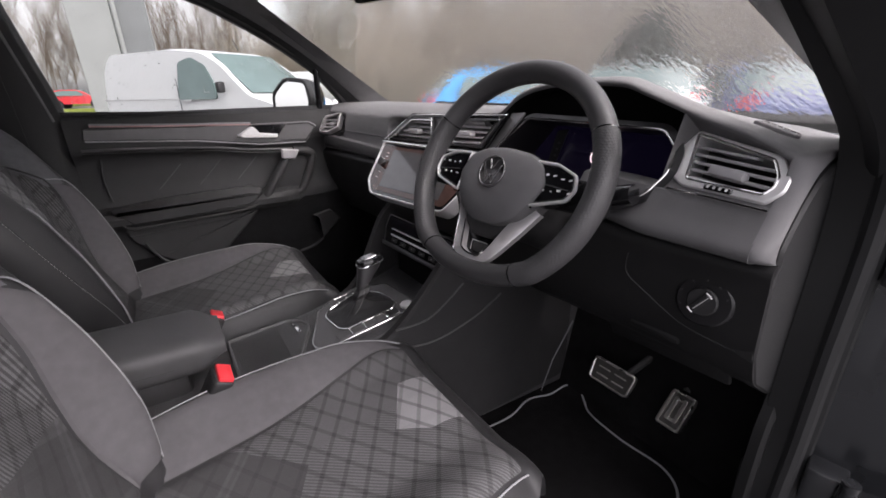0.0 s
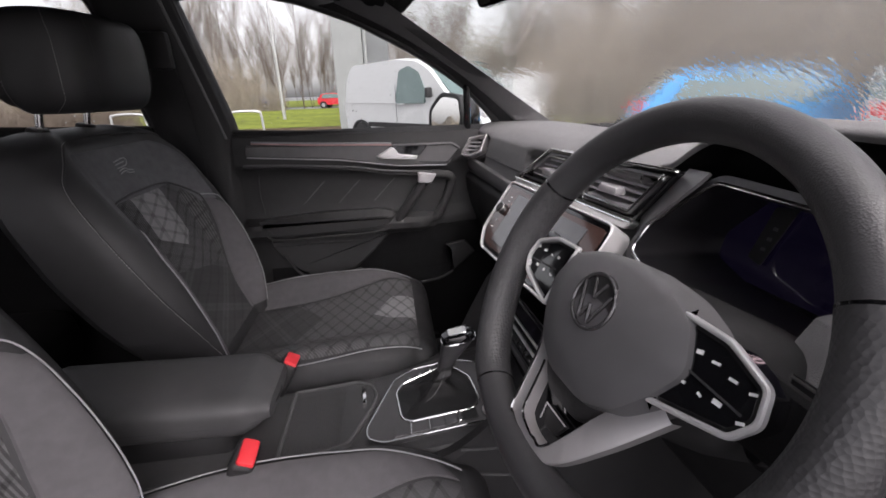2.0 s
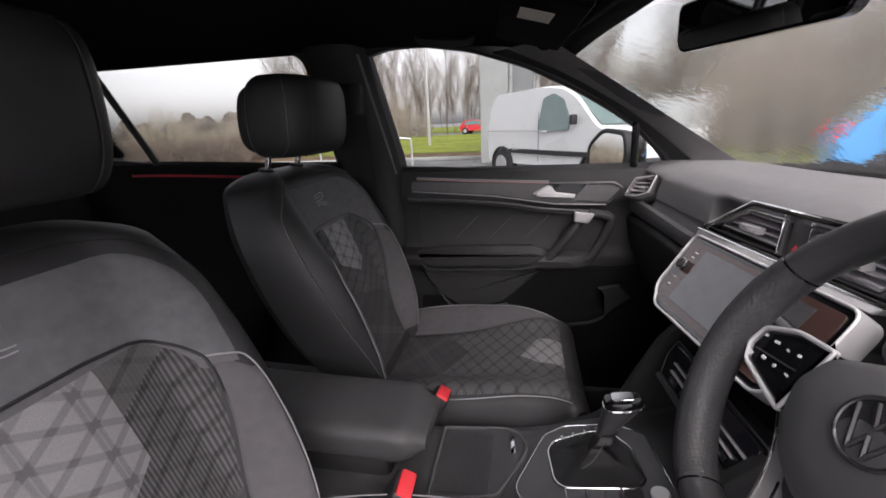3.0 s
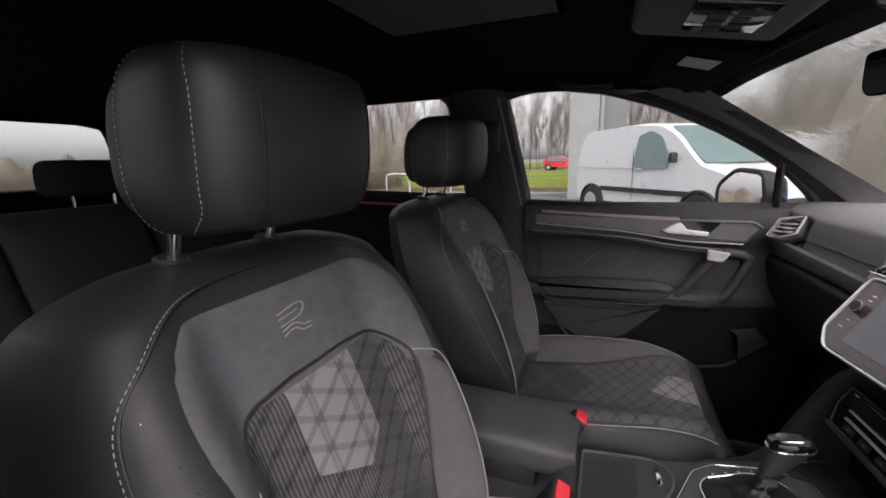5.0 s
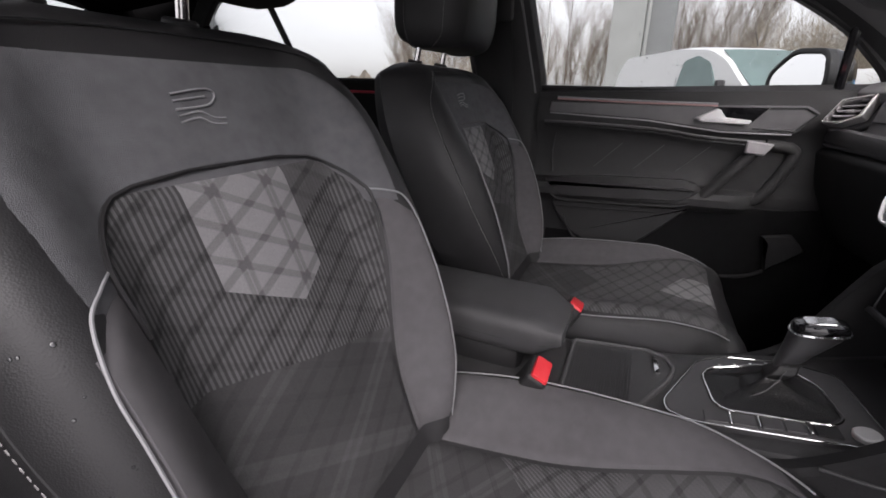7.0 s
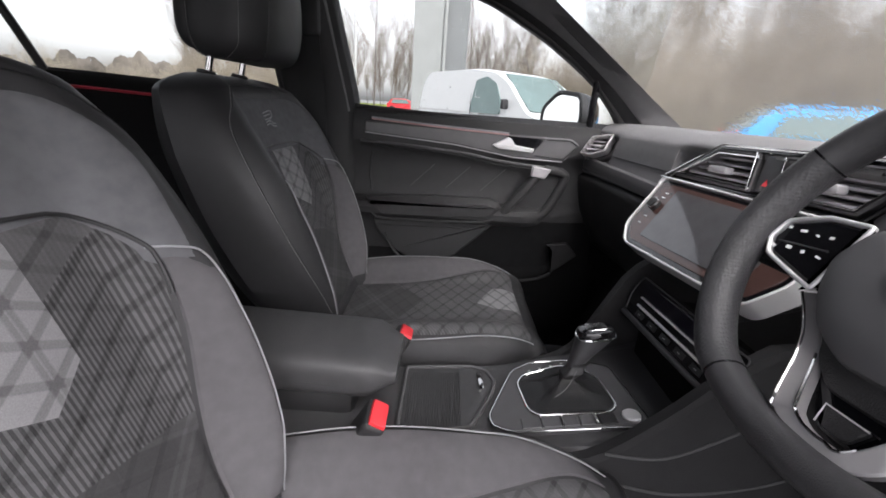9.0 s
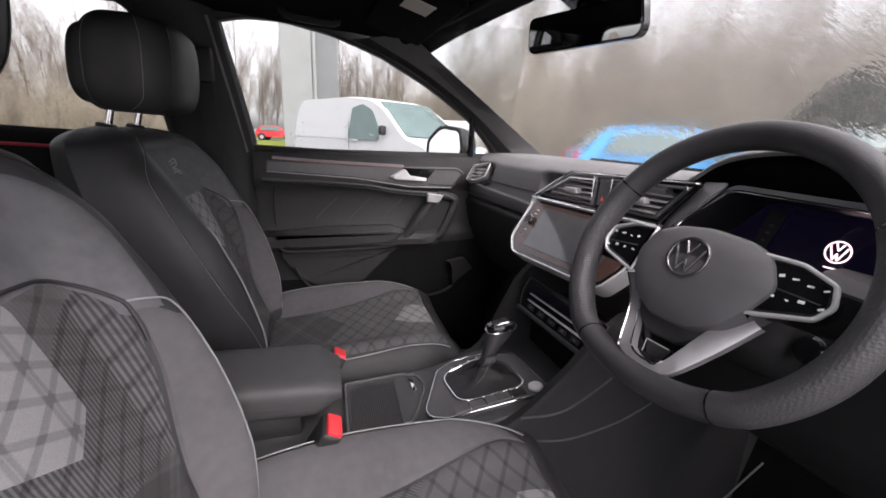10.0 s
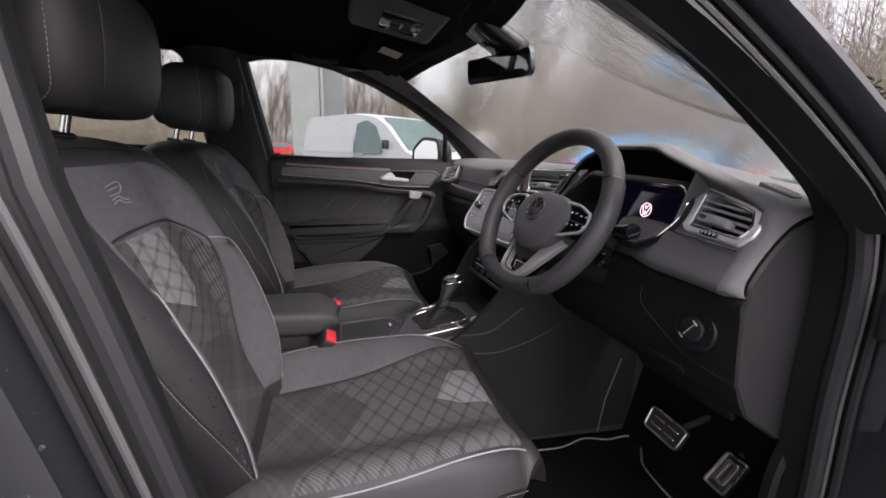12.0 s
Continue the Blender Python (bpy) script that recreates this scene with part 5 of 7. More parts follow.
part("vent_sill", prism(rounded([(-0.262, -0.060), (-0.252, -0.043), (0.162, -0.043), (0.150, -0.056)], 0.003, 2), vm3, -0.01, 0.008, 0.002), SATIN, dash, "silver sill under the centre vents")
part("sill_line", tube([vm3 @ Vector(p) for p in ((-0.255, -0.043, 0.008), (0.162, -0.043, 0.008))], 0.0016, n=6), CHROME, dash)

sm = basis((-0.02, 0.768, 0.948), (1, 0.12, 0.0), (0, 0.75, 1))
so = rounded([(-0.18, 0.066), (0.172, 0.07), (0.182, -0.02), (0.155, -0.072), (-0.13, -0.078), (-0.168, -0.045)], 0.014, 5)
scr = part("infotainment_screen", prism(so, sm, -0.03, 0.004, 0.002), GLOSS, dash, "gloss black touch screen with brown bezel")
part("screen_rim", ring(offset(ccw(so), -0.005), sm, 0.0045, -0.03, 0.008, 0.0015), SATIN, scr, "silver screen frame")
part("screen_bezel", prism(offset(ccw(so), 0.008), sm, 0.004, 0.006, 0.0006), SCREENBROWN, scr, "brown gloss bezel")
part("screen_display", prism(rounded([(-0.12, 0.05), (0.13, 0.052), (0.13, -0.052), (-0.108, -0.056)], 0.003, 2), sm, 0.006, 0.0072, 0.0004), SCREENGREY, scr, "blank grey display under a film")
part("screen_knob", disc(0.011, sm @ pose(-0.138, 0.008, 0.006), 0, 0.014, 24, 0.002), HARD, scr, "black knob")
part("knob_ring", ring([(0.0118 * math.cos(a), 0.0118 * math.sin(a)) for a in np.linspace(0, 6.283, 24, endpoint=False)], sm @ pose(-0.138, 0.008, 0.006), 0.0016, 0.008, 0.012, 0.0004), CHROME, scr)
for yy in (0.038, 0.028, -0.018, -0.034):
    part("screen_print", box((0.009, 0.0018, 0.0008), sm @ pose(-0.138, yy, 0.0065), 0), WHITEPRINT, scr)

hm = basis((0.018, 0.737, 0.793), (1, 0.06, 0.0), (0, 0.42, 1))
ho = rounded([(-0.128, 0.036), (0.15, 0.036), (0.15, -0.036), (-0.120, -0.036), (-0.134, 0.0)], 0.008, 4)
hv = part("climate_panel", prism(ho, hm, -0.03, 0.004, 0.002), GLOSS, dash, "gloss black climate control panel")
part("panel_rim", tube([hm @ Vector((q.x, q.y, 0.004)) for q in ccw(ho)], 0.0014, closed=True, n=6), TRIM, hv)
part("touch_strip", prism(rounded([(-0.116, 0.030), (0.14, 0.030), (0.14, 0.006), (-0.104, 0.006)], 0.005, 3), hm, 0.004, 0.0065, 0.001), SCREEN, hv, "gloss touch strip")
part("climate_slider", box((0.235, 0.0035, 0.006), hm @ pose(0.020, 0.003, 0.006), 0.0015, 2), SATIN, hv)
part("climate_slider", box((0.21, 0.0045, 0.006), hm @ pose(0.010, -0.012, 0.006), 0.002, 2), SATIN, hv)
part("panel_sill", box((0.27, 0.009, 0.010), hm @ pose(0.012, -0.039, 0.006), 0.003, 2), TRIM, hv, "satin sill of the climate panel")
for k in range(5):
    part("climate_button", box((0.026, 0.010, 0.003), hm @ pose(-0.075 + 0.042 * k, -0.024, 0.005), 0.001, 1), HARD, hv)
    part("climate_mark", box((0.006, 0.0016, 0.0006), hm @ pose(-0.075 + 0.042 * k, -0.024, 0.0066), 0), SLAT, hv)

# passenger side: trim band and glove box
rows = []
for x in np.linspace(-0.745, -0.19, 24):
    f = face_y(x) - 0.016
    rows.append([Vector((x, f + d, z - 0.03 * (x + 0.745) / 0.55 * 0.5)) for d, z in ((0.004, 0.992), (-0.006, 0.988), (-0.010, 0.972), (-0.006, 0.956), (0.004, 0.952))])
part("trim_band", solid(rows, 0.004), FASCIA, dash, "soft grey trim band")
part("band_line", tube([Vector((x, face_y(x) - 0.0045, 1.009)) for x in np.linspace(-0.57, -0.255, 16)], 0.0018, n=6), RUBBER, dash)
rows = []
for x in np.linspace(-0.75, -0.17, 20):
    f = face_y(x)
    sec = [(f + 0.05, 0.945), (f - 0.02, 0.935), (f - 0.025, 0.90), (f + 0.0, 0.80), (f + 0.06, 0.70), (f + 0.20, 0.66)]
    rows.append([Vector((x, q.x, q.y)) for q in cr(sec, 24)])
glove = part("glove_box", solid(rows, 0.012), HARD, dash, "black glove box lid")
part("glove_latch", box((0.012, 0.02, 0.045), pose(-0.30, face_y(-0.30) - 0.022, 0.895), 0.004, 2), GLOSS, glove)
# driver side lower panel
rows = []
for x in np.linspace(0.20, 0.712, 30):
    f = face_y(x)
    sec = [(f - 0.01, 0.945), (f - 0.052, 0.932), (f - 0.050, 0.90), (f - 0.044, 0.85), (f - 0.034, 0.80), (f, 0.74), (f + 0.09, 0.69), (f + 0.2, 0.66)]
    rows.append([Vector((x, q.x, q.y)) for q in cr(sec, 30)])
knee = part("knee_panel", solid(rows, 0.012), KNEE, dash, "black knee panel below the wheel")
lm = basis((0.645, face_y(0.645) - 0.048, 0.864), (1, 0.06, 0), (0, 0.12, 1))
sw = part("light_switch", disc(0.037, lm, -0.01, 0.004, 36, 0.003), INK, knee, "round black light switch")
part("switch_knob", disc(0.020, lm, 0.006, 0.011, 30, 0.002), HARD, sw)
part("switch_grip", box((0.009, 0.036, 0.008), lm @ pose(0, 0, 0.014, 0, 0, -35), 0.003, 2), HARD, sw)
for k in (-1, 1):
    part("grip_end", box((0.010, 0.0022, 0.002), lm @ pose(0, 0, 0.0175, 0, 0, -35) @ pose(0, 0.0165 * k, 0), 0.0006, 1), SATIN, sw)
part("grip_line", box((0.0010, 0.030, 0.001), lm @ pose(0.0035, 0.0025, 0.0182, 0, 0, -35), 0), SATIN, sw)
part("switch_marks", merge(*[box((0.0025, 0.0025, 0.0006), lm @ pose(0.03 * math.cos(a), 0.03 * math.sin(a), 0.0062), 0) for a in (0.4, 1.0, 1.6, 2.2, 2.9, 3.6)]), TRIM, sw)
part("panel_groove", tube(cr([(0.53, face_y(0.53) - 0.053, 0.90), (0.53, face_y(0.53) - 0.050, 0.868), (0.56, face_y(0.56) - 0.046, 0.845), (0.62, face_y(0.62) - 0.038, 0.81), (0.69, face_y(0.69) - 0.036, 0.80)], 24), 0.0011, n=6), RUBBER, knee)
part("tray_lid", box((0.20, 0.012, 0.09), pose(0.58, face_y(0.58) + 0.004, 0.745, 32, 0, 4), 0.008, 2), KNEE, knee)
part("tray_pull", box((0.08, 0.012, 0.018), pose(0.575, face_y(0.58) - 0.022, 0.772, 32, 0, 4), 0.006, 2), KNEE, knee)
# end of the dashboard at the open door
END_COVER = [(0.846, 0.90), (0.850, 0.85), (0.858, 0.80), (0.890, 0.742), (0.965, 0.69), (1.08, 0.68), (1.10, 0.98), (1.05, 1.052), (0.985, 1.056), (0.938, 1.049), (0.905, 1.034), (0.889, 1.019), (0.873, 1.000), (0.858, 0.978), (0.847, 0.956), (0.850, 0.930)]
part("end_cover", prism(dense(END_COVER, True, 3), basis((0.708, 0, 0), (0, 1, 0), (0, 0, 1)), -0.02, 0.006, 0.004), HARD, dash, "dark grey dashboard end cover")
dm = basis((0.631, 0.976, 1.0845), (1, 0.1, -0.36), (-0.1, 1, 0.0))
dv = part("demister_vent", ring(rounded([(-0.028, -0.015), (0.032, -0.015), (0.028, 0.015), (-0.020, 0.015)], 0.006, 3), dm, 0.003, -0.006, 0.002, 0.001), DASHTOP, dash, "small demister vent")
part("vent_slot", prism(rounded([(-0.026, -0.013), (0.030, -0.013), (0.026, 0.013), (-0.018, 0.013)], 0.005, 3), dm, -0.006, 0.0006, 0.0003), INK, dv)
for k in range(6):
    part("slat", box((0.0026, 0.024, 0.0026), dm @ pose(-0.018 + 0.0085 * k, 0, 0.0008, 0, 0, 15), 0.0008, 1), DASHTOP, dv)

# ---------------------------------------------------------------- steering wheel
wheel = thing("steering_wheel", "black leather flat-bottomed steering wheel with satin silver spokes", "steering wheel")
PSI, THETA = radians(7.8), radians(27.2)
W = basis((0.378, 0.696, 1.015), (math.cos(PSI), math.sin(PSI), 0), (-math.sin(PSI) * math.sin(THETA), math.cos(PSI) * math.sin(THETA), math.cos(THETA)))


def rim_point(a):
    """The rim's middle line; flat at the bottom."""
    R = 0.1685
    x, y = R * math.cos(a), R * math.sin(a)
    if y < -0.128:
        y = -0.128 - (abs(y) - 0.128) * 0.68
    return Vector((x, y, 0))


def rim_piece(a0, a1, r, n=40):
    rows = []
    for a in np.linspace(a0, a1, n):
        p, q = rim_point(a), rim_point(a + 0.01)
        t = (q - p).normalized()
        side = Vector((t.y, -t.x, 0))
        rows.append([W @ (p + side * math.cos(g) * r * 0.92 + Vector((0, 0, 1)) * math.sin(g) * r * 1.12) for g in np.linspace(0, 2 * math.pi, 18, endpoint=False)])
    return loft(rows, closed_u=True, caps=True)


PERF = mat("perforated_leather", (0.040, 0.039, 0.041), 0.46, bump=0.45, bump_scale=620, vary=0.12)
for nd in PERF.node_tree.nodes:
    if nd.type == "TEX_VORONOI":
        nd.inputs["Randomness"].default_value = 0.35
        nd.inputs["Scale"].default_value = 300
    if nd.type == "BUMP":
        nd.inputs["Strength"].default_value = 0.6
RIM = mat("smooth_wheel_leather", (0.040, 0.039, 0.041), 0.42, bump=0.2, bump_scale=800, vary=0.1)
rim = part("rim", rim_piece(radians(28), radians(152), 0.0182, 50), RIM, wheel, "smooth black leather rim")
part("rim_grip", rim_piece(radians(-58), radians(28), 0.0188, 40), PERF, rim, "perforated leather grip")
part("rim_grip", rim_piece(radians(152), radians(238), 0.0188, 40), PERF, rim, "perforated leather grip")
part("rim_base", rim_piece(radians(238), radians(302), 0.0182, 40), RIM, rim, "flat leather rim base")
for a in (28, 152, 238, 302):
    part("rim_seam", rim_piece(radians(a - 0.35), radians(a + 0.35), 0.0190, 3), GLOSS, rim)
WH = W @ pose(-0.010, -0.007, -0.025)
pad = rounded([(0.006 + a * s, b) for a, b, s in [(0.086, 0.004, -1), (0.073, 0.036, -1), (0.043, 0.050, -1), (0.0, 0.055, 1), (0.043, 0.050, 1), (0.076, 0.036, 1), (0.092, 0.004, 1), (0.078, -0.026, 1), (0.058, -0.056, 1), (0.026, -0.073, 1), (0.026, -0.073, -1), (0.058, -0.056, -1), (0.078, -0.026, -1)]], 0.010, 4)
rows = []
for d, k in ((-0.02, 1.0), (0.012, 1.0), (0.024, 0.95), (0.030, 0.84), (0.034, 0.55), (0.035, 0.2)):
    rows.append([WH @ Vector((q.x * k, q.y * k - 0.004 * (1 - k), d)) for q in ccw(pad)])
hub = part("hub_pad", loft(rows, closed_u=True, caps=True), HUBSKIN, wheel, "grained black hub pad")
chin = [(-0.056, -0.040), (0.062, -0.040), (0.046, -0.076), (0.026, -0.094), (-0.022, -0.094), (-0.042, -0.076)]
part("hub_chin", loft([[WH @ Vector((q.x * k, q.y * k - 0.05 * (1 - k), d)) for q in ccw(rounded(chin, 0.008, 3))] for d, k in ((-0.02, 1.0), (0.004, 1.0), (0.012, 0.93), (0.016, 0.7))], closed_u=True, caps=True), HARD, hub, "black lower part of the hub")
mark = part("hub_mark", ring([(0.026 * math.cos(a), 0.026 * math.sin(a)) for a in np.linspace(0, 6.283, 36, endpoint=False)], WH @ pose(0, 0.008, 0.034), 0.0035, -0.004, 0.003, 0.001), MARKCHROME, hub, "round dull chrome mark")
part("mark_plate", disc(0.0228, WH @ pose(0, 0.008, 0.034), -0.004, 0.0008, 32, 0.0005), HARD, hub)
for a, b, c, d in ((-0.018, 0.012, -0.006, -0.018), (-0.006, -0.018, 0.0, -0.003), (0.0, -0.003, 0.006, -0.018), (0.006, -0.018, 0.018, 0.012), (-0.008, 0.019, 0.0, 0.003), (0.0, 0.003, 0.008, 0.019)):
    part("mark_bar", tube([WH @ Vector((a, 0.008 + b, 0.036)), WH @ Vector((c, 0.008 + d, 0.036))], 0.0019, n=6), MARKCHROME, hub)
for s in (-1, 1):
    frame_o = rounded([(s * 0.066, 0.040), (s * 0.105, 0.039), (s * 0.138, 0.026), (s * 0.144, 0.004), (s * 0.134, -0.014), (s * 0.090, -0.027), (s * 0.074, -0.031)], 0.005, 3)
    key = part("switch_pad", prism(offset(ccw(frame_o), 0.004), WH, -0.012, 0.020, 0.003), GLOSS, wheel, "gloss black switch pad with white symbols")
    part("switch_rim", ring(frame_o, WH, 0.0042, 0.017, 0.0225, 0.0013), SATIN, key, "satin silver edge")
    sr = random.Random(4 + s)
    for k in range(8):
        part("switch_symbol", box((sr.uniform(0.003, 0.006), sr.uniform(0.0018, 0.0035), 0.0006), WH @ pose(s * (0.090 + 0.014 * (k % 4)) + sr.uniform(-0.002, 0.002), 0.019 - 0.020 * (k // 4) - 0.06 * abs(0.004 * (k % 4)) + sr.uniform(-0.002, 0.002), 0.0202, 0, 0, sr.uniform(-30, 30)), 0), WHITEPRINT, key)
    part("switch_divider", tube([WH @ Vector((s * 0.085, 0.007, 0.0202)), WH @ Vector((s * 0.132, 0.003, 0.0202))], 0.0009, n=5), TRIM, key)
    arm = part("spoke_arm", prism(rounded([(s * 0.065, 0.034), (s * 0.175, 0.024), (s * 0.178, -0.018), (s * 0.07, -0.02)], 0.008, 3), WH, -0.024, -0.008, 0.004), LOW, wheel, "black wheel spoke")
V_PATH = [((-0.094, -0.031), (-0.077, -0.024), 0.000), ((-0.058, -0.066), (-0.042, -0.070), 0.013), ((-0.032, -0.116), (-0.0165, -0.111), 0.030), ((-0.026, -0.1275), (-0.010, -0.1195), 0.031), ((-0.008, -0.1335), (0.000, -0.124), 0.030), ((0.014, -0.1345), (0.014, -0.1245), 0.030), ((0.040, -0.129), (0.028, -0.1195), 0.028), ((0.068, -0.084), (0.050, -0.063), 0.017), ((0.090, -0.036), (0.067, -0.024), 0.003)]
vo_path, vi_path = cr([(a[0], a[1], d) for a, b, d in V_PATH], 60), cr([(b[0], b[1], d) for a, b, d in V_PATH], 60)
rows = []
for a, b in zip(vo_path, vi_path):
    a, b = Vector(a), Vector(b)
    down = Vector((0, 0, 1))
    rows.append([WH @ q for q in (a - down * 0.012, a - down * 0.0015, a.lerp(b, 0.10), a.lerp(b, 0.90), b - down * 0.0015, b - down * 0.014)])
lower = part("lower_spoke", loft(rows), SPOKE, wheel, "satin silver lower spoke in a V")
part("spoke_edge", tube([WH @ (Vector(p) + Vector((0, 0, 0.0004))) for p in vi_path[8:-14]], 0.0013, n=6), CHROME, lower, "bright spoke edge")
part("spoke_edge", tube([WH @ (Vector(p) + Vector((0, 0, 0.0004))) for p in vo_path[:24]], 0.0013, n=6), CHROME, lower, "bright spoke edge")
infill = part("lower_infill", prism(rounded([(-0.078, -0.03), (0.068, -0.03), (0.048, -0.074), (0.022, -0.122), (-0.012, -0.122), (-0.040, -0.080)], 0.008, 3), WH, -0.02, 0.006, 0.003), GLOSS, wheel, "gloss black infill below the hub")
part("infill_button", prism(rounded([(-0.011, -0.102), (0.021, -0.102), (0.014, -0.119), (-0.004, -0.119)], 0.003, 3), WH, 0.004, 0.012, 0.001), HARD, infill)
part("button_edge", tube([WH @ Vector((x, y, 0.0122)) for x, y in ((-0.009, -0.118), (-0.011, -0.102), (0.021, -0.102))], 0.0008, n=5), SATIN, infill)
column = thing("steering_column", "black steering column shroud with two stalks", "steering column")
rows = []
for d, w, h in ((-0.02, 0.055, 0.05), (-0.06, 0.07, 0.06), (-0.12, 0.075, 0.066), (-0.22, 0.07, 0.065)):
    rows.append([W @ Vector((w * math.copysign(abs(math.cos(g)) ** 0.6, math.cos(g)), -0.02 + h * math.copysign(abs(math.sin(g)) ** 0.6, math.sin(g)), d)) for g in np.linspace(0, 2 * math.pi, 28, endpoint=False)])
part("shroud", loft(rows, closed_u=True, caps=True), KNEE, column)
for s in (-1, 1):
    st = part("stalk", tube([W @ Vector(p) for p in ((s * 0.05, 0.0, -0.055), (s * 0.11, 0.0, -0.055), (s * 0.15, 0.004, -0.052))], [0.010, 0.009, 0.012], n=12, flat=0.75), HARD, column, "black control stalk")
    part("stalk_tip", tube([W @ Vector((s * 0.148, 0.006, -0.050)), W @ Vector((s * 0.192, 0.016, -0.046))], [0.019, 0.017], n=14, flat=0.8), GLOSS, st)
    part("stalk_marks", merge(*[box((0.006, 0.0025, 0.001), W @ pose(s * (0.155 + 0.009 * k), 0.006, -0.037), 0) for k in range(4)]), WHITEPRINT, st)
part("ignition_cap", disc(0.017, basis((0.46, 0.80, 0.93), (1, 0, 0), (0, 0.3, 1)), 0, 0.02, 24, 0.004), GLOSS, column)


# ---------------------------------------------------------------- centre console
console = thing("centre_console", "dark grey centre console with gear lever panel and cup holder lid", "console")
CX = 0.008


def console_top(y):
    return table(y, [(0.0, 0.60), (0.30, 0.602), (0.46, 0.612), (0.60, 0.638), (0.70, 0.655), (0.80, 0.68), (1.2, 0.80)])


rows = []
for y in np.linspace(-0.10, 1.2, 60):
    w = table(y, [(-0.1, 0.10), (0.35, 0.108), (0.6, 0.125), (0.82, 0.15), (1.2, 0.17)])
    t = console_top(y)
    sec = [(-w - 0.01, 0.30), (-w - 0.006, 0.50), (-w, t - 0.015), (-w + 0.012, t), (-w + 0.05, t + 0.001), (w - 0.05, t + 0.001), (w - 0.012, t), (w, t - 0.015), (w + 0.006, 0.50), (w + 0.01, 0.30)]
    rows.append([Vector((CX + q.x, y, q.y)) for q in cr(sec, 48)])
part("console_body", loft(rows), CONSOLE, console, "black console body")
# flanks that rise from the console to the dashboard
for s in (-1, 1):
    rows = []
    for f in np.linspace(0, 1, 30):
        y = lerp(0.52, 1.15, f)
        zt = table(y, [(0.52, 0.612), (0.60, 0.635), (0.64, 0.668), (0.661, 0.709), (0.694, 0.772), (0.73, 0.830), (0.80, 0.865), (1.15, 0.865)] if s < 0 else [(0.52, 0.612), (0.58, 0.630), (0.62, 0.662), (0.655, 0.700), (0.69, 0.742), (0.72, 0.782), (0.80, 0.855), (1.15, 0.855)])
        x = CX + s * lerp(0.125, 0.165, min(f * 2.2, 1))
        rows.append([Vector((x + s * 0.012, y, lerp(0.32, zt - 0.01, g))) for g in np.linspace(0, 1, 8)] + [Vector((x + s * 0.006, y, zt)), Vector((x - s * 0.012, y, zt - 0.002)), Vector((x - s * 0.016, y, zt - 0.04)), Vector((x - s * 0.016, y, 0.60))])
    part("console_flank", loft(rows), FLANK, console, "dark grey console flank")
for crease in ([(0.158, 0.604, 0.651), (0.1685, 0.685, 0.661), (0.1805, 0.770, 0.728)], [(0.156, 0.590, 0.604), (0.160, 0.620, 0.600), (0.171, 0.703, 0.598), (0.184, 0.800, 0.632), (0.186, 0.88, 0.672)]):
    part("side_crease", tube(cr(crease, 24), 0.0022, n=6), CONSOLE, console)
part("cubby", box((0.24, 0.10, 0.14), pose(CX, 0.80, 0.715), 0.01, 2), CARPET, console)
# roller lid over the cup holders
tray = [(-0.078, 0.298), (-0.083, 0.425), (-0.068, 0.452), (-0.038, 0.463), (-0.008, 0.456), (0.078, 0.414), (0.102, 0.298)]
part("tray_rim", ring(rounded(offset(ccw(tray), -0.006), 0.008, 3), basis((0, 0, 0.590), (1, 0, 0), (0, 1, 0.06)), 0.006, -0.01, 0.0045, 0.002), SOFT, console)
lid = part("roller_lid", prism(rounded(tray, 0.006, 3), basis((0, 0, 0.588), (1, 0, 0), (0, 1, 0.06)), -0.01, 0.002, 0.001), CONSOLE, console, "ribbed black roller lid")
for k in range(23):
    part("rib", tube([(CX - 0.070, 0.306 + 0.0042 * k, 0.5915 + 0.06 * (0.306 + 0.0042 * k)), (CX + 0.075, 0.306 + 0.0042 * k, 0.5915 + 0.06 * (0.306 + 0.0042 * k))], 0.0012, n=5), CONSOLE, lid)
part("lid_grip", box((0.050, 0.009, 0.006), pose(-0.038, 0.438, 0.6185, 3, 0, 4), 0.002, 2), CHROME, lid, "small chrome grip")
# gear panel
gm = basis((CX, 0.555, 0.6345), (1, 0, 0), (0, 1, 0.17))
gp = rounded([(-0.091, -0.014), (-0.068, -0.055), (0.050, -0.108), (0.074, -0.104), (0.091, -0.075), (0.096, 0.092), (0.100, 0.128), (0.086, 0.142), (-0.06, 0.128), (-0.088, 0.075)], 0.010, 4)
gear = part("gear_panel", prism(gp, gm, -0.012, 0.006, 0.002), PANEL, console, "dark brushed gear lever panel")
part("panel_edge", tube([gm @ Vector((q.x, q.y, 0.005)) for q in ccw(offset(ccw(gp), -0.001))], 0.0012, closed=True, n=6), CHROME, gear, "chrome edging")
bo = rounded([(-0.067, 0.035), (-0.046, -0.036), (-0.024, -0.049), (0.045, -0.041), (0.060, -0.028), (0.064, 0.088), (0.050, 0.102), (-0.021, 0.095), (-0.058, 0.070)], 0.010, 4)
part("boot_frame", ring(offset(ccw(bo), -0.004), gm, 0.0042, 0.004, 0.010, 0.0012), CHROME, gear, "chrome frame")
rows = []
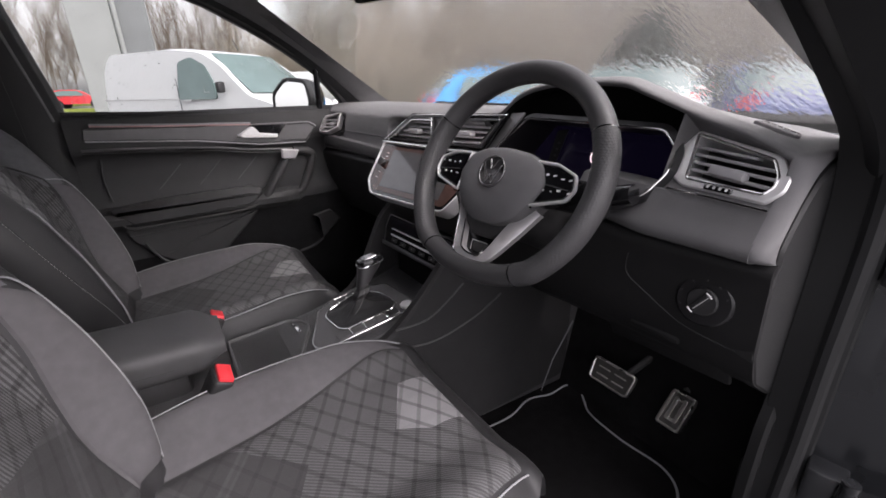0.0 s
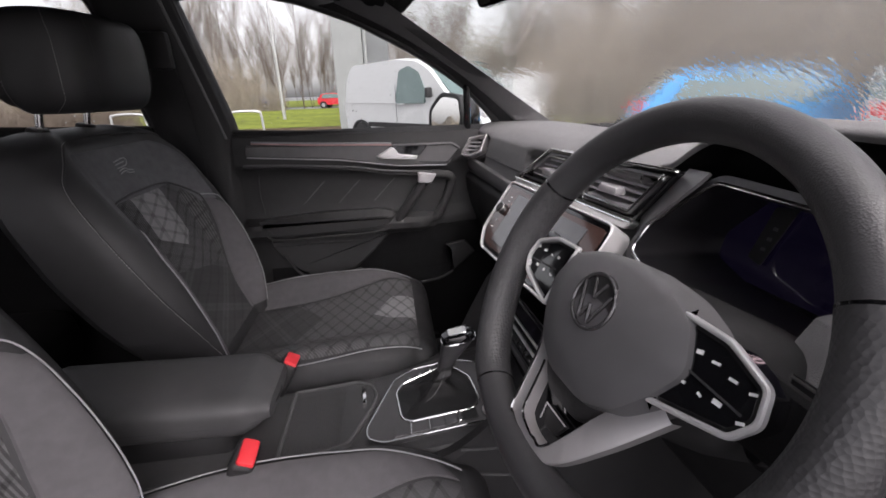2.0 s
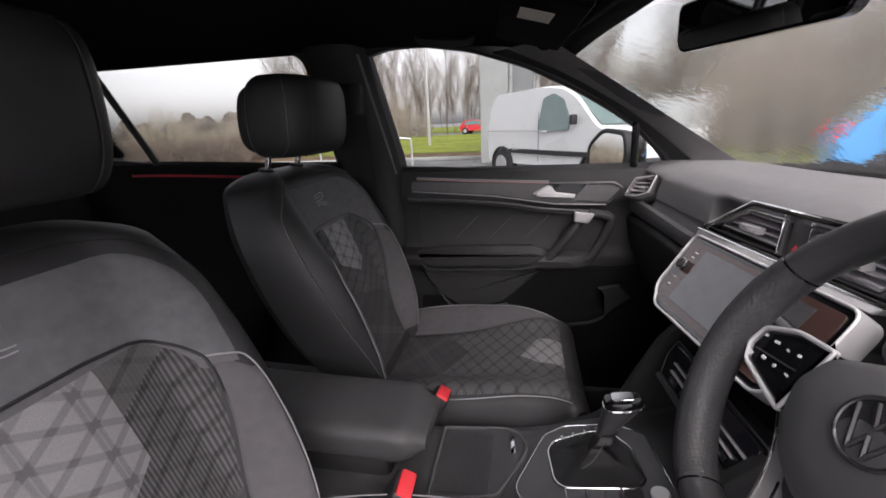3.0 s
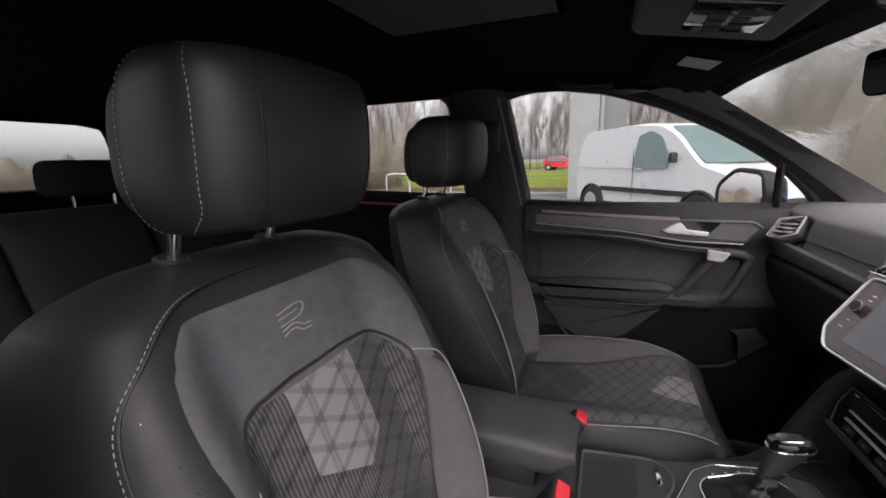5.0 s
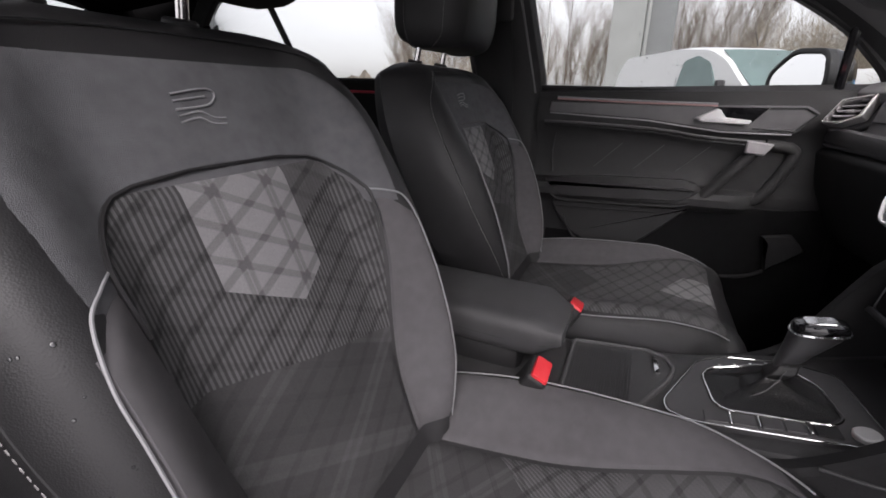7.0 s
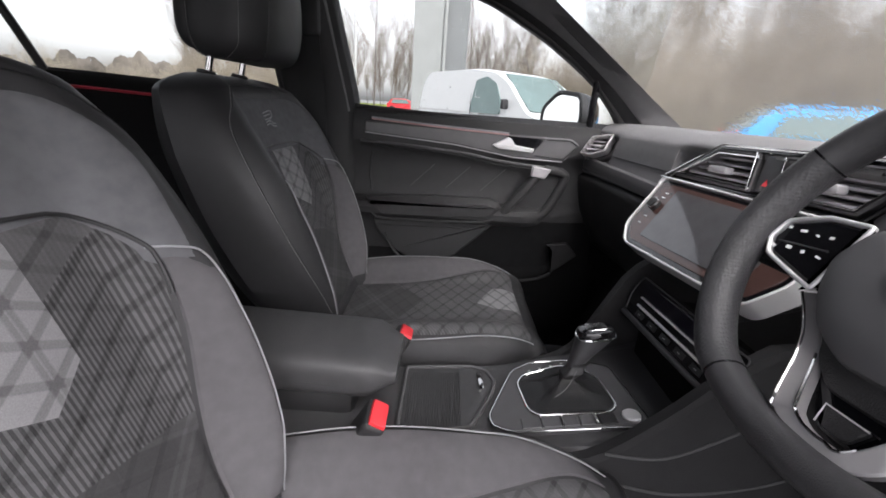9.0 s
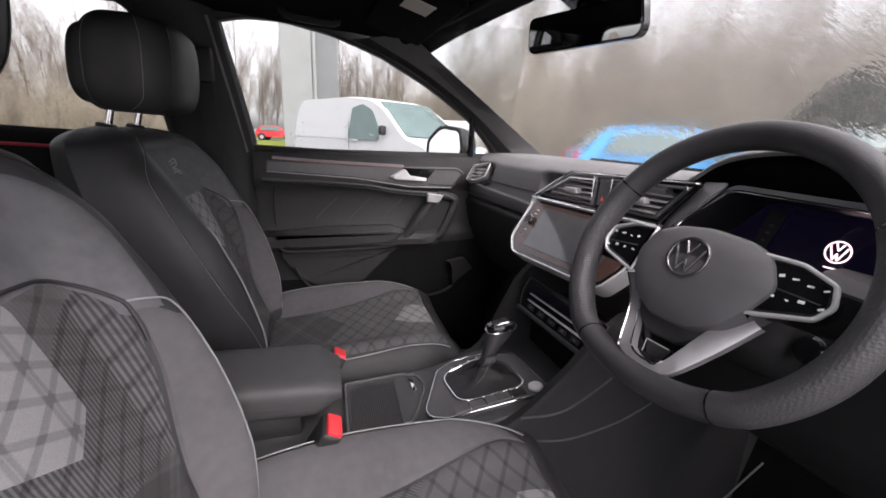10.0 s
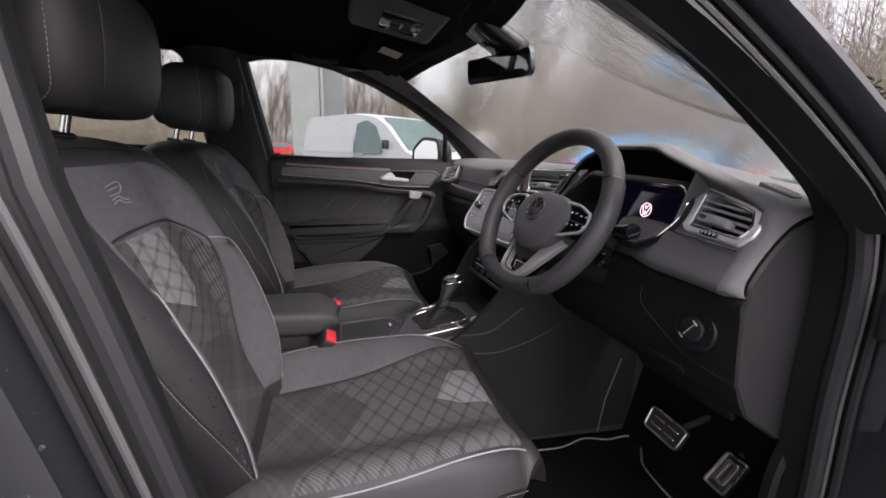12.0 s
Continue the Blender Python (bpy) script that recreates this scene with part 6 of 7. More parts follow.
for f in np.linspace(0, 1, 22):
    k = lerp(0.98, 0.20, smooth(0, 0.55, f) ** 0.75)
    fold = (0.0052 * math.sin(f * 19) + 0.002) * smooth(0, 0.15, f) * (1 - 0.6 * f)
    row = []
    for i, q in enumerate(ccw(bo)):
        g = math.atan2(q.y, q.x)
        c = 1 + 0.10 * math.sin(5 * g + 9 * f) * smooth(0, 0.3, f) * (1 - f)
        row.append(gm @ Vector((q.x * k * c + lerp(0, -0.016, f) + fold * math.cos(g), q.y * k * c + lerp(0, 0.055, f) + fold * math.sin(g), 0.008 + 0.046 * f ** 1.5 + 0.003 * math.sin(4 * g + 3) * (1 - f))))
    rows.append(row)
part("lever_boot", loft(rows, closed_u=True, caps=True), BOOT, gear, "creased black leather boot")
def knob_ring(sx, sy, z, wx, wy):
    return [gm @ Vector((sx + wx * math.copysign(abs(math.cos(g)) ** 0.7, math.cos(g)), sy + wy * math.copysign(abs(math.sin(g)) ** 0.7, math.sin(g)), z)) for g in np.linspace(0, 2 * math.pi, 24, endpoint=False)]


rows = [knob_ring(*r) for r in ((-0.014, 0.050, 0.040, 0.011, 0.013), (-0.016, 0.056, 0.052, 0.0125, 0.015), (-0.019, 0.066, 0.066, 0.016, 0.019), (-0.022, 0.078, 0.080, 0.0185, 0.025), (-0.024, 0.087, 0.092, 0.020, 0.030), (-0.025, 0.091, 0.099, 0.0205, 0.032))]
knob = part("lever_knob", loft(rows, closed_u=True, caps=True), TRIM, gear, "satin dark grey gear knob neck")
rows = [knob_ring(-0.025, 0.092, z, 0.0212 * k, 0.0328 * k) for z, k in ((0.099, 1.0), (0.107, 1.0), (0.112, 0.9), (0.114, 0.6))]
part("knob_cap", loft(rows, closed_u=True, caps=True), GLOSS, knob, "gloss black cap")
part("knob_collar", tube(knob_ring(-0.025, 0.092, 0.099, 0.0214, 0.033), 0.0022, closed=True, n=6), CHROME, knob, "chrome collar")
part("knob_plate", prism(rounded([(-0.012, -0.018), (0.012, -0.018), (0.012, 0.018), (-0.012, 0.018)], 0.005, 3), gm @ pose(-0.025, 0.092, 0.1135), 0, 0.002, 0.0006), CHROME, knob, "bright plate on the cap")
part("boot_seam", tube(cr([gm @ Vector(p) for p in ((0.006, 0.05, 0.048), (0.012, 0.04, 0.034), (0.022, 0.022, 0.020), (0.036, -0.008, 0.012))], 16), 0.0009, n=5), SOFT, gear)
for y0, y1 in ((-0.058, -0.028), (-0.024, 0.005), (0.009, 0.033), (0.035, 0.057), (0.066, 0.093)):
    part("button", box((0.024, y1 - y0, 0.004), gm @ pose(0.0775, (y0 + y1) / 2, 0.0065), 0.0012, 1), HARD if y0 > 0.06 else PANEL, gear)
for yy, ww in ((-0.026, 0.0022), (0.007, 0.0022), (0.0615, 0.005)):
    part("button_edge", box((0.024, ww, 0.0055), gm @ pose(0.0775, yy, 0.0073), 0.0006, 1), CHROME, gear)
part("start_button", disc(0.0145, gm @ pose(0.078, 0.117, 0.006), 0, 0.007, 28, 0.002), SATIN, gear, "round silver start button")
for k in range(5):
    part("panel_mark", box((0.003, 0.004, 0.0006), gm @ pose(-0.062 - 0.006 * k, -0.022 + 0.022 * k, 0.0063), 0), WHITEPRINT, gear)

# armrest
arm = thing("armrest", "black leather centre armrest with white stitching", "armrest")
rows = []
for y in np.linspace(-0.14, 0.285, 30):
    f = (y + 0.14) / 0.425
    k = 1 - smooth(0.86, 1.0, f) ** 1.6 * 0.62 - (1 - smooth(0, 0.06, f)) * 0.3
    w, h = 0.088 * (0.6 + 0.4 * k), 0.040 * k
    zc = 0.687 - 0.012 * f
    rows.append([Vector((CX - 0.022 + w * math.copysign(abs(math.cos(g)) ** 0.45, math.cos(g)), y, zc + h * math.copysign(abs(math.sin(g)) ** 0.6, math.sin(g)))) for g in np.linspace(0, 2 * math.pi, 40, endpoint=False)])
part("arm_pad", loft(rows, closed_u=True, caps=True), ARMSKIN, arm, "black leather pad")
part("arm_seam", tube(cr([(CX + 0.0645, -0.12, 0.680), (CX + 0.0648, 0.10, 0.675), (CX + 0.0635, 0.215, 0.671), (CX + 0.048, 0.268, 0.668), (CX - 0.022, 0.287, 0.668), (CX - 0.09, 0.268, 0.668)], 40), 0.0012, n=6), RUBBER, arm, "stitched seam round the pad")
part("arm_base", box((0.13, 0.34, 0.10), pose(CX - 0.018, 0.045, 0.605), 0.015, 2), HARD, arm, "black armrest base")


def buckle(x, y, z, lean, group):
    b = thing("seat_belt_buckle", "black belt buckle with red release button beside the seat", "belt buckle", group)
    m = pose(x, y, z, -28, lean, 0)
    part("buckle_body", box((0.054, 0.036, 0.09), m @ pose(0, 0, -0.045), 0.008, 3), HARD, b)
    part("release_button", box((0.046, 0.027, 0.012), m @ pose(0, 0.002, -0.001), 0.004, 2), RED, b, "red release button")
    part("buckle_stem", tube([m @ Vector((0, 0, -0.06)), m @ Vector((0, -0.01, -0.16))], 0.013, n=10, flat=0.5), HARD, b)


buckle(0.128, 0.268, 0.668, 8, "belt buckles")
buckle(-0.118, 0.285, 0.668, -8, "belt buckles")

# ---------------------------------------------------------------- footwell
pm = basis((0.372, 1.10, 0.444), (1, 0, 0), (0, 0.55, 1))
pedal = thing("brake_pedal", "brushed steel brake pedal with black rubber bars", "pedal", "pedals")
part("pedal_plate", prism(rounded([(-0.055, -0.03), (0.055, -0.03), (0.06, 0.03), (-0.06, 0.03)], 0.012, 4), pm, -0.008, 0.003, 0.003), DARKSTEEL, pedal, "dark brushed pedal plate")
part("steel_edge", ring(rounded([(-0.055, -0.03), (0.055, -0.03), (0.06, 0.03), (-0.06, 0.03)], 0.012, 4), pm, 0.005, -0.008, 0.006, 0.0015), STEEL, pedal, "polished steel edge")
for k in range(4):
    part("steel_bar", box((0.034, 0.004, 0.004), pm @ pose(-0.022 + 0.045 * (k % 2), -0.010 + 0.02 * (k // 2), 0.004), 0.0015, 1), STEEL, pedal)
part("pedal_arm", tube([pm @ Vector(p) for p in ((0.03, 0.02, -0.008), (0.05, 0.09, -0.05), (0.05, 0.25, -0.06))], 0.009, n=8), HARD, pedal)
pm = basis((0.522, 1.135, 0.428), (0.88, 0, 0.0), (0.1, 0.75, 1))
pedal = thing("accelerator_pedal", "brushed steel accelerator pedal with black rubber insert", "pedal", "pedals")
part("pedal_plate", prism(rounded([(-0.028, -0.045), (0.028, -0.045), (0.032, 0.045), (-0.023, 0.045)], 0.01, 4), pm, -0.008, 0.004, 0.003), DARKSTEEL, pedal, "dark brushed pedal plate")
part("steel_edge", ring(rounded([(-0.028, -0.045), (0.028, -0.045), (0.032, 0.045), (-0.023, 0.045)], 0.01, 4), pm, 0.006, -0.008, 0.009, 0.0015), STEEL, pedal, "polished steel edge")
part("rubber_insert", ring(rounded([(-0.014, -0.028), (0.014, -0.028), (0.017, 0.032), (-0.010, 0.032)], 0.006, 3), pm, 0.008, 0.004, 0.008, 0.001), STEEL, pedal)
part("pedal_arm", tube([pm @ Vector((0, 0.05, -0.008)), pm @ Vector((0, 0.2, -0.05))], 0.01, n=8), HARD, pedal)
fm = thing("floor_mat", "black velour floor mat with pale grey bound edge", "floor mat")
mo = cr([(0.19, 0.60), (0.205, 0.78), (0.215, 0.90), (0.195, 0.99), (0.215, 1.06), (0.215, 1.13), (0.25, 1.145), (0.288, 1.12), (0.335, 1.09), (0.437, 1.08), (0.549, 1.085), (0.61, 1.03), (0.64, 0.90), (0.64, 0.60)], 80)
part("velour_top", prism([(p.x, p.y) for p in mo], basis((0, 0, 0.289), (1, 0, 0), (0, 1, 0)), 0, 0.008, 0.002), MATFAB, fm)
part("mat_binding", tube([(p.x, p.y, 0.297) for p in mo], 0.0028, n=6), PIPING, fm, "pale grey bound edge")
part("carpet_seam", tube([(0.215, 1.02, 0.33), (0.27, 0.99, 0.48), (0.335, 0.97, 0.635)], 0.0016, n=6), PIPING, console)

# ---------------------------------------------------------------- overhead
mirror_in = thing("rear_view_mirror", "black interior rear-view mirror hanging from the windscreen", "mirror")
MP = Vector((0.0, 0.728, 1.355))
im = basis(MP, (1, 0.40, 0.0), (0, -0.12, 1))
io = rounded([(-0.125, -0.022), (-0.115, -0.036), (0.115, -0.036), (0.125, -0.022), (0.12, 0.03), (-0.12, 0.03)], 0.012, 4)
rows = [[im @ Vector((q.x * k, q.y * k, -d)) for q in ccw(io)] for d, k in ((0.0, 1.0), (0.012, 1.03), (0.03, 0.9), (0.042, 0.6))]
part("mirror_case", loft(rows, closed_u=True, caps=True), GLOSS, mirror_in, "black mirror case")
part("mirror_glass", prism(offset(ccw(io), 0.004), im @ Matrix.Rotation(math.pi, 4, "Y") @ pose(0, 0, 0), -0.002, 0.001, 0.0006), MIRROR, mirror_in)
part("mirror_stalk", tube([im @ Vector((0, 0.02, -0.03)), Vector((0.0, 0.75, 1.405))], [0.014, 0.03], n=12), HARD, mirror_in)
part("sensor_cover", box((0.13, 0.16, 0.05), pose(0.01, 0.72, 1.425, -30), 0.02, 3), GLOSS, mirror_in, "black sensor cover on the glass")
oc = thing("overhead_console", "dark grey overhead console with lamp buttons", "overhead console")
part("console_body", box((0.26, 0.22, 0.045), pose(0.05, 0.45, 1.447, -10), 0.018, 3), SOFT, oc)
part("lamp_panel", box((0.13, 0.10, 0.01), pose(0.05, 0.46, 1.424, -10), 0.004, 2), GLOSS, oc)
for k in range(6):
    part("lamp_button", box((0.026, 0.022, 0.006), pose(0.018 + 0.032 * (k % 3), 0.445 + 0.03 * (k // 3), 1.418, -10), 0.002, 1), HARD, oc)
for s in (-1, 1):
    vis = thing("sun_visor", "black sun visor folded against the roof", "sun visor", "sun visors")
    part("visor_board", box((0.34, 0.16, 0.018), pose(s * 0.335, 0.475, 1.425, -14, s * 3, -s * 6), 0.008, 3), LINER, vis)
    if s < 0:
        part("visor_label", box((0.074, 0.062, 0.001), pose(-0.225, 0.47, 1.4135, -14, 0, 6), 0), LABEL, vis, "pale warning label")
gh = thing("grab_handle", "black folding roof grab handle", "grab handle")
part("grip", tube(cr([(-0.575, 0.17, 1.475), (-0.555, 0.18, 1.445), (-0.555, 0.30, 1.435), (-0.575, 0.31, 1.455)], 14), 0.010, n=8), HARD, gh)

# ---------------------------------------------------------------- rear seats
bench = thing("rear_bench", "black upholstered rear seat bench", "rear seat")
for x in (-0.40, 0.02, 0.42):
    w = 0.22 if x != 0.02 else 0.19
    rows = []
    for f in np.linspace(0, 1, 16):
        z = lerp(0.55, 1.13, f)
        y = -0.98 - 0.24 * f
        k = math.cos(max(f - 0.85, 0) / 0.15 * 1.3)
        rows.append([Vector((x + w * math.copysign(abs(math.cos(g)) ** 0.4, math.cos(g)), y + 0.07 * k * math.copysign(abs(math.sin(g)) ** 0.6, math.sin(g)), z)) for g in np.linspace(0, 2 * math.pi, 28, endpoint=False)])
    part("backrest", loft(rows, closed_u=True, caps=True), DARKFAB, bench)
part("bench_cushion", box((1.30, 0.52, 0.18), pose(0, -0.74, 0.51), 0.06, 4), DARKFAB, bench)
for x in (-0.46, -0.08, 0.36):
    rh = thing("rear_headrest", "black rear headrest on the rear seat", "headrest", "rear headrests")
    part("pad", head_pad(x, -1.25, 1.165, 1.275, 0.125, 0.10), DARKFAB, rh)
    for s in (-1, 1):
        part("post", tube([(x + s * 0.06, -1.24, 1.10), (x + s * 0.06, -1.245, 1.17)], 0.006, n=8), CHROME, rh)

# ---------------------------------------------------------------- driver's door opening
frame_path = [(0.24, 0.36), (0.19, 0.60), (0.105, 1.0), (0.03, 1.30), (0.06, 1.435), (0.25, 1.455), (0.45, 1.40), (0.66, 1.30), (0.88, 1.12), (0.955, 1.0), (0.965, 0.78), (0.975, 0.55), (0.92, 0.38), (0.50, 0.33)]
ringp = cr(frame_path, 110, closed=True)


def jamb(out, grow):
    c = Vector((0.52, 0.9))
    pts = []
    for p in offset(ccw([(q.x, q.y) for q in ringp]), -grow):
        pts.append(Vector((side_x(p.y) + out, p.x, p.y)))
    return pts


body = thing("body_side", "dark grey painted door frame of the open driver's door with black seals", "car body", kind="structure")
part("door_jamb", loft([[a.lerp(b, smooth(0.40, 0.22, a.y)) for a, b in zip(jamb(-0.03, -0.002), jamb(-0.010, -0.001))]] + [jamb(o, g) for o, g in ((0.012, 0.004), (0.018, 0.03), (0.02, 0.06))], closed_u=True), JAMB, body, "black door jamb trim")
def panel_edge(out, front, rear):
    """A line round the opening that stands further off behind it than above and ahead of it."""
    return [a.lerp(b, smooth(0.40, 0.22, a.y)) for a, b in zip(jamb(out, front), jamb(out, rear))]


part("outer_panel", loft([jamb(0.02, 0.06), jamb(0.050, 0.066), panel_edge(0.060, 0.074, 0.09), panel_edge(0.062, 0.082, 0.17)], closed_u=True), BODY, body, "dark grey metallic painted door jamb")
part("door_seal", tube(jamb(0.016, 0.008), 0.013, closed=True, n=10), RUBBER, body, "black rubber door seal")
part("outer_seal", tube(jamb(0.024, 0.048), 0.007, closed=True, n=8), RUBBER, body)
part("seal_lip", tube(jamb(0.020, 0.030), 0.004, closed=True, n=6), SOFT, body, "grey seal lip")
rows = []
for z in np.linspace(0.32, 1.46, 20):
    x = side_x(z)
    y0 = 0.035 - 0.12 * max(z - 1.10, 0) + 0.18 * max(1.10 - z, 0)
    sec = [(x + 0.01, y0 - 0.01), (x - 0.012, y0 - 0.02), (x - 0.026, y0 - 0.06), (x - 0.026, y0 - 0.18), (x + 0.0, y0 - 0.2), (x + 0.045, y0 - 0.15), (x + 0.045, y0 - 0.05)]
    rows.append([Vector((q.x, q.y, z)) for q in cr(sec, 28, closed=True)])
whole("trim_pillar_centre", loft(rows, closed_u=True, caps=True), JAMB, "black centre pillar trim", "pillar trim", kind="structure")
whole("sill", box((0.10, 0.90, 0.08), pose(0.74, 0.50, 0.315), 0.02, 3), HARD, "black door sill trim", "sill", kind="structure")
part("kick_panel", prism(rounded([(0.97, 0.33), (0.96, 0.62), (0.98, 0.70), (1.12, 0.72), (1.14, 0.33)], 0.03, 4), basis((0.722, 0, 0), (0, 1, 0), (0, 0, 1)), -0.012, 0.008, 0.006), JAMB, body, "dark kick panel")
part("bonnet_release", box((0.014, 0.03, 0.10), pose(0.712, 0.985, 0.50, 6), 0.005, 2), HARD, body)
part("shut_face", solid([[Vector((lerp(0.745, 1.0, u), 1.035 + 0.04 * u, z)) for u in np.linspace(0, 1, 5)] for z in np.linspace(0.25, 1.12, 8)], 0.01), BODY, body, "dark grey painted hinge face")
for z in (0.55, 0.93):
    hinge = part("door_hinge", merge(box((0.05, 0.05, 0.07), pose(0.80, 1.02, z, 0, 0, 10), 0.006, 2), tube([(0.83, 0.99, z - 0.05), (0.83, 0.99, z + 0.05)], 0.011, n=12), box((0.12, 0.014, 0.05), pose(0.89, 0.985, z, 0, 0, -12), 0.005, 2)), BODY, body, "painted steel door hinge")

rng = random.Random(77)
spots = []
for i in range(260):
    z = rng.uniform(0.45, 1.25)
    spots.append((Vector((side_x(z) + 0.0685, rng.uniform(-0.10, 0.05) + 0.25 * max(1.05 - z, 0), z)), Vector((1, 0, 0.05)).normalized()))
whole("rain_drops", drops(spots, 9, (0.0008, 0.0028)), WATER, "rain drops on the painted door pillar", "rain drops", kind="stuff")


# ---------------------------------------------------------------- outside
def sheet(name, pts, z, material, label):
    bm = bmesh.new()
    bm.faces.new([bm.verts.new((x, y, z)) for x, y in pts])
    return whole(name, bm, material, label, name, kind="structure")


sheet("ground", [(-900, -900), (900, -900), (900, 900), (-900, 900)], 0.0, ASPHALT, "wet dark asphalt of the car park")
sheet("soil", [(-17.2, -70), (-14.2, -70), (-14.2, 4.5), (-17.2, 4.5)], 0.03, SOIL, "brown leaf-strewn soil strip")
sheet("verge", [(-44, -120), (-17.2, -120), (-17.2, 9), (-44, 9)], 0.05, GRASS, "yellow-green winter grass verge")
sheet("verge_far", [(-140, -160), (-53, -160), (-53, 120), (-140, 120)], 0.05, GRASS, "winter grass beyond the road")
sheet("verge_hedge", [(0.7 + r * math.cos(radians(a)), 0.3 + r * math.sin(radians(a))) for r, aa in ((12.2, range(164, 60, -6)), (24, range(62, 166, 6))) for a in aa], 0.04, GRASS, "grass strip under the hedge")
whole("kerb", box((0.14, 75, 0.12), pose(-14.1, -33, 0.05), 0.02, 2), CONCRETE, "grey kerb beside the soil strip", "kerb", kind="structure")


def sticks(segments, sides=3):
    """Tapered twigs as one mesh: (start, end, radius, end radius)."""
    verts, faces = [], []
    for a, b, r0, r1 in segments:
        t = (b - a)
        if t.length < 1e-6:
            continue
        t.normalize()
        s = t.cross(Vector((0.31, 0.87, 0.11))).normalized()
        n = s.cross(t)
        k = len(verts)
        for q, r in ((a, r0), (b, r1)):
            for i in range(sides):
                g = 2 * math.pi * i / sides
                verts.append(q + (s * math.cos(g) + n * math.sin(g)) * r)
        for i in range(sides):
            faces.append((k + i, k + (i + 1) % sides, k + sides + (i + 1) % sides, k + sides + i))
    bm = bmesh.new()
    me = bpy.data.meshes.new("twigs")
    me.from_pydata(verts, [], faces)
    bm.from_mesh(me)
    bpy.data.meshes.remove(me)
    return bm


def grow(rng, start, way, length, r, depth, segs, spread=0.55, kids=4):
    p, d = start.copy(), way.normalized()
    steps = 5
    for i in range(steps):
        d = (d + Vector((rng.uniform(-1, 1), rng.uniform(-1, 1), rng.uniform(-0.4, 0.9))) * 0.10).normalized()
        q = p + d * length / steps
        r2 = r * (1 - 0.17)
        segs[min(depth, 1)].append((p, q, r, r2))
        if depth < 3 and (i > 0 or depth > 0):
            for k in range(kids if depth else kids - 1):
                if rng.random() < 0.75:
                    side = Vector((rng.uniform(-1, 1), rng.uniform(-1, 1), rng.uniform(-0.1, 0.8))).normalized()
                    grow(rng, p.lerp(q, rng.random()), d * (1 - spread) + side * spread, length * rng.uniform(0.32, 0.5), r2 * 0.45, depth + 1, segs, spread, kids)
        p, r = q, r2


def bare_tree(seed, height):
    rng = random.Random(seed)
    t = thing("bare_tree", "tall leafless winter tree with thin branches", "tree", "bare trees")
    segs = {0: [], 1: []}
    grow(rng, Vector((0, 0, -0.1)), Vector((0.03, 0.02, 1)), height, height * 0.0042, 0, segs, 0.36, 7)
    part("trunk", sticks(segs[0], 6), BARK, t)
    part("crown", sticks(segs[1], 3), TWIG, t, "fine bare twigs")
    return t


def thicket(seed, w, h, count):
    """A stand of bare shrubs: bundles of leaning stems with side twigs."""
    rng = random.Random(seed)
    segs = []
    for i in range(count):
        x, y = rng.uniform(-w, w) * 0.5, rng.uniform(-1.0, 1.0)
        top = h * rng.uniform(0.55, 1.0) * (0.75 + 0.25 * math.sin(x * 1.7 + seed))
        p, d = Vector((x, y, 0)), Vector((rng.uniform(-0.25, 0.25), rng.uniform(-0.25, 0.25), 1)).normalized()
        r = rng.uniform(0.006, 0.014)
        n = 6
        for k in range(n):
            q = p + d * top / n
            segs.append((p, q, r, r * 0.85))
            for j in range(5):
                s = Vector((rng.uniform(-1, 1), rng.uniform(-1, 1), rng.uniform(0.1, 1))).normalized()
                a = p.lerp(q, rng.random())
                b = a + s * rng.uniform(0.2, 0.6)
                segs.append((a, b, r * 0.45, r * 0.2))
                for _ in range(2):
                    c = a.lerp(b, rng.uniform(0.3, 1))
                    segs.append((c, c + (s + Vector((rng.uniform(-1, 1), rng.uniform(-1, 1), rng.uniform(-0.5, 1)))).normalized() * rng.uniform(0.1, 0.35), r * 0.3, r * 0.15))
            d = (d + Vector((rng.uniform(-1, 1), rng.uniform(-1, 1), rng.uniform(0, 0.4))) * 0.12).normalized()
            p, r = q, r * 0.85
    return sticks(segs, 3)


hedge = [thicket(k, 4.2, 3.9, 150) for k in range(3)]
shrubs = [whole("bare_hedge", hedge[k], HEDGE, "dense brown leafless hedge behind the parked cars", "hedge", kind="stuff") for k in range(3)]
place = []
for i in range(26):
    a = radians(168 - i * 3.4)
    d = 15.5 + 1.2 * math.sin(i * 2.1) + 9 * smooth(152, 160, 168 - i * 3.4)
    place.append((0.7 + d * math.cos(a), 0.3 + d * math.sin(a), a))
for i, (x, y, a) in enumerate(place):
    for row in range(3 if i % 3 == 0 else 2):
        m = pose(x + (0, 2.2, 6.5)[row] * math.cos(a), y + (0, 2.2, 6.5)[row] * math.sin(a), -0.05, 0, 0, math.degrees(a) - 90 + (180 if i % 2 else 0)) @ Matrix.Scale(1.0 + 0.12 * math.sin(i * 1.3) + (0, 0.10, 0.6)[row], 4)
        k = i * 3 + row
        if k < 3:
            shrubs[k].matrix_world = m
        else:
            copy_thing(shrubs[k % 3], m)

for i in range(11):
    a = radians(-140 - i * 2.5)
    d = 43 + 2 * math.sin(i * 1.7)
    copy_thing(shrubs[i % 3], pose(d * math.cos(a), d * math.sin(a), 0, 0, 0, math.degrees(a) + 90 + 180 * (i % 2)) @ Matrix.Scale(0.66 + 0.14 * math.sin(i * 2.3) + 0.45 * smooth(2, 5, i), 4))

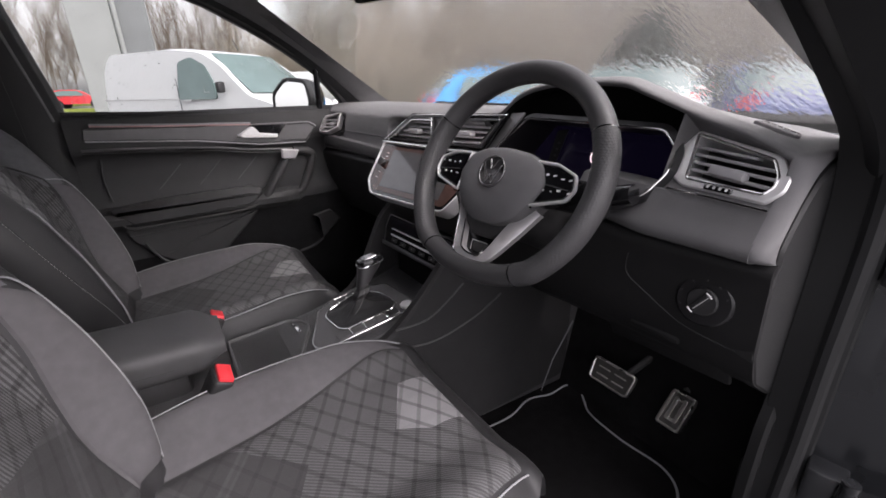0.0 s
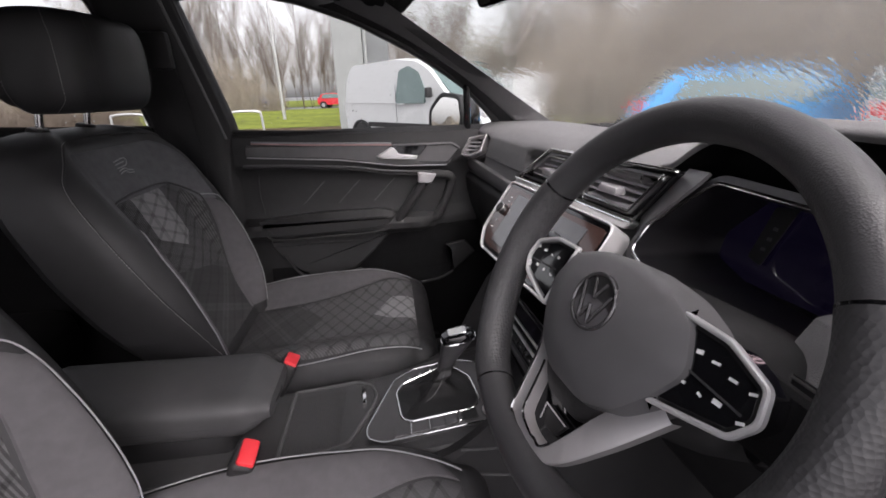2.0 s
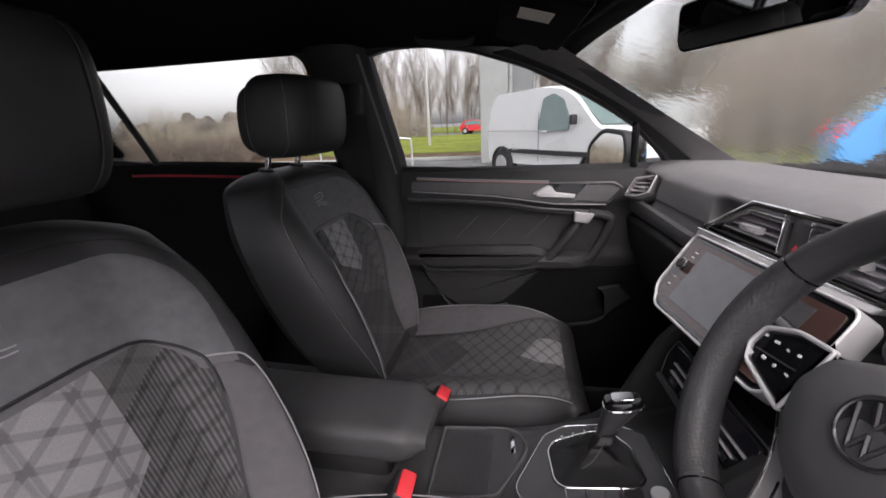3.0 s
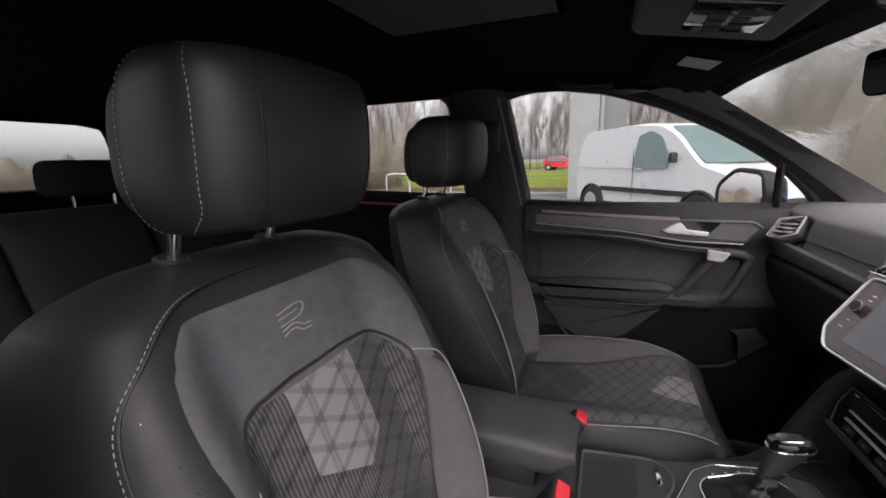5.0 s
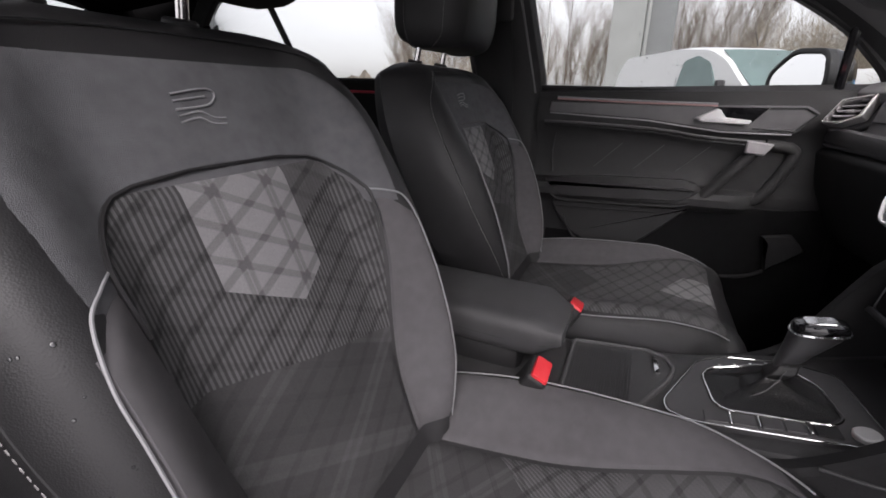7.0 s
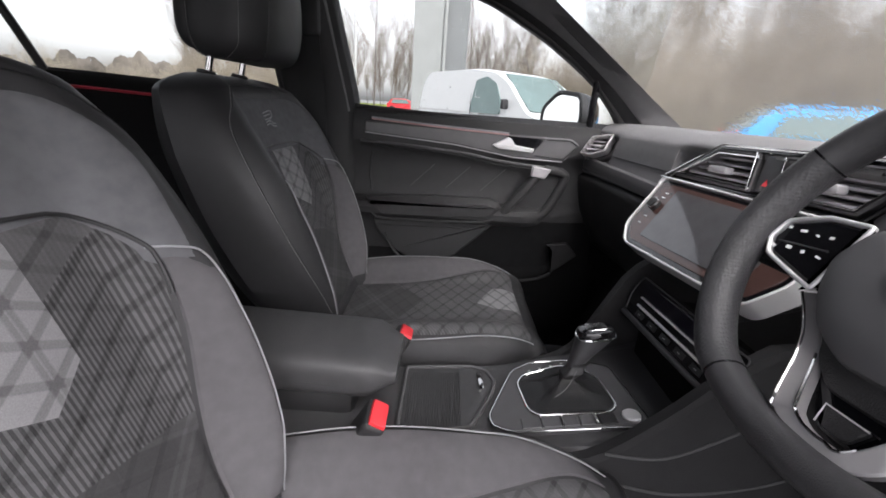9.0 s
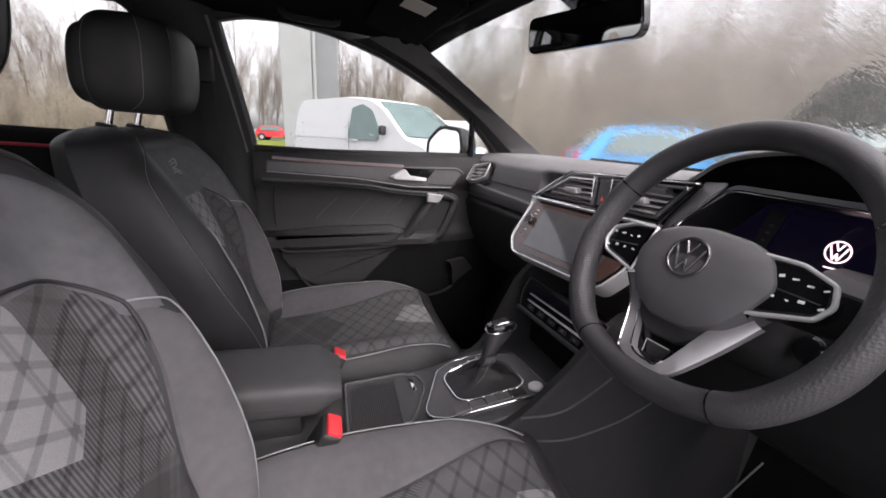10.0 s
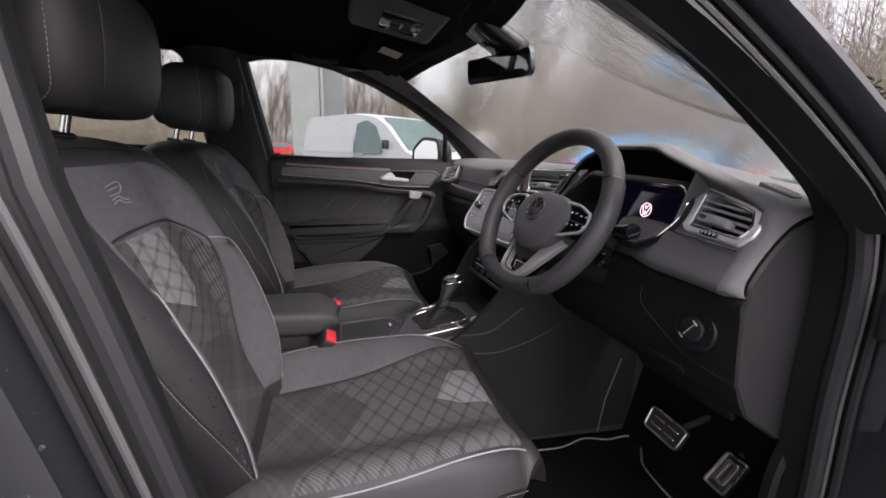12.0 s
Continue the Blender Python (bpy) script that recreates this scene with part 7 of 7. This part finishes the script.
for i in range(16):
    a = radians(-100 - i * 2.6)
    d = 52 + 3 * math.sin(i * 1.3)
    copy_thing(shrubs[i % 3], pose(d * math.cos(a), d * math.sin(a), 0, 0, 0, math.degrees(a) + 90 + 180 * (i % 2)) @ Matrix.Scale(0.55 + 0.2 * math.sin(i * 1.9), 4))

trees = [bare_tree(k + 5, 8.0 + 1.5 * k) for k in range(4)]
spots = []
rng = random.Random(3)
for i in range(84):
    a = radians(-149 - i * 0.5 + rng.uniform(-0.8, 0.8))
    d = rng.uniform(46, 75)
    spots.append((d * math.cos(a), d * math.sin(a)))
for i in range(20):
    a = radians(164 - i * 3.6 + rng.uniform(-2, 2))
    d = rng.uniform(24, 34)
    spots.append((d * math.cos(a), d * math.sin(a)))
for i, (x, y) in enumerate(spots):
    m = pose(x, y, 0, 0, 0, i * 77) @ Matrix.Scale(rng.uniform(0.7, 1.15), 4)
    if i < 4:
        trees[i].matrix_world = m
    else:
        copy_thing(trees[i % 4], m)

def far_wood(rng):
    """A low, ragged belt of woodland along the horizon behind the car."""
    tops = []
    for i in range(420):
        a = radians(-88 - i * 0.185)
        h = lerp(2.3, 3.9, smooth(130, 150, -math.degrees(a))) + 0.5 * math.sin(i * 0.21) + 0.35 * math.sin(i * 0.57 + 1) + rng.uniform(-0.14, 0.18)
        tops.append((a, h, 60 + 1.5 * math.sin(i * 0.13)))
    return loft([[Vector((d * k * math.cos(a), d * k * math.sin(a), h * f)) for a, h, d in tops] for k, f in ((1.0, 0.0), (1.0, 0.55), (1.008, 0.85), (1.015, 1.0), (1.03, 0.8), (1.03, 0.0))])


whole("far_wood", far_wood(random.Random(8)), FARWOOD, "distant brown winter woodland along the horizon", "woodland", kind="stuff")

low = [whole("low_scrub", thicket(20 + k, 4.0, 1.1, 120), TWIG, "low brown scrub beside the road", "scrub", kind="stuff") for k in range(2)]
for i in range(16):
    a = radians(-110 - i * 2.5)
    d = 20.5 + 1.5 * math.sin(i)
    m = pose(0.7 + d * math.cos(a), 0.3 + d * math.sin(a), 0, 0, 0, math.degrees(a) + 90)
    if i < 2:
        low[i].matrix_world = m
    else:
        copy_thing(low[i % 2], m)


def vehicle(name, label, profile, glass_line, width, paint, wheels, windows, category="car", tumble=0.12, group=""):
    """A closed car body lofted across its width from a side profile, with wheels and windows as parts."""
    v = thing(name, label, category, group)
    prof = rounded(profile, 0.12, 5)
    rows = []
    half = width / 2
    for s in np.linspace(-1, 1, 17):
        row = []
        for p in prof:
            inn = tumble * smooth(glass_line, glass_line + 0.7, p.y)
            end = 0.10 * smooth(abs(prof[0].x) - 0.9, abs(prof[0].x), abs(p.x))
            row.append(Vector((s * (half - inn - 0.5 * end), p.x - math.copysign(0.10 * abs(s) ** 4 * smooth(1.2, 2.0, abs(p.x)), p.x), p.y - 0.04 * abs(s) ** 6 * smooth(0.6, 1.0, p.y))))
        rows.append(row)
    bodyp = part("body", loft(rows, closed_u=True, caps=True), paint, v)
    for y in wheels:
        for s in (-1, 1):
            wm = basis((s * (half - 0.10), y, 0.32), (0, 1, 0), (0, 0, 1))
            if s < 0:
                wm = basis((s * (half - 0.10), y, 0.32), (0, -1, 0), (0, 0, 1))
            wh = part("wheel", disc(0.32, wm, -0.1, 0.106, 32, 0.03), TYRE, v)
            part("rim", disc(0.20, wm, 0.10, 0.112, 24, 0.01), GALV, wh)
            part("arch", ring([(0.38 * math.cos(a), 0.38 * math.sin(a)) for a in np.linspace(0, 6.283, 28, endpoint=False)], wm, 0.05, 0.06, 0.104, 0.01), RUBBER, v)
    for kind, pts in windows:
        if kind == "side":
            for s in (-1, 1):
                o = rounded(pts, 0.06, 4)
                rows2 = []
                for d in (-0.03, 0.004):
                    rows2.append([Vector((s * (half - tumble * smooth(glass_line, glass_line + 0.7, q.y) + d), q.x, q.y)) for q in o])
                part("side_window", loft(rows2, closed_u=True, caps=True), CARGLASS, v, "tinted side window")
        else:
            (y0, z0), (y1, z1) = pts
            rows2 = []
            out = Vector((0, z0 - z1, y1 - y0)) if kind == "rear" else Vector((0, z1 - z0, y0 - y1))
            out.normalize()
            for f in np.linspace(0, 1, 6):
                z = lerp(z0, z1, f)
                w = half - 0.10 - tumble * smooth(glass_line, glass_line + 0.7, z)
                rows2.append([Vector((s * w, lerp(y0, y1, f) - (1 if kind == "front" else -1) * 0.09 * abs(s) ** 3, z)) + out * 0.030 for s in np.linspace(-1, 1, 11)])
            part(kind + "_windscreen", solid(rows2, 0.012), CARGLASS, v, "tinted windscreen")
    return v


VAN = [(-2.0, 0.35), (-2.05, 0.9), (-2.0, 1.60), (-1.80, 1.80), (-0.2, 1.83), (0.40, 1.77), (0.74, 1.60), (1.32, 1.10), (1.80, 0.98), (2.08, 0.80), (2.10, 0.38)]
van = vehicle("panel_van", "white panel van parked on the wet car park", VAN, 1.05, 1.82, WHITEPAINT, (-1.35, 1.32), [("side", [(-0.14, 1.02), (-0.10, 1.60), (0.18, 1.67), (0.46, 1.55), (0.66, 1.24), (0.68, 1.02)]), ("front", [(1.40, 1.09), (0.62, 1.70)]), ("rear", [(-2.04, 1.1), (-2.0, 1.5)])], "van", 0.10)
for s in (-1, 1):
    part("door_mirror", box((0.14, 0.08, 0.17), pose(s * 0.98, 0.86, 1.20), 0.03, 2), HARD, van, "black door mirror")
    part("rub_strip", box((0.02, 2.2, 0.09), pose(s * 0.915, 0.05, 0.62), 0.008, 1), HARD, van)
    part("sliding_groove", box((0.008, 1.75, 0.02), pose(s * 0.912, -1.05, 1.02), 0.003, 1), GALV, van)
    part("door_handle", box((0.02, 0.14, 0.03), pose(s * 0.918, 0.06, 1.0), 0.008, 1), WHITEPAINT, van)
    part("door_gap", box((0.006, 0.012, 0.9), pose(s * 0.911, -0.12, 0.9), 0.002, 1), RUBBER, van)
    part("headlight", box((0.30, 0.20, 0.18), pose(s * 0.68, 1.93, 0.86, -20, 0, -s * 20), 0.06, 3), SATIN, van, "clear headlight")
part("bumper", box((1.78, 0.25, 0.22), pose(0, 2.02, 0.48), 0.08, 3), HARD, van)
part("roof_aerial", tube([(0, 0.45, 1.80), (0, 0.35, 2.0)], 0.006, n=6), RUBBER, van)
van.matrix_world = pose(-8.3, 1.5, 0, 0, 0, -52)

HATCH = [(-1.95, 0.35), (-2.0, 0.80), (-1.85, 1.02), (-1.45, 1.40), (-0.9, 1.47), (0.0, 1.46), (0.5, 1.36), (1.05, 0.98), (1.75, 0.86), (2.0, 0.68), (2.02, 0.35)]
HWIN = [("side", [(-1.45, 0.98), (-1.25, 1.32), (-0.6, 1.38), (0.2, 1.35), (0.85, 0.98)]), ("front", [(1.02, 1.0), (0.45, 1.38)]), ("rear", [(-1.84, 1.02), (-1.48, 1.38)])]
def hatch(label, paint, x, y, rz, group="parked cars"):
    c = vehicle("parked_car", label, HATCH, 0.95, 1.78, paint, (-1.28, 1.28), HWIN, "car", 0.16, group)
    for s in (-1, 1):
        part("door_mirror", box((0.18, 0.08, 0.12), pose(s * 0.95, 0.62, 1.02), 0.03, 2), paint, c)
        part("tail_light", box((0.28, 0.10, 0.16), pose(s * 0.66, -1.88, 0.88, 10, 0, s * 15), 0.03, 2), RED, c, "red tail light")
        part("headlight", box((0.32, 0.14, 0.12), pose(s * 0.62, 1.86, 0.74, -25, 0, -s * 15), 0.04, 2), SATIN, c)
    c.matrix_world = pose(x, y, 0, 0, 0, rz)
    return c


hatch("bright blue hatchback parked in front of the hedge", BLUEPAINT, -5.9, 6.6, -24)
hatch("silver hatchback parked in front of the hedge", SILVERPAINT, -4.2, 7.8, 40)
hatch("navy blue hatchback parked in front of the hedge", NAVYPAINT, -2.7, 9.3, 40)
hatch("blue car on the far road", NAVYPAINT, -50, -13.5, -12, "far cars")
hatch("red car on the far road", REDPAINT, -47, -4.5, -12, "far cars")

col = thing("clad_column", "tall grey clad square column beside the van", "column", kind="structure")
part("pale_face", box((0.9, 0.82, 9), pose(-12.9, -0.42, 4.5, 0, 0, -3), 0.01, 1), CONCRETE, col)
# Other side of the same column, shade put into its grey.
part("shaded_face", box((0.7, 0.62, 9), pose(-13.0, 0.38, 4.5, 0, 0, -3), 0.01, 1), CLADSHADED, col)
part("downpipe", tube([(-12.42, 0.035, 0), (-12.42, 0.035, 9)], 0.05, n=10), CONCRETE, col, "pale downpipe")
for i in range(3):
    hoop = thing("cycle_hoop", "galvanised steel cycle hoop", "barrier", "cycle hoops")
    part("bar", tube(cr([(0, -0.4, 0), (0, -0.4, 0.7), (0, -0.3, 0.85), (0, 0.3, 0.85), (0, 0.4, 0.7), (0, 0.4, 0)], 24), 0.03, n=8), GALV, hoop)
    hoop.matrix_world = pose(-11.5 - 0.3 * i, -3.2 - 1.6 * i, 0, 0, 0, 10)
lamp = thing("street_lamp", "tall grey street lamp post", "street lamp")
part("post", tube([(0, 0, 0), (0, 0, 8)], [0.09, 0.05], n=10), GALV, lamp)
part("lantern", box((0.5, 0.2, 0.12), pose(0.2, 0, 8), 0.04, 2), GALV, lamp)
lamp.matrix_world = pose(-24, -5.0, 0)
whole("white_box_trailer", box((1.4, 2.4, 1.5), pose(-14.9, 5.4, 0.95, 0, 0, -24), 0.08, 2), WHITEPAINT, "white box trailer standing behind the van", "trailer")


def leafy_bush(seed, w, h, count):
    rng = random.Random(seed)
    verts, faces = [], []
    for i in range(count):
        g, u = rng.uniform(0, 6.283), rng.uniform(-0.2, 1)
        r = (1 - max(u, 0) ** 2) ** 0.5 * rng.uniform(0.6, 1.05) * (0.8 + 0.25 * math.sin(3 * g + 4 * u))
        c = Vector((w * r * math.cos(g), w * 0.7 * r * math.sin(g), h * (0.25 + 0.75 * u) * rng.uniform(0.85, 1.05)))
        a = Vector((rng.uniform(-1, 1), rng.uniform(-1, 1), rng.uniform(-1, 1))).normalized() * 0.07
        b = a.cross(Vector((rng.uniform(-1, 1), rng.uniform(-1, 1), 1)).normalized())
        k = len(verts)
        verts += [c - a, c + b * 0.5, c + a, c - b * 0.5]
        faces.append((k, k + 1, k + 2, k + 3))
    me = bpy.data.meshes.new("leaves")
    me.from_pydata(verts, [], faces)
    bm = bmesh.new()
    bm.from_mesh(me)
    bpy.data.meshes.remove(me)
    return bm


ba = radians(122)
bush = whole("evergreen_bush", leafy_bush(7, 1.5, 2.9, 9000), EVERGREEN, "dark evergreen bush standing before the hedge", "bush", kind="stuff")
bush.matrix_world = pose(0.8 + 13.6 * math.cos(ba), 0.3 + 13.6 * math.sin(ba), 0)
